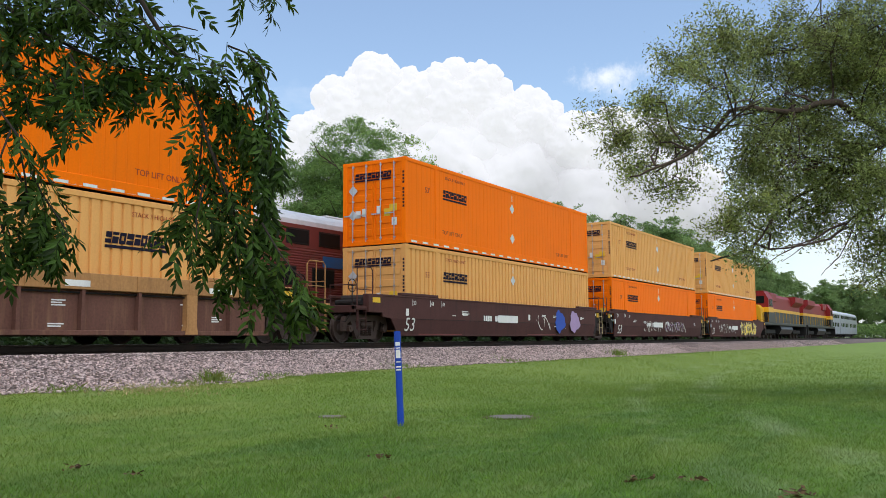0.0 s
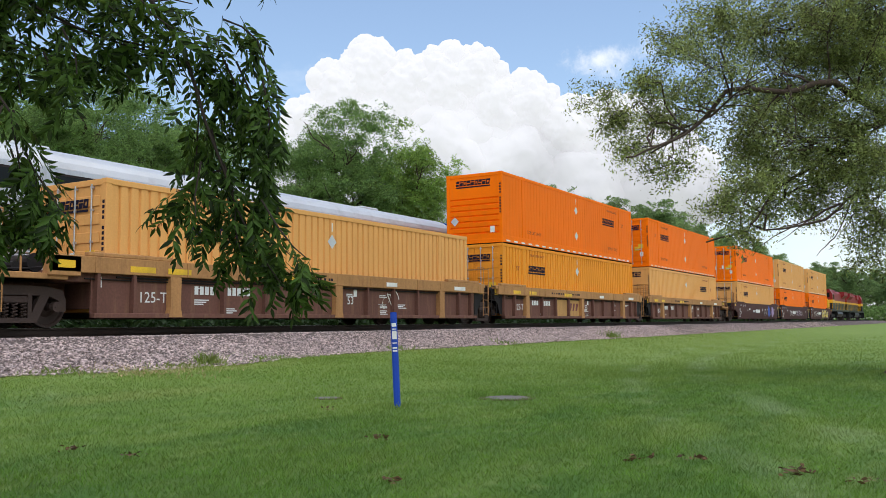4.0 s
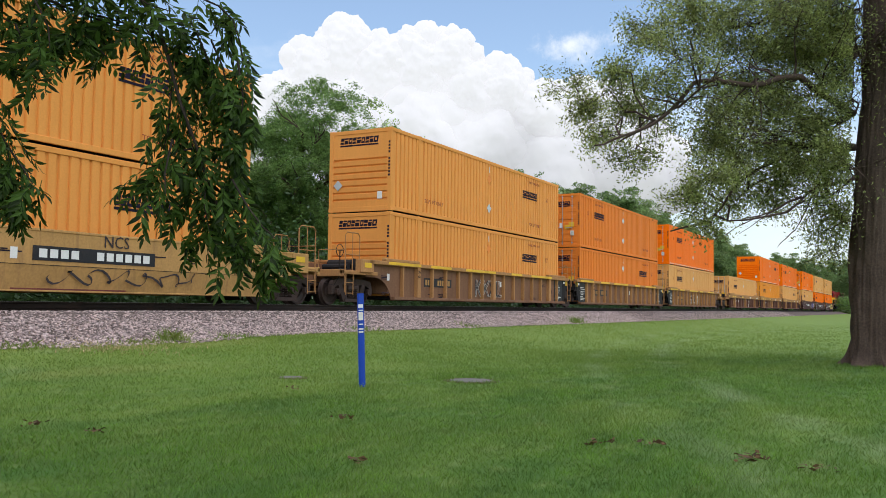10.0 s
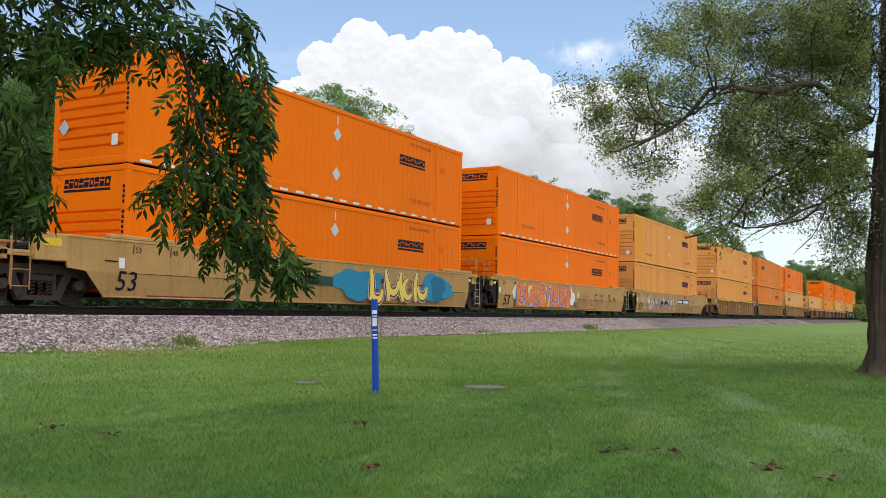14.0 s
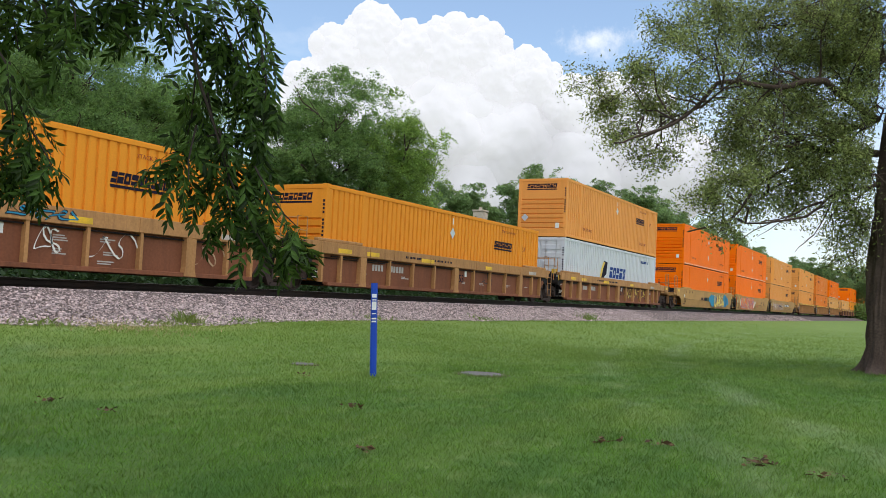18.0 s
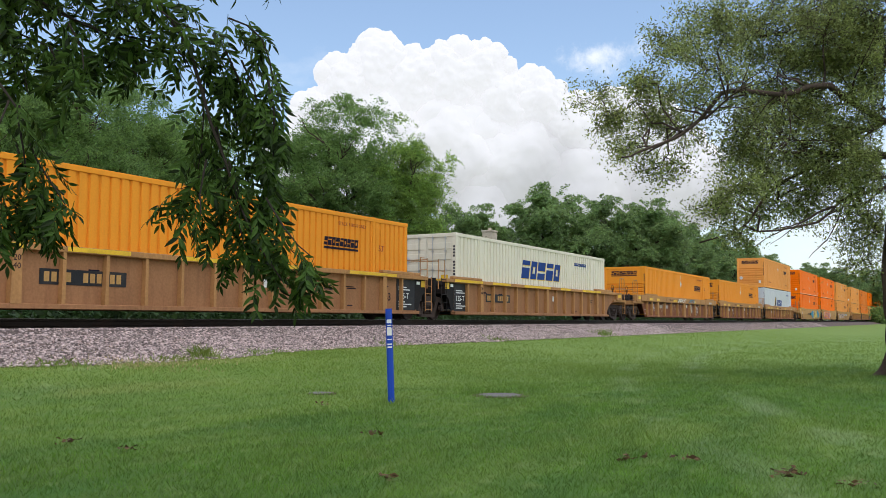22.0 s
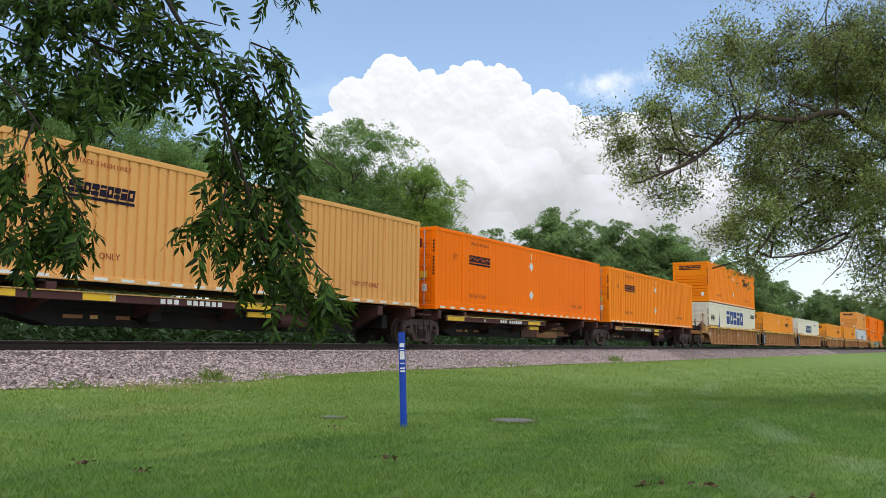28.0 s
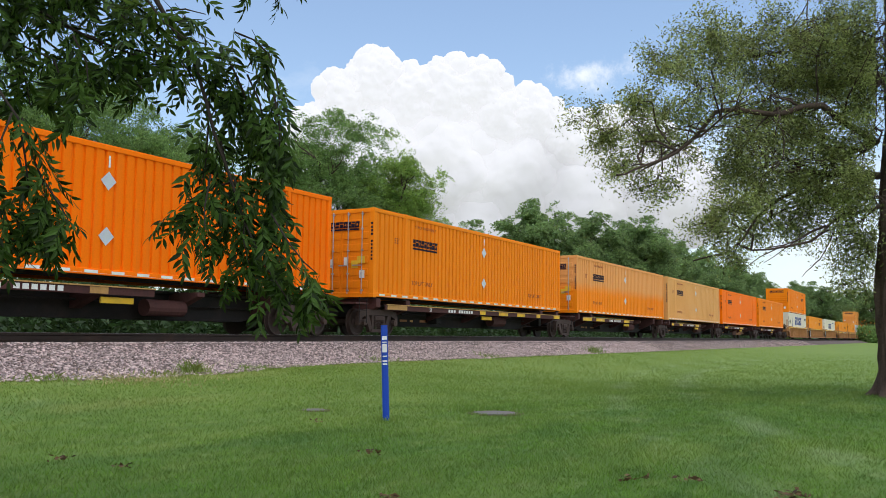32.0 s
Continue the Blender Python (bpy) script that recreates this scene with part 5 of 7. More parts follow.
def spine_unit(at, gap_left, gap_right, seed=0, trucks=(), board=9.4):
    """A spine car unit: a centre beam with cross arms that carry one container, trucks at the joints."""
    rng = random.Random(seed)
    t = thing("spine_car", "dark brown skeletal railway spine car with yellow edge marks", "railcar", at, "spine cars of the train")
    m = CAR["maroon"]
    lo, hi = -gap_left, CL + gap_right
    part("spine_beam", Geo().plate([(lo, 0.62), (lo, 1.0), (hi, 1.0), (hi, 0.62), (14.6, 0.62), (13.4, 0.34), (2.9, 0.34), (1.7, 0.62)], -0.32, 0.32).box(lo, hi, -0.5, 0.5, 0.99, 1.05, 0.01), M["steel"], t, "dark dropped centre beam")
    for x in (0.35, 2.2, 5.2, 8.0, 10.9, 13.9, CL - 0.35):
        tall = x in (0.35, 2.2, 13.9, CL - 0.35)
        part("cross_arm", lambda: Geo().plate([(-1.28, 0.92), (-1.28, 1.2 if tall else 1.02), (1.28, 1.2 if tall else 1.02), (1.28, 0.92), (0.4, 0.55), (-0.4, 0.55)], -0.12, 0.12, "x"), m, t, at=(x, 0, 0), key=("arm", tall))
    part("side_board", Geo().box(0.75, board, -1.31, -1.25, 0.84, 1.02, 0.008).box(0.75, board, -1.34, -1.2, 1.01, 1.035), m, t, "long dark brown side board with worn edge")
    part("board_edge", Geo().box(0.75, board, -1.345, -1.335, 1.008, 1.036), CAR["straw"], t, "pale worn board edge")
    x = 0.85
    while x < board - 0.6:
        ln = rng.uniform(0.4, 1.3)
        part("edge_plate", Geo().box(x, min(x + ln, board - 0.03), -1.318, -1.309, 0.86, 1.0), M["yellow"] if rng.random() < 0.75 else CAR["straw"], t, "yellow reflective edge plate")
        x += ln + rng.uniform(0.7, 2.0)
        if 3 < x < 6:
            x = 7.6
    part("mark", lettering("53", 0.12, M["white"]), None, t, at=(3.6, -1.32, 0.87))
    for k in range(9):
        part("number_block", lambda: Geo().box(0, 0.14, -1.322, -1.318, 0.87, 0.98), M["white"], t, at=(5.0 + 0.2 * k + (0.2 if k > 2 else 0), 0, 0), key="cnb_spine")
    part("end_plate", Geo().box(8.0, 8.9, -1.2, -1.14, 0.66, 0.8, 0.01), M["yellow"], t, "yellow plate under the board")
    if seed != 20:
        part("air_tank", Geo().tube([(9.6, -0.75, 0.62), (9.7, -0.75, 0.62), (10.7, -0.75, 0.62), (10.8, -0.75, 0.62)], 0.2, 14), m, t, "brown air reservoir")
    part("brake_rigging", Geo().tube([(3, -0.5, 0.75), (9, -0.5, 0.75)], 0.03, 6).tube([(11, -0.45, 0.7), (14.6, -0.45, 0.7)], 0.025, 6).box(5.2, 5.6, -0.7, -0.3, 0.45, 0.85, 0.02).box(14.7, 15.0, -0.8, -0.35, 0.5, 0.95, 0.02), M["steel"], t)
    for x, w, c in ((3.2, 0.5, "copper"), (4.6, 0.9, "copper"), (5.0, 0.35, "ochre"), (3.9, 0.2, "straw")):
        part("stencil_plate", Geo().box(x, x + w, -0.33, -0.322, 0.5, 0.58), CAR[c], t, "small rusty stencil plate")
    if seed == 20:
        for xa, xb, za, zb, c in ((8.9, 10.5, 0.36, 0.9, "brown"), (10.55, 12.9, 0.36, 0.84, "copper"), (12.95, 14.3, 0.45, 0.9, "tan"), (11.2, 12.3, 0.5, 0.62, "ochre")):
            part("sill_plate", Geo().box(xa, xb, -0.36 if c != "ochre" else -0.368, -0.33 if c != "ochre" else -0.361, za, zb, 0.006 if c != "ochre" else 0.0), CAR[c], t, "rust-streaked tan sill plate")
    for x in trucks:
        truck(t, x)
    ladder(t, -0.75, -1.3, 0.4, 1.2, m="steel", rungs=3)
    part("end_step", Geo().box(-0.95, -0.25, -1.3, -0.5, 0.98, 1.04, 0.01), m, t)
    for x in (0.15, 1.98, CL - 1.98, CL - 0.15):
        part("twist_lock", lambda: Geo().box(-0.09, 0.09, -1.28, -1.14, 1.19, 1.235, 0.006), M["steel"], t, at=(x, 0, 0), key="tlock")
    return t


# ---------------------------------------------------------------- the freight train
SPEED = 12.565
S = (63.15, 43.80, 24.36, 0.97, -18.36, -37.50, -61.02, -80.42, -99.85, -123.28, -142.62, -162.08, -185.5, -204.98, -224.45, -247.86, -267.4, -287.12, -307.93, -325.5, -342.71, -360.0, -378.43, -396.9)
LOW, HIGH = RT + 0.34, RT + 3.275      # container bottoms in the well
RIDERS = []


def ride(ob):
    RIDERS.append(ob)
    return ob


def load(i, low=None, up=None):
    x = S[i - 1]
    for spec, z in ((low, LOW), (up, HIGH)):
        if spec:
            ride(container(at=(x, TRACK_1, z), **spec))


def C(color, kind="corr", end="door", logo="left", placards=2, **k):
    return dict(color=color, kind=kind, end=end, logo=logo, placards=placards, **k)


SETS = {1: ("smooth", "maroon"), 4: ("square", "brown"), 7: ("tan", "tan"), 10: ("smooth", "straw"), 13: ("deep", "rust"), 16: ("tan", "copper")}
CHORD = {4: "ochre", 7: "ochre", 13: "ochre", 16: "ochre"}
GRAF = {1: [("fill", 9.0, 14.5, "ink", "yellow"), ("line", 2, 7, "pale", "")], 2: [("line", 4.5, 8.0, "pale", ""), ("line", 8.2, 12.6, "pale", ""), ("line", 8.4, 12.2, "lilac", "")], 3: [("line", 9.6, 11.2, "pale", ""), ("splash", 11.5, 12.8, "blue", ""), ("line", 11.6, 12.6, "pale", ""), ("splash", 13.1, 14.5, "lilac", "")],
        7: [("letters", 6.0, 11.0, "pale", "GLUSe")], 9: [("solid", 6.4, 10.1, "ink", "KXXL")], 10: [("scratch", 0.9, 8.6, "pale", "lilac"), ("low", 9.8, 14.0, "ink", ""), ("text", 11.15, 1.2, "ink", "NCS")],
        11: [("splash", 0.9, 3.0, "pale", ""), ("splash", 6.9, 8.6, "pale", ""), ("band", 1.3, 7.9, "orange", ""), ("splash", 4.4, 5.5, "yellow", ""), ("splash", 2.6, 3.3, "yellow", ""), ("fill", 1.4, 7.8, "blue", "orange"), ("text", 8.3, 0.34, "ink", "NCS"), ("line", 9.4, 10.4, "red", ""), ("line", 10.8, 13.0, "ink", "")],
        12: [("splash", 7.4, 10.6, "cyan", ""), ("splash", 12.4, 15.3, "cyan", ""), ("splash", 13.4, 14.6, "teal", ""), ("fill", 9.4, 13.2, "wine", "yellow"), ("line", 9.5, 13.1, "wine", "")],
        13: [("line", 8.5, 14.5, "ink", ""), ("line", 9.5, 13.5, "yellow", "")], 14: [("line", 10.4, 11.2, "ink", "")], 15: [("line", 0.7, 1.4, "pale", ""), ("line", 2.1, 3.3, "straw", ""), ("line", 5.2, 6.2, "straw", ""), ("line", 6.6, 7.7, "straw", ""), ("line", 9.8, 10.3, "pale", ""), ("line", 11.0, 12.2, "pale", ""), ("line", 14.1, 15.0, "straw", ""), ("top", 9.0, 10.6, "ink", "cyan"), ("top", 6.4, 8.2, "pale", "pale")], 6: [("line", 10.5, 11.2, "pale", "")], 17: [("line", 9.8, 11.0, "red", "")]}
for i in range(1, 19):
    first = (i - 1) // 3 * 3 + 1
    style, color = SETS[first]
    # the set's leading unit is at its +x end
    left = "end" if i == first + 2 else (S[i - 1] - S[i] - CL) / 2
    right = "end" if i == first else (S[i - 2] - S[i - 1] - CL) / 2
    boards = [] if style != "tan" else ([-0.3] if left != "end" else []) + ([CL - 0.8] if right != "end" else [])
    number = {"smooth": (-0.35 if left == "end" else 0.2, 0.46), "square": (8.55, 0.24), "deep": (8.4, 0.3), "tan": (14.65, 0.26)}[style]
    ride(well_unit(style, color, (S[i - 1], TRACK_1, RT), left, right, GRAF.get(i, ()), seed=i, boards=boards, chord=CHORD.get(first), number=number))

load(1, C("orange", "flat", strip=False), C("cream"))
load(2, C("orange", "flat", strip=False), C("cream"))
load(3, C("cream", placards=1, strip=False), C("orange", "flat"))
load(4, C("cream", "corr", "wall", "right", 1, strip=False), C("orange", "flat"))
load(5, C("amber", placards=1, strip=False), C("orange", "flat", "wall", "right"))
load(6, C("cream", placards=1, strip=False))
load(7, C("cream", placards=1, strip=False), C("orange", "flat"))
load(8, C("peach", "corr", "door", "right", 1, strip=False), C("peach", strip=False))
load(9, C("honey", "corr", "wall", "right", 1, strip=False, placard_color="orange"), C("honey", "corr", "wall", "right", 2, placard_color="orange", strip=False))
load(10, C("honey", "corr", "wall", "right", 1, strip=False, placard_color="orange"), C("honey", "corr", "wall", "right", patch="amber", strip=False))
load(11, C("orange", "flat", "wall", "right", 1, strip=False), C("orange", "flat", "wall", "right"))
load(12, C("orange", "flat", "wall", "right", 1, strip=False), C("orange", "flat", "wall", "right"))
load(13, C("white", brand="swift", placards=0, strip=False), C("honey", "corr", "wall", "right", 1, strip=False))
load(14, C("amber", "corr", "wall", "right", 1, strip=False))
load(15, C("amber", "corr", "wall", "right", 1, strip=False))
load(16, C("ivory", brand="swift2", placards=0, strip=False))
load(17, C("amber", "corr", "wall", "right", 1, strip=False))
load(18, C("ivory", brand="yank", placards=0, strip=False), C("tangerine", "corr", "wall", "right"))
TAIL = {19: ("tangerine", "corr"), 20: ("orange", "flat"), 21: ("cream", "corr"), 22: ("sunbleached", "corr"), 23: ("tangerine", "corr"), 24: ("orange", "corr")}
for i, (color, kind) in TAIL.items():
    gl = (S[i - 1] - S[i] - CL) / 2 if i < 24 else 1.1
    gr = (S[i - 2] - S[i - 1] - CL) / 2 if i > 19 else 1.3
    under = {19: (-gl, CL - 1.1), 23: (0.68,), 24: (CL - 0.9, 0.8)}.get(i, (-gl,))
    ride(spine_unit((S[i - 1], TRACK_1, RT), gl, gr, seed=i, trucks=under, board=CL - 0.1 if i == 23 else 9.4))
    ride(container(at=(S[i - 1], TRACK_1, RT + 1.23), **C(color, kind)))

# ---------------------------------------------------------------- locomotives at the head
def locomotive(at, turn, label):
    """A six-axle diesel, cab at the -x end before turning."""
    t = thing("locomotive", label, "locomotive", at @ pose(0, 0, 0, 0, 0, turn), "locomotives of the train")
    L = 11.2
    part("underframe", Geo().box(-L, L, -1.5, 1.5, 1.25, 1.5, 0.03), M["loco_black"], t)
    part("fuel_tank", Geo().plate([(-1.3, 1.25), (-1.45, 0.9), (-1.2, 0.45), (1.2, 0.45), (1.45, 0.9), (1.3, 1.25)], -3.2, 3.2, "x"), M["loco_black"], t)
    part("lower_hood", Geo().box(-7.2, L - 0.6, -0.95, 0.95, 1.5, 2.55, 0.03), M["loco_black"], t)
    part("hood_stripe", Geo().box(-7.2, L - 0.6, -0.965, 0.965, 2.55, 2.85, 0.02), M["loco_yellow"], t, "yellow hood stripe")
    part("upper_hood", Geo().plate([(-0.96, 2.85), (0.96, 2.85), (0.96, 3.95), (0.7, 4.25), (-0.7, 4.25), (-0.96, 3.95)], -7.2, L - 0.6, "x"), M["loco_red"], t)
    part("radiator", Geo().plate([(-0.97, 3.3), (-1.45, 3.75), (-1.45, 4.3), (1.45, 4.3), (1.45, 3.75), (0.97, 3.3)], 5.2, L - 0.9, "x"), M["loco_red"], t, "flared red radiator")
    part("dynamic_brake", Geo().box(-6.6, -3.4, -1.15, 1.15, 3.5, 4.3, 0.08), M["loco_red"], t)
    part("exhaust", Geo().box(0.4, 1.6, -0.4, 0.4, 4.2, 4.45, 0.04), M["loco_black"], t)
    cab = part("cab", Geo().plate([(-1.5, 1.5), (1.5, 1.5), (1.5, 3.6), (1.1, 4.35), (-1.1, 4.35), (-1.5, 3.6)], -9.4, -7.1, "x"), M["loco_red"], t)
    part("cab_stripe", Geo().box(-9.41, -7.09, -1.51, 1.51, 2.4, 2.85, 0.01), M["loco_yellow"], cab)
    part("cab_skirt", Geo().box(-9.41, -7.09, -1.512, 1.512, 1.5, 2.4, 0.01), M["loco_black"], cab)
    for s in (-1, 1):
        part("side_window", Geo().box(-8.9, -8.3, *sorted((s * 1.5, s * 1.51)), 2.95, 3.6), M["glass"], cab)
        part("side_window", Geo().box(-8.15, -7.5, *sorted((s * 1.5, s * 1.51)), 2.95, 3.6), M["glass"], cab)
        part("windscreen", Geo().box(-9.42, -9.4, *sorted((s * 0.1, s * 1.15)), 3.2, 3.85), M["glass"], cab)
        g = Geo().tube([(-9.6, s * 1.45, 2.5), (L - 0.2, s * 1.45, 2.5)], 0.02, 5)
        for k in range(12):
            x = -9.5 + 1.85 * k
            g.tube([(x, s * 1.45, 1.5), (x, s * 1.45, 2.5)], 0.016, 4)
        part("handrail", g, M["loco_yellow"], t, "yellow handrail")
    nose = part("nose", Geo().plate([(-1.1, 1.5), (1.1, 1.5), (1.1, 2.7), (0.8, 3.05), (-0.8, 3.05), (-1.1, 2.7)], -10.9, -9.4, "x"), M["loco_yellow"], t)
    part("headlight", Geo().box(-10.93, -10.9, -0.25, 0.25, 2.7, 2.95), M["white"], nose)
    part("number_box", Geo().box(-9.42, -9.4, -0.5, 0.5, 4.0, 4.25), M["black"], cab)
    for x in (-L - 0.02, L - 0.1):
        part("pilot", Geo().box(x, x + 0.12, -1.5, 1.5, 0.35, 1.3, 0.02), M["loco_black"], t)
        part("coupler", Geo().box(x - 0.3, x + 0.4, -0.12, 0.12, 0.72, 0.95, 0.03), M["steel"], t)
    for x in (-7.0, 7.0):
        b = part("truck", Geo().box(-2.3, 2.3, -1.15, -0.95, 0.5, 0.85, 0.04).box(-2.3, 2.3, 0.95, 1.15, 0.5, 0.85, 0.04).box(-0.4, 0.4, -1.0, 1.0, 0.6, 0.9, 0.03), M["steel"], t, at=(x, 0, 0))
        for dx in (-1.75, 0.0, 1.75):
            w = part("wheelset", wheelset, M["wheel"], b, at=(dx, 0, WR), key="ws")
            LOCO_WHEELS.append((w, dx, turn))
    return t


LOCO_WHEELS = []
ride(locomotive(pose(93.0, TRACK_1, RT), 0, "red, yellow and black six-axle diesel locomotive trailing another"))
ride(locomotive(pose(116.6, TRACK_1, RT), 180, "red, yellow and black six-axle diesel locomotive leading the train"))

# ---------------------------------------------------------------- the passenger train on the second track
COACHES, COACH_SPEED = [], 20.7
COACH_WHEELS = []
BL = 25.5


def fluted(z0, z1, s, pitch=0.09, deep=0.016):
    """Side wall of horizontal flutes."""
    zs = []
    z = z0
    while z < z1 - pitch:
        zs += [(z, 0.0), (z + pitch * 0.35, deep), (z + pitch * 0.7, deep)]
        z += pitch
    zs += [(z, 0.0), (z1, 0.0)]
    o = [(s * (1.5 + d), z) for z, d in zs] + [(s * 1.46, z1), (s * 1.46, z0)]
    return Geo().plate(o, 0.05, BL - 0.05, "x")


def coach(x, skin, label, livery=None):
    t = thing("passenger_coach", label, "passenger coach", (x + 0.2, TRACK_2, RT), "coaches of the passenger train")
    m = M[skin]
    for s in (-1, 1):
        part("lower_siding", lambda: fluted(0.75, 3.3, s), m, t, key=("flow", skin, s))
        part("window_band", lambda: Geo().box(0.05, BL - 0.05, *sorted((s * 1.46, s * 1.505)), 3.3, 4.12, 0.01), m, t, key=("fband", skin, s))
        for row, z0, z1, n, w in ((0, 3.42, 3.98, 13, 1.25), (1, 1.95, 2.65, 11, 1.3)):
            for k in range(n):
                xx = 1.4 + (BL - 2.8 - w) * k / (n - 1)
                if row == 1 and abs(xx + w / 2 - BL / 2) < 1.6:
                    continue
                fr = part("window", lambda: Geo().box(0, w, *sorted((s * 1.5, s * 1.522)), z0, z1, 0.015), M["steel"], t, at=(xx, 0, 0), key=("cwf", row, s))
                part("pane", lambda: Geo().box(0.06, w - 0.06, *sorted((s * 1.522, s * 1.526)), z0 + 0.06, z1 - 0.06), M["glass"], fr, key=("cwp", row, s))
        part("door", lambda: Geo().box(BL / 2 - 0.95, BL / 2 - 0.05, *sorted((s * 1.515, s * 1.53)), 0.7, 2.75, 0.01), m, t, key=("cdr", skin, s, 0))
        part("door", lambda: Geo().box(BL / 2 + 0.05, BL / 2 + 0.95, *sorted((s * 1.515, s * 1.53)), 0.7, 2.75, 0.01), m, t, key=("cdr", skin, s, 1))
    arc = [(1.5 * math.cos(a), 4.12 + 0.68 * math.sin(a)) for a in [math.pi * k / 12 for k in range(13)]]
    part("roof", lambda: Geo().plate(arc, 0.05, BL - 0.05, "x"), M["roof"] if livery is None else M["blue"], t, key=("croof", livery), smooth=False)
    for k in range(3):
        part("roof_vent", lambda: Geo().box(-0.6, 0.6, -0.4, 0.4, 4.76, 4.88, 0.04), M["roof"], t, at=(5 + 7.8 * k, 0, 0), key="cvent")
    for xe in (0.05, BL - 0.1):
        part("end_wall", lambda: Geo().plate([(-1.5, 0.75), (1.5, 0.75), *arc], 0, 0.06, "x"), m, t, at=(xe, 0, 0), key=("cend", skin))
    part("underframe", lambda: Geo().box(0.1, BL - 0.1, -1.4, 1.4, 0.55, 0.78, 0.02).box(8, 17, -1.2, 1.2, 0.25, 0.56, 0.03), M["steel"], t, key="cund")
    part("gangway", lambda: Geo().box(BL, BL + 0.38, -0.55, 0.55, 0.9, 3.1, 0.05), M["rubber"], t, key="cgang", label="black gangway bellows")
    if livery == "blue":
        for s in (-1, 1):
            part("white_band", Geo().box(0.05, BL - 0.05, *sorted((s * 1.518, s * 1.524)), 2.55, 3.25), M["white"], t, "broad white side band")
            g = scribble(random.Random(3), 1.0, BL - 1.0, 2.6, 2.95, s * 1.528, 2, 0.06)
            part("wave_line", g, M["navy"], t, "dark wavy line")
    if livery == "logo" or skin == "oxide":
        part("emblem", lambda: Geo().box(BL / 2 - 2.2, BL / 2 + 2.2, -1.53, -1.518, 2.7, 3.1), M["blue"], t, key="cemb", label="blue side emblem")
        part("emblem_mark", lambda: wordmark(5, 1.6, 0.22, 0.1, 0.25, False), M["white"], t, at=(BL / 2 - 0.8, -1.531, 2.8), key="cembm", label="white block wordmark")
    for xx in (3.6, BL - 3.6):
        b = part("truck", lambda: Geo().box(-1.5, 1.5, -1.1, -0.92, 0.42, 0.7, 0.05).box(-1.5, 1.5, 0.92, 1.1, 0.42, 0.7, 0.05).box(-0.3, 0.3, -1.0, 1.0, 0.45, 0.72, 0.03), M["steel"], t, at=(xx, 0, 0), key="ctruck")
        for dx in (-1.2, 1.2):
            w = part("wheelset", wheelset, M["wheel"], b, at=(dx, 0, WR), key="ws")
            COACH_WHEELS.append((w, dx))
    COACHES.append(t)


for k, (skin, liv, lab) in enumerate([("oxide", None, "maroon fluted bilevel passenger coach with silver roof"), ("oxide", None, "maroon fluted bilevel passenger coach with blue emblem"), ("oxide", None, "maroon fluted bilevel passenger coach with dark windows"),
                                      ("stainless", None, "silver fluted bilevel passenger coach with dark windows"), ("blue", "blue", "blue and white bilevel passenger coach with wavy line"),
                                      ("stainless", None, "silver fluted stainless bilevel passenger coach"), ("stainless", None, "silver fluted stainless bilevel passenger coach at the tail")]):
    coach(14.4 + 25.9 * k, skin, lab, liv)

# ---------------------------------------------------------------- trees
def leaf_quads(rng, centres, size, flat=0.0, ratio=0.45):
    """Small four-cornered leaves at the given places, turned at random. Returns vertices and faces."""
    n = len(centres)
    a = rng.normal(size=(n, 3)); a[:, 2] *= 1 - flat
    a /= np.linalg.norm(a, axis=1, keepdims=True)
    b = np.cross(a, rng.normal(size=(n, 3)) * np.array([1, 1, 1 + 2 * flat])); b /= np.linalg.norm(b, axis=1, keepdims=True)
    s = size * (0.6 + 0.8 * rng.random((n, 1)))
    l, w = a * s, b * s * ratio
    V = np.stack([centres - l, centres - 0.1 * l + w, centres + l, centres - 0.1 * l - w], 1).reshape(-1, 3)
    return V, np.arange(4 * n).reshape(-1, 4)


def grow(rng, start, direction, length, radius, depth, out, tips, spread=0.7, lift=0.1, kids=3, steps=4):
    """A limb that bends a little, with side limbs: collects (points, radius, end radius) and the tips."""
    p, d = Vector(start), Vector(direction).normalized()
    pts = [p.copy()]
    for k in range(steps):
        d = (d + Vector((rng.uniform(-1, 1), rng.uniform(-1, 1), rng.uniform(-1, 1) + lift)) * 0.22).normalized()
        p = p + d * (length / steps)
        pts.append(p.copy())
    out.append((pts, radius, radius * 0.5))
    if depth == 0:
        tips += pts[1:]
        return
    for k in range(kids):
        at = pts[min(steps, 1 + (k * steps) // kids + rng.randint(0, 1))]
        nd = (d + Vector((rng.uniform(-1, 1), rng.uniform(-1, 1), rng.uniform(-0.5, 0.9))) * spread).normalized()
        grow(rng, at, nd, length * rng.uniform(0.5, 0.75), radius * 0.5, depth - 1, out, tips, spread, lift, kids, steps)


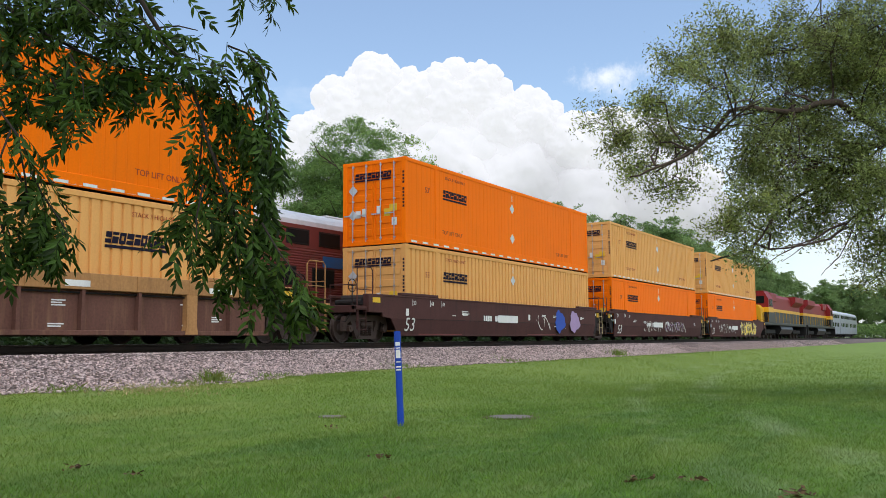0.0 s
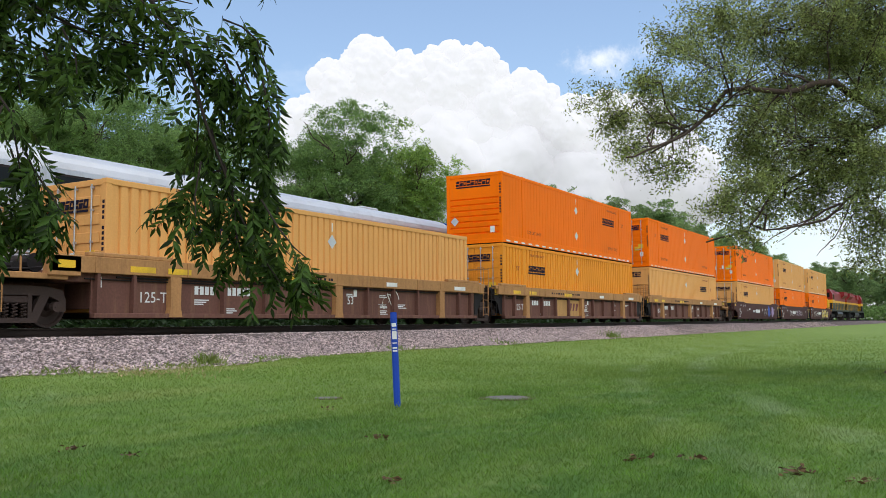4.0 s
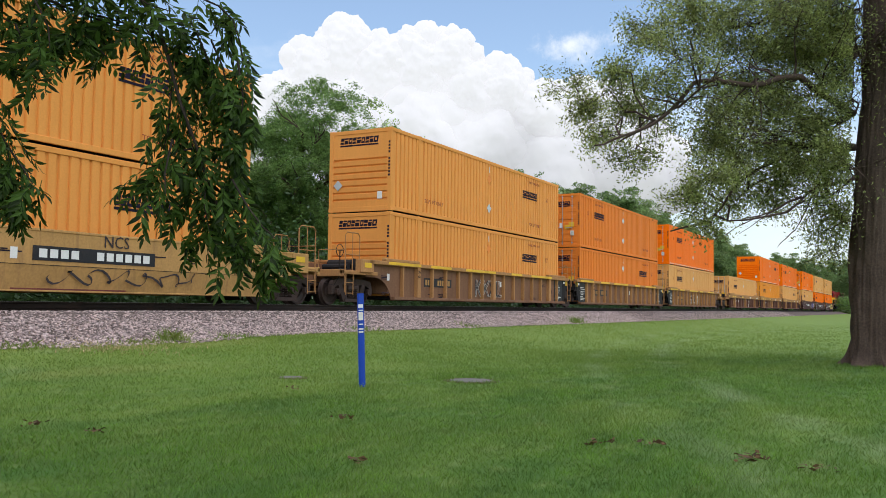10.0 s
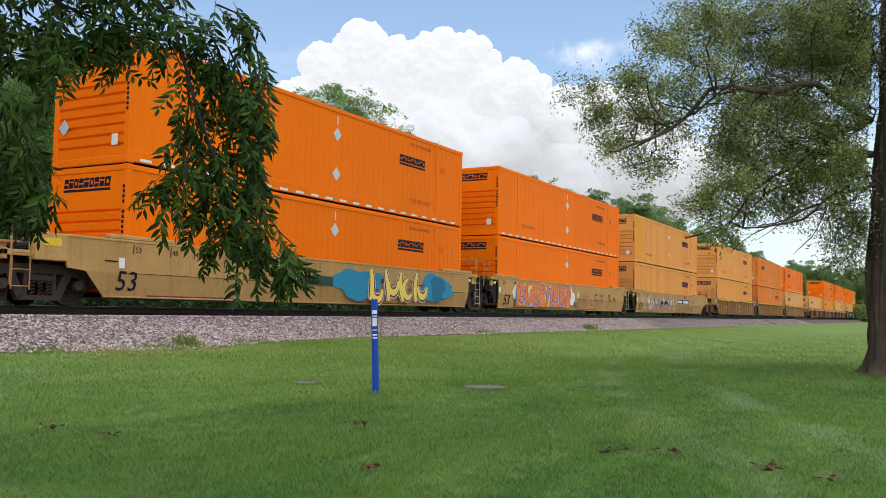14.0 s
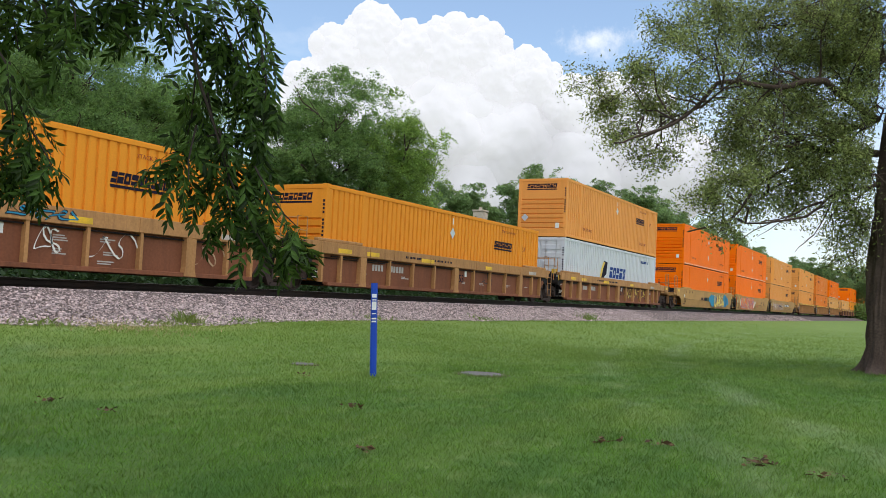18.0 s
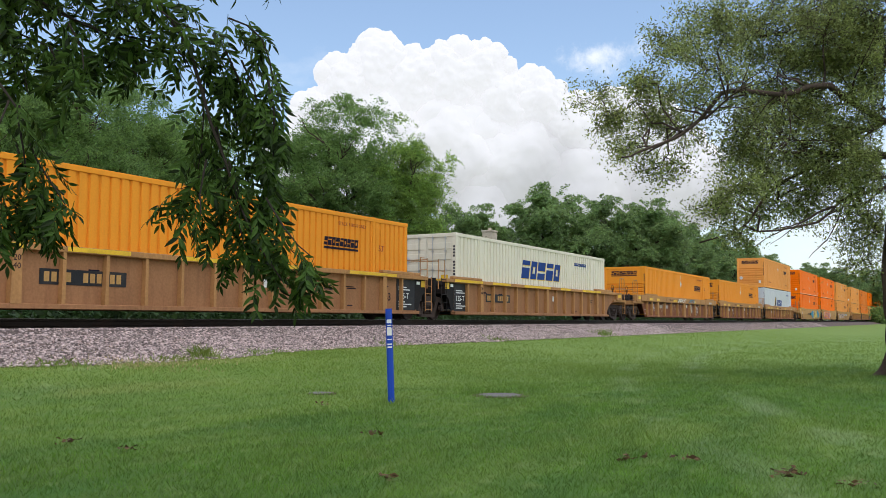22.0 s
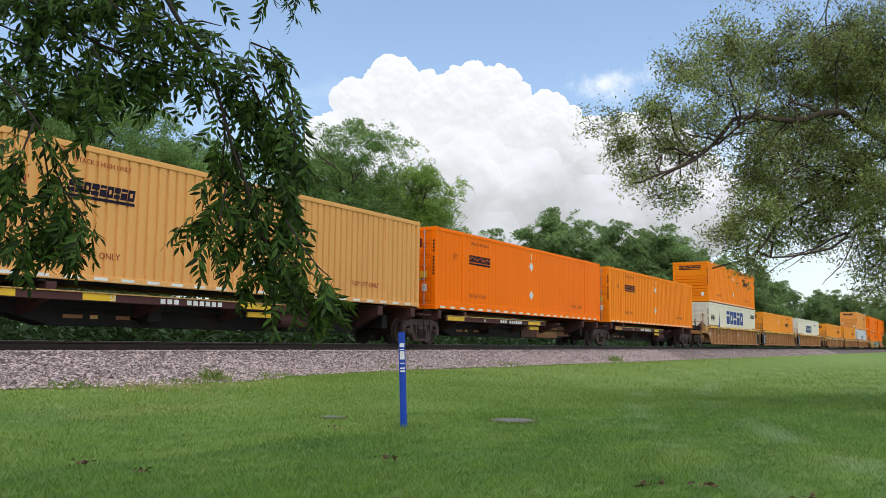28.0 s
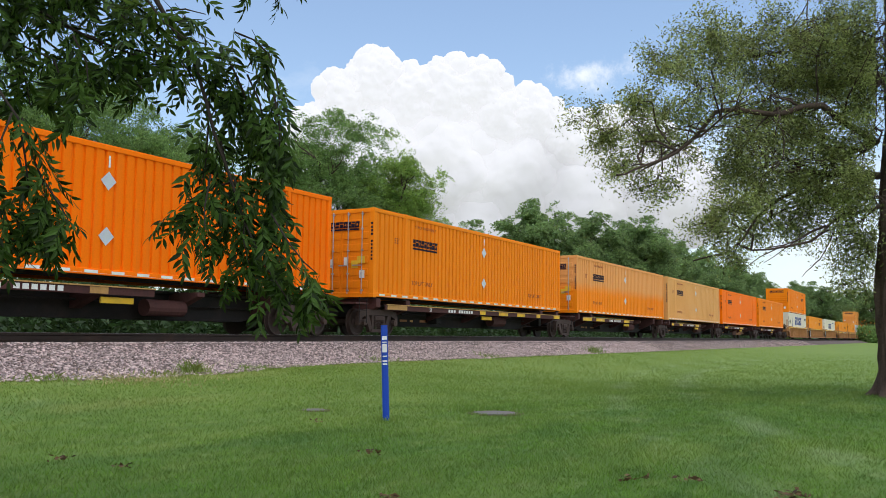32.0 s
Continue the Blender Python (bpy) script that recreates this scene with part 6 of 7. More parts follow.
def tree(name, label, at, height, seed, leaf, leaves=14000, size=0.16, crown=0.55, trunk_r=0.3, wide=1.0):
    """A tapered trunk with limbs, and a crown of very many small leaves gathered in uneven clumps."""
    rng = random.Random(seed)
    nr = np.random.default_rng(seed)
    t = thing(name, label, "tree", at)
    limbs, tips = [], []
    base = height * (1 - crown)
    part("trunk", Geo().tube([(0, 0, -0.2), (0.05, 0.03, base * 0.5), (rng.uniform(-.2, .2), rng.uniform(-.2, .2), base), (rng.uniform(-.4, .4), rng.uniform(-.4, .4), height * 0.72)], trunk_r, 12, trunk_r * 0.35), M["bark"], t, smooth=True)
    for k in range(9):
        a = 2 * math.pi * (k * 0.382 + rng.uniform(-0.05, 0.05))
        z = base + (height * 0.72 - base) * (k / 9)
        up = 0.25 + 0.9 * k / 9
        grow(rng, (0, 0, z), (math.cos(a) * wide, math.sin(a) * wide, up), height * 0.19 * rng.uniform(0.8, 1.15), trunk_r * 0.4, 2, limbs, tips, 0.8)
    g = Geo()
    for pts, r, r1 in limbs:
        g.tube(pts, r, 5, r1, False)
    part("branchwork", g, M["bark"], t, smooth=True)
    # leaf pads on every side of an uneven crown, each a shallow dome of leaves, with gaps between
    pads = 120
    d = nr.normal(size=(pads, 3)); d /= np.linalg.norm(d, axis=1, keepdims=True)
    rad = np.array([height * 0.27 * wide, height * 0.27 * wide, height * crown * 0.5])
    lump = np.array([0.86 + 0.8 * noise.noise(Vector(tuple(w * 2.1)) + Vector((seed, 0, 0))) for w in d])
    pc = d * rad * (0.4 + 0.6 * nr.random((pads, 1)) ** 0.5) * lump[:, None] + np.array([0, 0, height * (1 - crown * 0.5)])
    pr = height * nr.uniform(0.045, 0.1, pads)
    which = nr.choice(pads, leaves, p=pr ** 2 / (pr ** 2).sum())
    off = nr.normal(size=(leaves, 3)) * np.array([0.55, 0.55, 0.28])
    # ragged: leaves gather on small twigs within the pad
    twig = np.floor(nr.random(leaves) * 26).astype(int)
    knot = nr.normal(size=(pads, 26, 3)) * np.array([0.55, 0.55, 0.27])
    off = 0.3 * off + knot[which, twig]
    c = pc[which] + off * pr[which][:, None]
    c[:, 2] -= 0.3 * np.hypot(off[:, 0], off[:, 1]) ** 2 * pr[which]
    V, F = leaf_quads(nr, c, size, 0.25)
    part("crown", soup("crown", V, F, leaf), None, t)
    return t


back = tree("tree", "tall leafy green deciduous tree behind the tracks", (46.4, 35.4, 0.4), 15.6, 3, M["leaf_back"], 150000, 0.075, 0.8, 0.35, 1.2)
row = [(20, 44, 0.95, 10), (30, 48, 1.0, 130), (40, 52, 0.9, 230), (12, 42, 0.95, 330), (4, 38, 0.9, 60), (60, 56, 0.85, 190), (72, 60, 0.8, 290), (50, 60, 0.85, 45), (-6, 36, 0.9, 100), (25, 34, 0.8, 40), (32, 36.5, 0.85, 150), (38, 40, 0.82, 260), (18, 33, 0.8, 80), (10, 32, 0.8, 200), (54, 44, 0.75, 310), (66, 48, 0.78, 20)]
tree("tree", "lighter green spreading tree beside the tall one behind the tracks", (50.4, 31.9, 0.4), 13.8, 6, M["leaf_light"], 90000, 0.075, 0.82, 0.25, 0.78)
for x, y, k, a in row:
    o = copy_thing(back, pose(x, y, 0.4, 0, 0, a))
    o.scale = (k, k, k)
far_tree = tree("tree", "distant leafy green tree beyond the railway", (100, 43, 0.4), 17.0, 8, M["leaf_far"], 70000, 0.16, 0.85, 0.4, 1.4)
for x, y, k, a in [(92, 50, 0.85, 90), (106, 38, 0.95, 200), (112, 34, 0.95, 30), (120, 36, 0.9, 120), (132, 35, 0.9, 260), (145, 34, 0.9, 310), (160, 33, 0.85, 75), (84, 52, 0.7, 10), (180, 34, 0.9, 160), (76, 54, 0.68, 220), (205, 36, 0.9, 45), (240, 30, 0.9, 80), (262, 20, 0.85, 180), (275, 10, 0.85, 20), (290, 0, 0.9, 250), (255, 32, 0.8, 100), (228, 13, 0.75, 60), (236, 24, 0.8, 140), (250, 3, 0.8, 200), (262, -8, 0.85, 280), (246, -16, 0.8, 330), (222, 30, 0.75, 15)]:
    o = copy_thing(far_tree, pose(x, y, 0.3, 0, 0, a))
    o.scale = (k, k, k)


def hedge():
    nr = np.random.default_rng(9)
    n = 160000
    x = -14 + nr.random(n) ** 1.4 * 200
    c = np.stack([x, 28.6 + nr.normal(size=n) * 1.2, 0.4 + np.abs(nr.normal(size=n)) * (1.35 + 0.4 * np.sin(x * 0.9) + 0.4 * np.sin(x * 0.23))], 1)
    # low growth in shade, its leaf colour darkened for that
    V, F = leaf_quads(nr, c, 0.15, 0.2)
    tagged(new("undergrowth", soup("undergrowth", V, F, M["leaf_low_shaded"])), "low green weeds and bushes along the far track", "undergrowth", kind="stuff")
    # taller bushes behind, up to the lower limbs of the trees
    n = 130000
    x = -30 + nr.random(n) ** 1.3 * 270
    lift = 2.6 + 1.3 * np.sin(x * 0.31) + 0.8 * np.sin(x * 0.83 + 1)
    c = np.stack([x, 36 + nr.normal(size=n) * 1.6, 0.4 + nr.random(n) ** 0.8 * np.maximum(lift, 1.0) * 1.5], 1)
    V, F = leaf_quads(nr, c, 0.17, 0.2)
    m2 = 26000
    c2 = np.stack([222 + nr.normal(size=m2) * 3, -40 + 75 * nr.random(m2), 0.2 + 4.0 * nr.random(m2) ** 0.8], 1)
    V2, F2 = leaf_quads(nr, c2, 0.3, 0.2)
    V, F = np.concatenate([V, V2]), np.concatenate([F, F2 + len(V)])
    tagged(new("bushes", soup("bushes", V, F, M["leaf_back"])), "tall green bushes under the trees behind the railway", "bushes", kind="stuff")


hedge()


def shade_tree():
    """The big tree on the lawn: trunk, long drooping limbs and fine grey-green leaves."""
    rng, nr = random.Random(21), np.random.default_rng(21)
    t = thing("shade_tree", "large grey-green shade tree with furrowed bark on the lawn", "tree", (20.5, 0.85, 0))
    v, rings, n = [], 120, 84
    for i in range(rings):
        z = -0.12 + 11.5 * (i / (rings - 1)) ** 1.25
        r = 0.37 - 0.014 * z + 0.20 * math.exp(-max(z, 0) / 0.22)
        cx, cy = 0.05 * math.sin(z * 0.5), -0.035 * z + 0.04 * math.sin(z * 0.7)
        for k in range(n):
            a = 2 * math.pi * k / n
            ridge = abs(noise.noise((math.cos(a) * 5.5, math.sin(a) * 5.5, z * 0.7))) + 0.5 * abs(noise.noise((math.cos(a) * 12, math.sin(a) * 12, z * 1.8)))
            q = r * (1 + 0.05 * math.sin(3 * a + z) + 0.25 * math.exp(-max(z, 0) / 0.15) * math.sin(5 * a)) - 0.13 * (0.4 - ridge)
            v.append((cx + q * math.cos(a), cy + q * math.sin(a), z))
    f = [(i * n + k, i * n + (k + 1) % n, (i + 1) * n + (k + 1) % n, (i + 1) * n + k) for i in range(rings - 1) for k in range(n)]
    part("trunk", Geo().add(v, f), M["bark"], t, "dark furrowed bark trunk", smooth=True)
    # limbs: start height, then points out from the trunk
    limbs = [[(0, 0.2, 5.3), (-1.41, 1.24, 5.87), (-1.75, 1.62, 5.89), (-2.28, 2.19, 5.7), (-2.86, 2.84, 5.46), (-3.13, 3.17, 5.11), (-3.55, 3.57, 4.79), (-4.05, 4.09, 4.47), (-4.37, 4.49, 4.24)],
             [(0, 0.2, 4.6), (-0.6, 0.9, 4.65), (-1.2, 1.6, 4.7), (-1.9, 2.2, 4.6)],
             [(0, 0.2, 7.4), (-0.3, 0.9, 7.5), (-0.6, 1.6, 7.55), (-1.2, 2.2, 7.2)],
             [(0, 0.1, 6.6), (0.4, 1.0, 7.0), (0.9, 2.0, 7.7)],
             [(0, 0.2, 5.3), (-0.5, 1.2, 4.6), (-1.0, 2.2, 3.8), (-1.6, 3.0, 3.1), (-2.1, 3.6, 2.75)],
             [(0, 0.1, 4.0), (-0.8, 0.8, 3.7), (-1.6, 1.5, 3.2), (-2.4, 2.4, 2.9)],
             [(0, 0, 8.5), (-1.5, 1.5, 9.2), (-3.0, 2.8, 9.6)], [(0, 0, 5.5), (1.4, -1.0, 6.2), (3.0, -2.4, 6.5)], [(0, 0, 6.5), (-1.6, -1.6, 7.2), (-3.2, -3.2, 7.4)],
             [(0, 0, 9.0), (1.5, 1.2, 9.8), (2.6, 2.6, 10.0)]]
    tips = []
    for j, pts in enumerate(limbs):
        path = []
        for p, q in zip(pts, pts[1:]):
            for u in (0, 0.33, 0.66):
                w = Vector(p).lerp(Vector(q), u)
                path.append(w + Vector((noise.noise(w * 0.9), noise.noise(w * 0.9 + Vector((5, 0, 0))), noise.noise(w * 0.9 + Vector((0, 7, 0))))) * 0.28 * min(1.0, w.xy.length))
        path.append(Vector(pts[-1]))
        g = Geo().tube(path, (0.075, 0.085, 0.085, 0.07, 0.05, 0.04)[j] if j < 6 else 0.1, 8, 0.016)
        sub = []
        for k in range(1, max(3, len(pts) - 2)):
            for q in range(2):
                d = Vector(pts[k]) - Vector(pts[k - 1])
                nd = d.normalized() + Vector((rng.uniform(-1, 1), rng.uniform(-1, 1), rng.uniform(-0.9, 0.6)))
                u = rng.random()
                grow(rng, Vector(pts[k - 1]) + d * u, nd, rng.uniform(0.7, 1.5), 0.028, 1, sub, tips, 0.9, -0.25, 3, 4)
        for q, r, r1 in sub:
            g.tube(q, r, 4, r1 * 0.6, False)
        part("limb", g, M["bark"], t, smooth=True)
    # leafy masses: place from the trunk's foot and radius
    mass = [(-1.78, 5.74, 5.81, 0.72), (-3.47, 4.52, 6.0, 0.59), (-0.96, 4.74, 7.42, 0.68), (-2.02, 4.26, 5.43, 0.81), (-3.07, 4.71, 4.7, 0.55), (-2.48, 4.31, 4.27, 0.51), (-3.64, 3.11, 5.96, 0.84), (-3.24, 2.93, 7.05, 0.75),
            (-1.3, 3.23, 5.31, 0.83), (-1.23, 2.42, 7.31, 0.89), (-1.31, 2.24, 6.15, 0.94), (0.38, 1.48, 7.34, 1.08)]
    mass += [(-0.63, 1.23, 5.54, 0.97), (-0.57, 0.62, 6.44, 1.03), (-2.08, 1.86, 4.63, 0.85), (-3.13, 2.58, 3.87, 0.75), (-1.14, 1.03, 4.22, 0.94), (-1.22, 0.34, 4.94, 0.88), (-0.6, 3.72, 3.7, 0.62), (-0.17, 2.34, 3.62, 0.93),
             (-0.99, 1.0, 3.18, 0.77), (-0.86, 0.4, 2.8, 0.6), (-2.43, 2.79, 2.62, 0.45), (0.1, 0.61, 2.28, 0.56), (-0.75, 0.02, 7.25, 0.72)]
    for k in range(18):
        a, r = rng.uniform(0, 6.28), rng.uniform(1.0, 4.6)
        z = rng.uniform(7.6, 12.5)
        mass.append((r * math.cos(a), r * math.sin(a), z, rng.uniform(0.8, 1.2)))
    for k in range(9):
        a, r = rng.uniform(-2.6, 0.3), rng.uniform(1.6, 4.4)
        mass.append((r * math.cos(a), r * math.sin(a), rng.uniform(4.0, 8.0), rng.uniform(0.7, 1.1)))
    # the inner crown, fuller towards the trunk
    for k in range(11):
        y = rng.uniform(-1.6, 2.6)
        mass.append((rng.uniform(-2.2, 2.2), y, rng.uniform(2.9 + 0.22 * max(y, 0), 7.6), rng.uniform(0.5, 0.85)))
    for k in range(15):
        y = rng.uniform(-0.5, 3.0)
        mass.append((-1.42 - 0.53 * (y - 1.24) + rng.uniform(-0.5, 1.2), y, rng.uniform(3.9, 7.8), rng.uniform(0.6, 0.9)))
    nodes = [Vector(p) for pts in limbs for p in pts]
    for i, (x, y, z, r) in enumerate(mass):
        c = Vector((x, y, z))
        near = min(nodes, key=lambda q: (q - c).length + (0.6 if q.z > z + 1.5 else 0))
        mid = near.lerp(c, 0.55) + Vector((0, 0, 0.25))
        bend = [near.lerp(c, u) + Vector((noise.noise(near + c * u), noise.noise(c + near * u), noise.noise(c * u) + 0.4)) * 0.45 * math.sin(math.pi * u) for u in (0, 0.2, 0.4, 0.6, 0.8, 1.0)]
        g = Geo().tube(bend, 0.026, 5, 0.008, False)
        sub, tips = [], []
        for q in range(9):
            d = Vector((rng.gauss(0, 1), rng.gauss(0, 1), rng.gauss(-0.1, 0.8)))
            grow(rng, c.lerp(mid, rng.random() * 0.6), d, r * rng.uniform(0.6, 1.05), 0.012, 1, sub, tips, 1.0, -0.3, 3, 4)
        for q, r0, r1 in sub:
            g.tube(q, r0, 3, r1 * 0.6, False)
        part("bough", g, M["bark"], t)
        tp = np.array([tuple(p) for p in tips])
        n = int((3900 if i < 25 else 2100 if i >= 52 else 1500) * (r / 0.8) ** 2 * (0.82 if z < 5.0 else 1.0))
        cc = tp[nr.integers(0, len(tp), n)] + nr.normal(size=(n, 3)) * np.array([0.15, 0.15, 0.12])
        if z < 9:
            cc = cc[~((cc[:, 0] < 0.2) & (np.abs(cc[:, 1] - 0.041 * cc[:, 0] + 0.035 * cc[:, 2]) < 0.42) & (nr.random(n) < 0.93))]
        V, F = leaf_quads(nr, cc, 0.037, 0.1, 0.36)
        part("foliage", soup("foliage", V, F, M["leaf_willow"]), None, t, "fine grey-green leaves")
    return t


shade_tree()


# ---------------------------------------------------------------- the near branch
def compound_leaf(rng, n=6, length=0.3):
    """A pinnate leaf: a bowed stalk with pairs of pointed leaflets and one at the tip; hangs from the origin along -z."""
    v, f = [], []
    bow = rng.uniform(0.02, 0.06)
    pts = [Vector((bow * math.sin(math.pi * (k + 1) / n), 0, -length * (k + 1.4) / (n + 1))) for k in range(n)]
    for k, p in enumerate(pts):
        size = 0.035 * (0.7 + 0.5 * math.sin(math.pi * (k + 1) / (n + 1)))
        for s in (-1, 1):
            out = Vector((s * 0.75, rng.uniform(-0.45, 0.45), -0.8 + rng.uniform(-0.3, 0.2))).normalized()
            leaflet(v, f, p, out, size * rng.uniform(0.85, 1.15), rng)
    leaflet(v, f, pts[-1] + Vector((0, 0, -0.02)), Vector((0.1, 0.1, -1)), 0.035, rng)
    k = len(v)
    for a, b in ((-0.0022, 0), (0.0022, 0), (0, 0.003)):
        for p in (Vector((0, 0, 0)), *pts):
            v.append((a + p.x, b, p.z))
    m = n + 1
    for q in range(n):
        f += [(k + u * m + q, k + u * m + q + 1, k + (u + 1) % 3 * m + q + 1, k + (u + 1) % 3 * m + q) for u in range(3)]
    return Geo().add(v, f)


def leaflet(v, f, at, along, size, rng):
    """A pointed leaflet, folded along its midrib, in eight faces."""
    side = along.cross(Vector((rng.uniform(-0.3, 0.3), 1, rng.uniform(-0.3, 0.3)))).normalized()
    up = side.cross(along)
    k = len(v)
    for u, w in ((0, 0), (0.5, 0.27), (1.05, 0.31), (1.6, 0.18), (2.1, 0)):
        c = at + along * (u * size) - up * (0.10 * size * u * u)
        v.append(tuple(c))
        if w:
            v.append(tuple(c + side * (w * size) + up * (0.09 * size)))
            v.append(tuple(c - side * (w * size) + up * (0.09 * size)))
    # order: 0 base, 1 c 2 l 3 r, 4 c 5 l 6 r, 7 c 8 l 9 r, 10 tip
    f += [(k, k + 2, k + 1), (k, k + 1, k + 3), (k + 1, k + 2, k + 5, k + 4), (k + 1, k + 4, k + 6, k + 3), (k + 4, k + 5, k + 8, k + 7), (k + 4, k + 7, k + 9, k + 6), (k + 7, k + 8, k + 10), (k + 7, k + 10, k + 9)]


SPRAYS = []


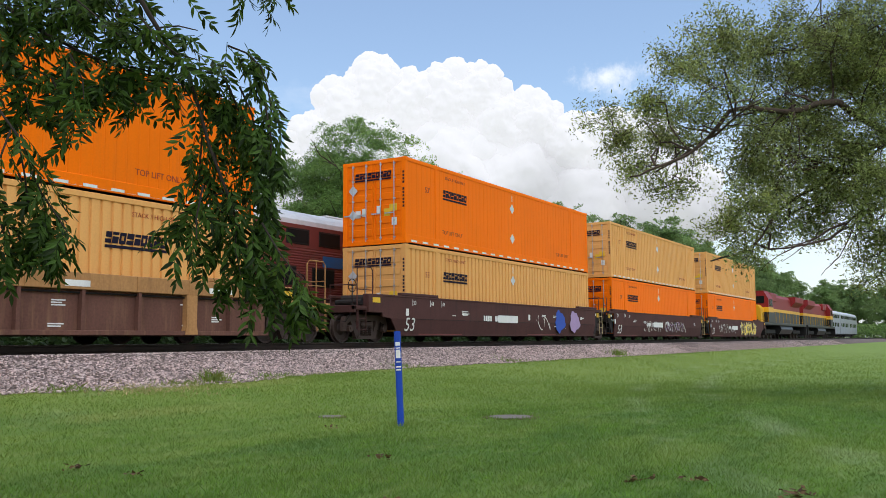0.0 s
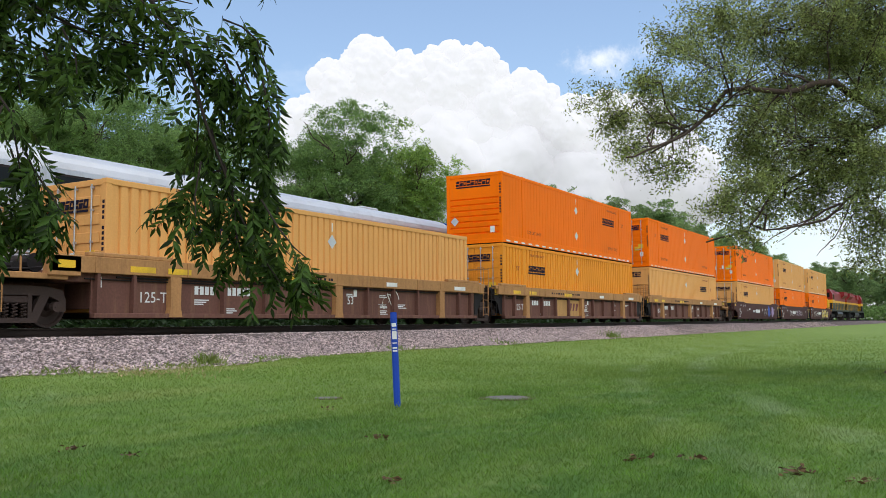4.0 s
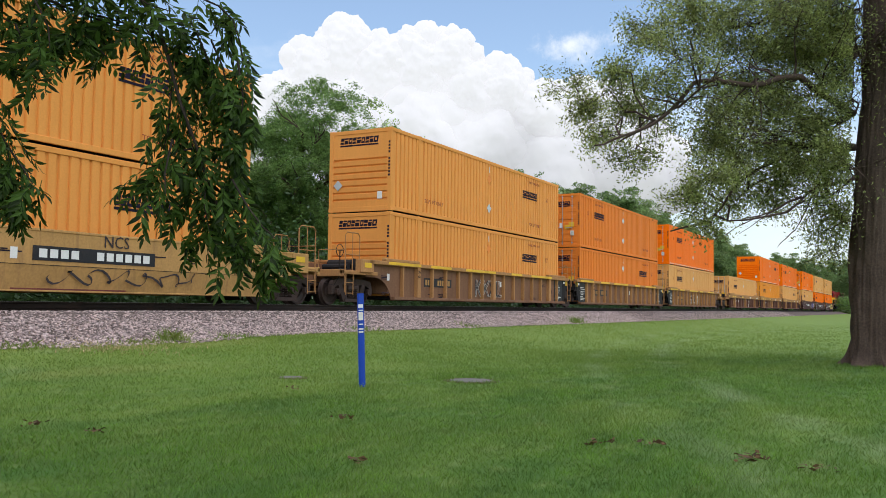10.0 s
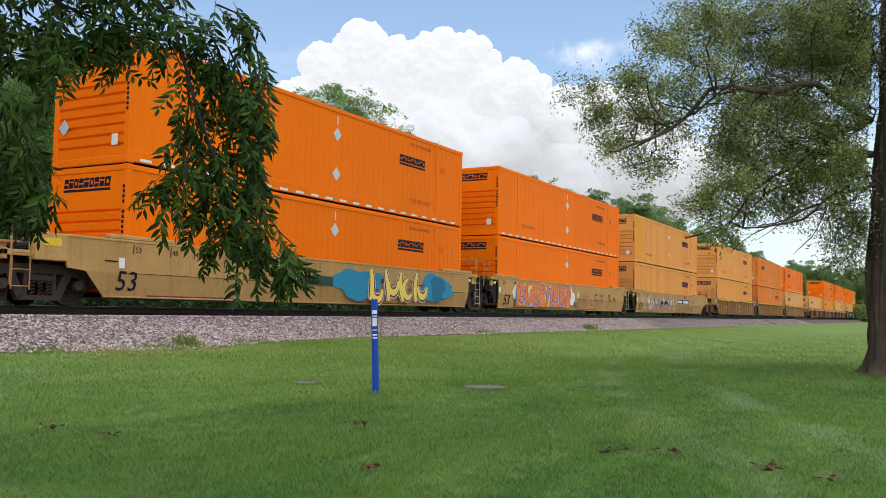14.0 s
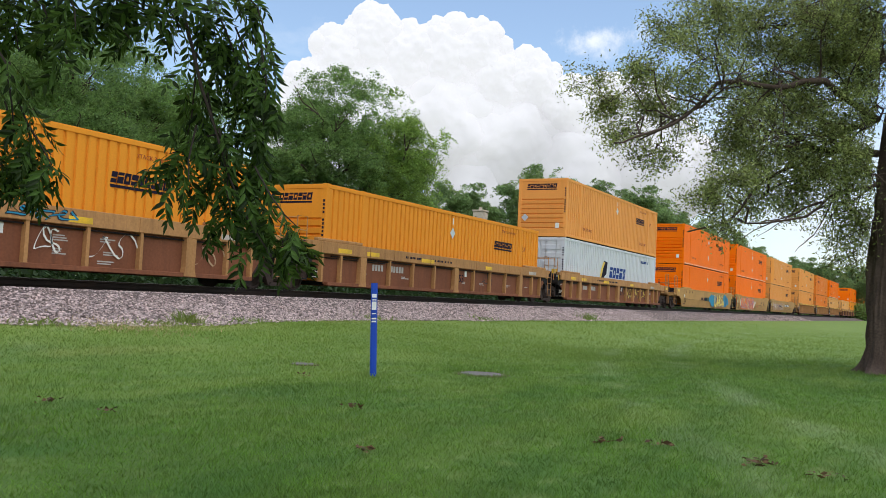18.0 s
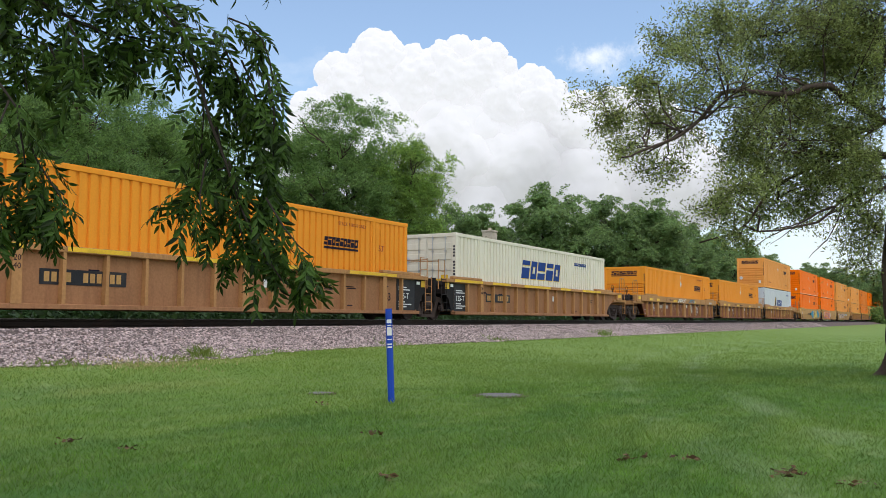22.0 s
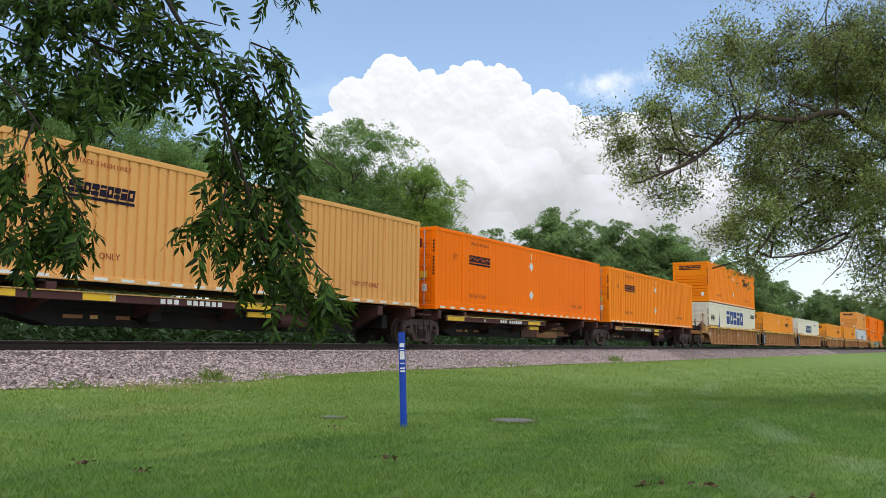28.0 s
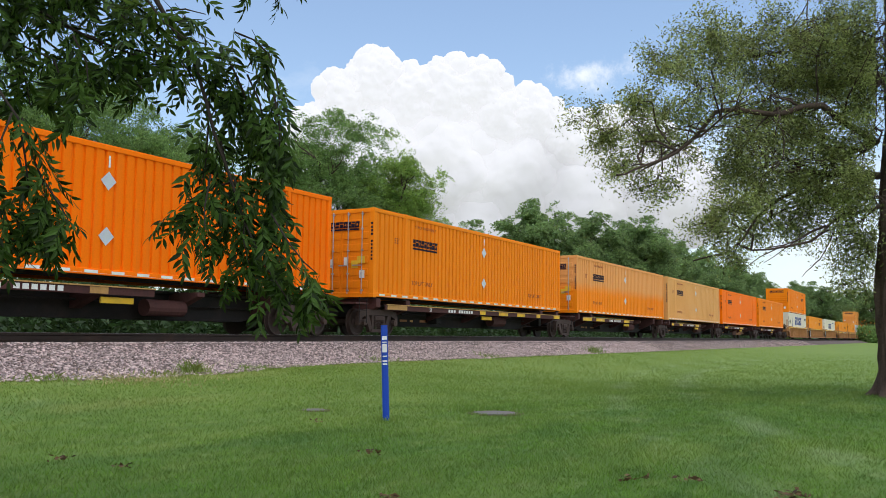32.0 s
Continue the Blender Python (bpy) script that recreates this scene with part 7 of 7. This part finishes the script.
def near_branch():
    """A tree beside the lawn's edge whose limb hangs across the view, in sprays that stir. Its own axes: x along the limb's reach, y away from the lawn's middle."""
    rng = random.Random(5)
    base = pose(0, 0, 0, 0, 0, -59.17) @ Matrix.Translation((-4.4, 5.7, 0))
    t = thing("overhanging_tree", "slim tree with dark green feathery compound leaves overhanging the view", "tree", base)
    o = Vector((-4.4, 5.7, 0.0))
    here = lambda pts: [Vector(p) - o for p in pts]
    part("trunk", Geo().tube([(0, 0, -0.1), (0.03, 0.02, 1.2), (0.1, -0.05, 2.6), (0.2, -0.1, 3.8), (0.25, -0.1, 5.4), (0.5, -0.2, 6.6)], 0.17, 12, 0.05), M["bark"], t, smooth=True)
    main = [(-4.2, 5.6, 4.3), (-3.1, 5.4, 4.45), (-2.4, 5.2, 4.2), (-2.08, 5.17, 3.82), (-1.83, 5.22, 3.42), (-1.69, 5.22, 3.17), (-1.6, 5.27, 3.02), (-1.46, 5.27, 2.82), (-1.38, 5.27, 2.58), (-1.31, 5.27, 2.34), (-1.21, 5.27, 2.09), (-1.12, 5.27, 1.83), (-1.01, 5.27, 1.6), (-0.85, 5.22, 1.38)]
    part("limb", Geo().tube(here(main), 0.022, 8, 0.004), M["twig"], t, "thin dark limb", smooth=True)
    part("limb", Geo().tube(here([(-4.25, 5.6, 3.9), (-3.69, 5.47, 4.05), (-2.9, 5.37, 3.47), (-2.46, 5.37, 3.14), (-2.11, 5.32, 2.95), (-1.81, 5.27, 2.83), (-1.57, 5.27, 2.77)]), 0.017, 8, 0.004), M["twig"], t, "thin dark limb", smooth=True)
    part("limb", Geo().tube(here([(-4.3, 5.6, 3.3), (-3.5, 5.2, 3.2), (-2.86, 4.97, 2.89), (-2.46, 4.87, 2.56), (-2.29, 4.87, 2.33), (-2.24, 4.87, 2.1), (-2.21, 4.87, 1.91)]), 0.013, 8, 0.004), M["twig"], t, "thin dark limb", smooth=True)
    meshes = [compound_leaf(random.Random(40 + k), 5 + k % 3, 0.21 + 0.026 * (k % 4)).mesh("leaf", M["leaf_near"]) for k in range(10)]
    # twigs: (reach, height) along the limb, depth by group
    plan = {
        "hanging": (5.27, [[(-1.22, 2.99), (-1.11, 2.95), (-1.02, 2.87), (-0.97, 2.73), (-0.94, 2.57)], [(-1.27, 2.85), (-1.18, 2.66), (-1.10, 2.44), (-1.05, 2.20), (-1.01, 1.96), (-0.96, 1.75), (-0.85, 1.58), (-0.75, 1.50)], [(-1.37, 2.57), (-1.38, 2.39), (-1.40, 2.20), (-1.42, 2.07)], [(-1.30, 2.33), (-1.25, 2.10), (-1.26, 1.88), (-1.28, 1.72), (-1.24, 1.59)], [(-1.11, 1.86), (-1.06, 1.65), (-0.99, 1.48), (-0.92, 1.38)], [(-1.21, 2.08), (-1.39, 2.05), (-1.48, 1.98), (-1.54, 1.96)], [(-0.96, 1.87), (-0.85, 1.70), (-0.75, 1.58), (-0.68, 1.52)], [(-0.97, 2.60), (-0.93, 2.39), (-0.93, 2.17), (-0.94, 1.94)], [(-1.37, 2.82), (-1.28, 2.74), (-1.21, 2.60), (-1.20, 2.36), (-1.18, 2.12)], [(-1.14, 2.73), (-1.07, 2.58), (-1.02, 2.37), (-1.00, 2.17)], [(-1.06, 1.79), (-1.01, 1.62), (-0.85, 1.45), (-0.78, 1.41)], [(-1.32, 2.10), (-1.34, 1.89), (-1.32, 1.76)], [(-1.20, 2.10), (-1.13, 1.89), (-1.13, 1.72), (-1.09, 1.55)]]),
        "upper": (5.30, [[(-2.93, 3.69), (-2.64, 3.58), (-2.39, 3.50), (-2.18, 3.43)], [(-2.85, 3.50), (-2.57, 3.45), (-2.35, 3.39), (-2.11, 3.39)], [(-2.51, 3.76), (-2.26, 3.65), (-2.04, 3.53), (-1.88, 3.46)], [(-2.92, 3.39), (-2.70, 3.25), (-2.45, 3.21)], [(-2.42, 3.35), (-2.28, 3.17), (-2.10, 3.06)], [(-2.90, 3.14), (-2.65, 3.03), (-2.44, 2.94)], [(-2.15, 3.50), (-2.02, 3.32), (-1.93, 3.19)], [(-2.77, 3.25), (-2.48, 3.10), (-2.23, 2.99), (-2.02, 2.92)], [(-2.76, 3.00), (-2.51, 2.89), (-2.30, 2.80), (-2.12, 2.71)], [(-2.28, 3.39), (-2.07, 3.21), (-1.89, 3.06), (-1.74, 2.92)], [(-2.09, 2.96), (-1.91, 2.79), (-1.77, 2.70)], [(-1.81, 2.86), (-1.64, 2.81), (-1.53, 2.76), (-1.47, 2.73)], [(-2.75, 2.78), (-2.54, 2.71), (-2.40, 2.69)], [(-2.57, 3.43), (-2.35, 3.28), (-2.17, 3.21), (-2.00, 3.17)], [(-2.78, 3.47), (-2.56, 3.32), (-2.42, 3.21)], [(-1.75, 3.17), (-1.61, 2.99), (-1.47, 2.88), (-1.34, 2.84)], [(-1.63, 3.10), (-1.51, 3.10), (-1.38, 3.06)], [(-2.30, 2.80), (-2.23, 2.65), (-2.19, 2.51)], [(-1.91, 2.79), (-1.79, 2.65), (-1.74, 2.60)], [(-1.85, 3.46), (-1.93, 3.24), (-1.88, 3.10)], [(-2.16, 2.92), (-2.05, 2.74), (-2.01, 2.60)], [(-2.58, 2.89), (-2.47, 2.71), (-2.42, 2.51)], [(-1.57, 2.84), (-1.50, 2.74), (-1.46, 2.65)], [(-2.41, 2.96), (-2.23, 2.81), (-2.16, 2.74)], [(-1.99, 2.95), (-1.85, 2.88), (-1.71, 2.81)]]),
        "left": (4.87, [[(-2.28, 2.34), (-2.22, 2.13), (-2.16, 2.00), (-2.09, 1.90), (-2.02, 1.84)], [(-2.31, 2.13), (-2.26, 1.94), (-2.22, 1.80), (-2.19, 1.70)], [(-2.44, 2.16), (-2.40, 1.97), (-2.35, 1.78), (-2.31, 1.67)], [(-2.17, 2.02), (-2.13, 1.84), (-2.12, 1.73)], [(-2.29, 2.34), (-2.31, 2.18), (-2.34, 2.05)], [(-2.14, 1.99), (-2.05, 1.86), (-2.00, 1.78)]]),
        "top": (5.40, [[(-1.26, 3.57), (-1.17, 3.46), (-1.08, 3.34)], [(-1.08, 3.59), (-0.98, 3.44), (-0.92, 3.36)], [(-1.62, 3.54), (-1.56, 3.43)], [(-1.01, 3.61), (-0.90, 3.46)]]),
    }
    count = {"hanging": 235, "upper": 310, "left": 78, "top": 16}
    for name, (deep, twigs) in plan.items():
        a0 = Vector((twigs[0][0][0], deep, twigs[0][0][1]))
        g, lines = Geo(), []
        for tw in twigs:
            off = rng.uniform(-0.22, 0.22)
            line = [Vector((x, deep + off * min(1.0, 0.4 + 0.3 * k), z)) - a0 for k, (x, z) in enumerate(tw)]
            lines.append(line)
            g.tube(line, 0.007, 5, 0.003)
        sp = part("spray", g, M["twig"], t, at=a0 - o)
        SPRAYS.append((sp, name, a0 - o))
        weight = [sum((q - p).length for p, q in zip(l, l[1:])) for l in lines]
        for k in range(count[name]):
            line = rng.choices(lines, weight)[0]
            u = rng.random() * (len(line) - 1)
            i = min(int(u), len(line) - 2)
            p = line[i].lerp(line[i + 1], u - i)
            way = (line[i + 1] - line[i]).normalized()
            wild = 1.1 if name == "upper" else 0.6
            hang = (Vector((rng.gauss(0, wild), rng.gauss(0, wild), -1)) + way * 0.4).normalized()
            p += Vector((rng.gauss(0, 0.03), rng.gauss(0, 0.05), rng.gauss(0, 0.03)))
            q = (-hang).to_track_quat("Z", "Y").to_matrix().to_4x4()
            ob = new("leaf", rng.choice(meshes))
            ob.parent = sp
            ob.matrix_basis = Matrix.Translation(p) @ q @ pose(0, 0, 0, 0, 0, rng.uniform(0, 360))
    return t


near_branch()

# ---------------------------------------------------------------- things on the lawn
def marker_post():
    t = thing("marker_post", "slim blue plastic utility marker post in the lawn", "marker post", pose(10.285, 6.70, 0.0, 0, -2.2, -55))
    g = Geo()
    w, d = 0.045, 0.018
    g.plate([(-w, -d), (-w * 0.4, -d * 1.6), (w * 0.4, -d * 1.6), (w, -d), (w, d), (-w, d)], -0.1, 1.30, "z")
    part("post", g, M["post"], t)
    for z, h in ((1.10, 0.05), (0.93, 0.10), (0.80, 0.02), (0.76, 0.02)):
        part("label", Geo().box(-0.032, 0.032, -d * 1.6 - 0.004, -d * 1.6 - 0.001, z, z + h), M["white"], t, "white printed warning label")
    for z in (1.0, 1.03, 1.06, 0.87):
        part("print_line", Geo().box(-0.03, 0.03, -d * 1.6 - 0.004, -d * 1.6 - 0.001, z, z + 0.014), M["spray_pale"], t)
    return t


marker_post()


def cover(x, y, rx, ry, label):
    t = thing("utility_cover", label, "ground cover", (x, y, ground_z(x, y)))
    o = [(rx * math.cos(2 * math.pi * k / 28), ry * math.sin(2 * math.pi * k / 28)) for k in range(28)]
    part("rim", Geo().plate([(u * 1.2, w * 1.2) for u, w in o], -0.05, 0.008, "z"), M["soil"], t)
    part("lid", Geo().plate([(u * 0.9, w * 0.9) for u, w in o], -0.04, 0.014, "z"), M["concrete"], t, "weathered grey lid")
    return t


cover(10.69, 8.23, 0.2, 0.2, "small round grey utility cover sunk in grass")
cover(12.2, 5.98, 0.36, 0.36, "round grey concrete manhole cover in grass")
LITTER = [(5.35, 6.98, 0.11), (5.32, 6.13, 0.10), (7.37, 4.96, 0.1), (7.14, 1.07, 0.16), (7.2, 2.36, 0.11), (7.43, 1.93, 0.13), (6.9, 0.6, 0.13), (5.5, 3.6, 0.08), (9.5, 7.3, 0.09)]
for k, (x, y, size) in enumerate(LITTER):
    nr = np.random.default_rng(k)
    n = int(150 * size)
    c = nr.normal(size=(n, 3)) * np.array([size * 0.5, size * 0.6, 0.01]) + np.array([x, y, ground_z(x, y) + 0.035])
    V, F = leaf_quads(nr, c, 0.03, 0.75, 0.5)
    tagged(new("dead_leaves", soup("dead_leaves", V, F, M["dead"])), "small clump of dead brown leaves on the grass", "leaf litter", kind="stuff")


def grass():
    """Blades, denser and shorter-spaced near the camera."""
    nr = np.random.default_rng(12)
    n = 640000
    d = 1.2 + 25 * nr.random(n) ** 1.4
    a = np.radians(nr.normal(28, 34, n))
    keep = nr.random(n) < np.clip((26.2 - d) / 6, 0, 1) * np.clip((d - 1.2) / 2.2, 0, 1)
    d, a = d[keep], a[keep]
    # thinner and wider-spaced towards the far lawn
    n2 = 170000
    d2 = 17 + 62 * nr.random(n2) ** 1.5
    a2 = np.radians(nr.normal(13, 13, n2))
    keep = nr.random(n2) < np.clip((d2 - 16) / 8, 0, 1) * np.clip((80 - d2) / 45, 0, 1)
    d, a = np.concatenate([d, d2[keep]]), np.concatenate([a, a2[keep]])
    x, y = d * np.cos(a), d * np.sin(a)
    ok = np.array([yy < edge_y(float(xx)) + 0.1 for xx, yy in zip(x, y)])
    ok &= (np.hypot(x - 10.69, y - 8.23) > 0.2) & (np.hypot(x - 12.2, y - 5.98) > 0.34)
    x, y, d = x[ok], y[ok], d[ok]
    n = len(x)
    z = np.array([ground_z(float(p), float(q)) for p, q in zip(x, y)])
    h = (0.02 + 0.026 * nr.random(n)) * (1 + 0.25 * np.sin(x * 1.3) * np.sin(y * 1.7))
    for px, py, pr, k in ((10.285, 6.7, 0.35, 2.6), (10.69, 8.23, 0.32, 1.6), (12.2, 5.98, 0.5, 1.6), (20.5, 0.85, 0.8, 2.0)):
        h *= 1 + (k - 1) * np.exp(-((x - px) ** 2 + (y - py) ** 2) / pr ** 2)
    w = 0.0022 + 0.0008 * d / 3
    t = nr.uniform(0, 2 * np.pi, n)
    lean = nr.normal(size=(n, 2)) * 0.028
    b = np.stack([x, y, z - 0.004], 1)
    s = np.stack([np.cos(t) * w, np.sin(t) * w, 0 * w], 1)
    tip = np.stack([x + lean[:, 0], y + lean[:, 1], z + h], 1)
    V = np.stack([b - s, b + s, tip], 1).reshape(-1, 3)
    # taller tufts round the post, the covers and the tree's foot
    tagged(new("grass", soup("grass", V, np.arange(3 * n).reshape(-1, 3), M["blade"])), "short green mown lawn grass", "grass", kind="stuff")


grass()


# ---------------------------------------------------------------- cloud
def cumulus():
    """A heap cloud far off, of billows upon billows, each great billow a part."""
    rng = random.Random(2)
    t = thing("cloud", "towering white cumulus cloud drifting in the sky", "cloud", kind="backdrop")
    look_white = mat("cloud_white", (0.17, 0.17, 0.173), 1.0, vary=0.03, scale=0.02, fine=0.02, spec=0.0)
    n, l = look_white.node_tree.nodes, look_white.node_tree.links
    b = n["Principled BSDF"]
    # cloud shading is put into its glow: dimmer towards the base, soft grey patches
    b.inputs["Emission Color"].default_value = (0.94, 0.95, 1.0, 1)
    tc2, sp, soft, high, both = n.new("ShaderNodeTexCoord"), n.new("ShaderNodeSeparateXYZ"), n.new("ShaderNodeTexNoise"), n.new("ShaderNodeMath"), n.new("ShaderNodeMapRange")
    soft.inputs["Scale"].default_value, soft.inputs["Detail"].default_value = 0.0045, 3
    high.operation = "MULTIPLY_ADD"
    high.inputs[1].default_value = 620.0
    both.interpolation_type = "SMOOTHSTEP"
    both.inputs["From Min"].default_value, both.inputs["From Max"].default_value = 560.0, 970.0
    both.inputs["To Min"].default_value, both.inputs["To Max"].default_value = 0.35, 0.56
    l.new(tc2.outputs["Object"], sp.inputs[0]); l.new(tc2.outputs["Object"], soft.inputs["Vector"])
    l.new(soft.outputs["Fac"], high.inputs[0]); l.new(sp.outputs["Z"], high.inputs[2])
    l.new(high.outputs[0], both.inputs["Value"]); l.new(both.outputs["Result"], b.inputs["Emission Strength"])
    spheres = []
    for sub in (3, 5):
        bm = bmesh.new()
        bmesh.ops.create_icosphere(bm, subdivisions=sub, radius=1)
        spheres.append((np.array([tuple(v.co) for v in bm.verts]), np.array([[v.index for v in f.verts] for f in bm.faces])))
        bm.free()
    # azimuth, elevation, radius in degrees
    lumps = [(38.9, 13.0, 2.0), (37.2, 15.0, 2.2), (35.2, 16.1, 2.3), (33.0, 15.2, 2.4), (30.4, 15.5, 2.5), (28.4, 15.8, 2.2), (27.0, 13.9, 2.3), (24.8, 14.0, 2.2), (22.4, 12.4, 2.1),
             (20.4, 12.6, 2.2), (18.0, 12.0, 2.4), (35.0, 11.6, 3.4), (30.5, 10.8, 3.6), (26.0, 9.8, 3.4), (21.5, 8.6, 3.4), (16.0, 8.4, 3.4), (40.2, 9.4, 2.6), (28.0, 6.4, 3.4), (36.0, 7.6, 3.2)]
    R = 2600.0
    for i, (az, el, r) in enumerate(lumps):
        calm = min(1.0, max(0.3, (el - 5.0) / 9.0))
        for q in range(16):
            base, tri = spheres[1 if q == 0 else 0]
            if q == 0:
                a, e, s, dd = az, el, r * 0.88, 0
            else:
                th = rng.uniform(0, 6.283)
                a, e, s, dd = az + r * 0.74 * math.cos(th), el + r * 0.68 * math.sin(th), r * rng.uniform(0.2, 0.38), -r * rng.uniform(0.0, 0.3)
            dist = R + dd * R * 0.017
            c = Vector((math.cos(radians(e)) * math.cos(radians(a)), math.cos(radians(e)) * math.sin(radians(a)), math.sin(radians(e)))) * dist
            o = Vector((a * 0.7, e * 0.7, q * 3.0))
            h = [1 + 0.26 * noise.noise(w * 1.6 + o) + calm * (0.11 * noise.noise(w * 3.6 + o) + 0.085 * noise.noise(w * 8 + o) + 0.045 * noise.noise(w * 17 + o) + 0.02 * noise.noise(w * 36 + o)) for w in map(Vector, base)]
            part("billow", soup("billow", base * np.array(h)[:, None] * dist * radians(s) + np.array(c), tri, look_white, True), None, t)
    return t


CLOUD = cumulus()


# ---------------------------------------------------------------- beyond the railway
def chimney():
    t = thing("chimney", "pale weathered brick chimney standing beyond the trees", "chimney", (87.0, 44.0, 0.4))
    part("stack", Geo().box(-0.62, 0.62, -0.62, 0.62, 0, 10.3, 0.05), M["buff"], t)
    part("cap", Geo().box(-0.7, 0.7, -0.7, 0.7, 10.3, 10.5, 0.04), M["buff"], t)
    part("flue", Geo().tube([(0, 0, 10.45), (0, 0, 10.8)], 0.2, 12), M["buff"], t)


chimney()


def weeds(name, label, x, y, spread, n, high, material, seed):
    """A tuft of thin bent blades."""
    nr = np.random.default_rng(seed)
    a = nr.normal(size=(n, 2)) * spread
    z = np.array([max(ground_z(x + float(p), y + float(q)), bed_z(x + float(p), y + float(q)) if y + q > edge_y(x + float(p)) else -9) for p, q in a])
    h = high * (0.4 + 0.6 * nr.random(n))
    t = nr.uniform(0, 6.283, n)
    b = np.stack([x + a[:, 0], y + a[:, 1], z - 0.01], 1)
    s = np.stack([np.cos(t) * 0.008, np.sin(t) * 0.008, 0 * t], 1)
    out = nr.normal(size=(n, 2)) * 0.5 * h[:, None]
    m = b + np.stack([out[:, 0] * 0.35, out[:, 1] * 0.35, h * 0.65], 1)
    e = b + np.stack([out[:, 0], out[:, 1], h], 1)
    V = np.stack([b - s, b + s, m + s * 0.8, e, m - s * 0.8], 1).reshape(-1, 3)
    tagged(new(name, soup(name, V, np.arange(5 * n).reshape(-1, 5), material)), label, "weeds", kind="stuff")


for k, (x, y, sp, n, h) in enumerate([(12.6, 12.55, 0.16, 130, 0.28), (11.6, 12.3, 0.3, 120, 0.13), (9.2, 12.35, 0.3, 110, 0.14), (38.0, 13.5, 0.22, 130, 0.4), (14.5, 12.7, 0.3, 90, 0.14), (20.5, 13.35, 0.25, 90, 0.18), (27.0, 13.3, 0.25, 80, 0.2), (7.4, 12.7, 0.3, 80, 0.16)]):
    weeds("weed_tuft", "tuft of green weeds at the edge of the ballast", x, y, sp, n, h, M["blade"], 60 + k)
weeds("dry_grass", "patch of dry straw-coloured grass beside the ballast", 10.6, 12.05, 0.55, 700, 0.07, M["straw"], 71)

# ---------------------------------------------------------------- what moves
def motions():
    for ob in RIDERS:
        m = ob.matrix_basis.copy()
        walk(ob, [(0.0, m), (32.0, Matrix.Translation((SPEED * 32, 0, 0)) @ m)])
    for ob in COACHES:
        m = ob.matrix_basis.copy()
        walk(ob, [(0.0, m), (32.0, Matrix.Translation((-COACH_SPEED * 32, 0, 0)) @ m)])
    # wheels turn with their train; alike wheelsets share their keys
    shared = {}
    todo = [(w, dx, SPEED) for w, dx in WHEELSETS] + [(w, dx, SPEED if turn == 0 else -SPEED) for w, dx, turn in LOCO_WHEELS] + [(w, dx, -COACH_SPEED) for w, dx in COACH_WHEELS]
    for w, dx, v in todo:
        if (dx, v) not in shared:
            step = math.degrees(v / WR / FPS)
            walk(w, [(k / FPS, pose(dx, 0, WR, 0, (step * k) % 360.0, 0)) for k in range(frame(32.0))])
            shared[dx, v] = w.animation_data
        else:
            w.rotation_mode = "QUATERNION"
            w.animation_data_create()
            w.animation_data.action = shared[dx, v].action
            w.animation_data.action_slot = shared[dx, v].action_slot
    # the near sprays stir in the breeze
    for sp, name, at in SPRAYS:
        k = {"hanging": 0.8, "upper": 0.3, "left": 0.8, "top": 0.6}[name]
        ph = {"hanging": 0.0, "upper": 1.0, "left": 2.2, "top": 3.0}[name]
        walk(sp, [(0.5 * i, Matrix.Translation(at) @ pose(0, 0, 0, k * math.sin(0.9 * i + ph), k * 0.7 * math.sin(0.63 * i + 1.3 + ph), 0)) for i in range(65)])
    turn = radians(-0.048 * 32)
    walk(CLOUD, [(0.0, Matrix.Identity(4)), (32.0, Matrix.Rotation(turn, 4, "Z"))])


motions()
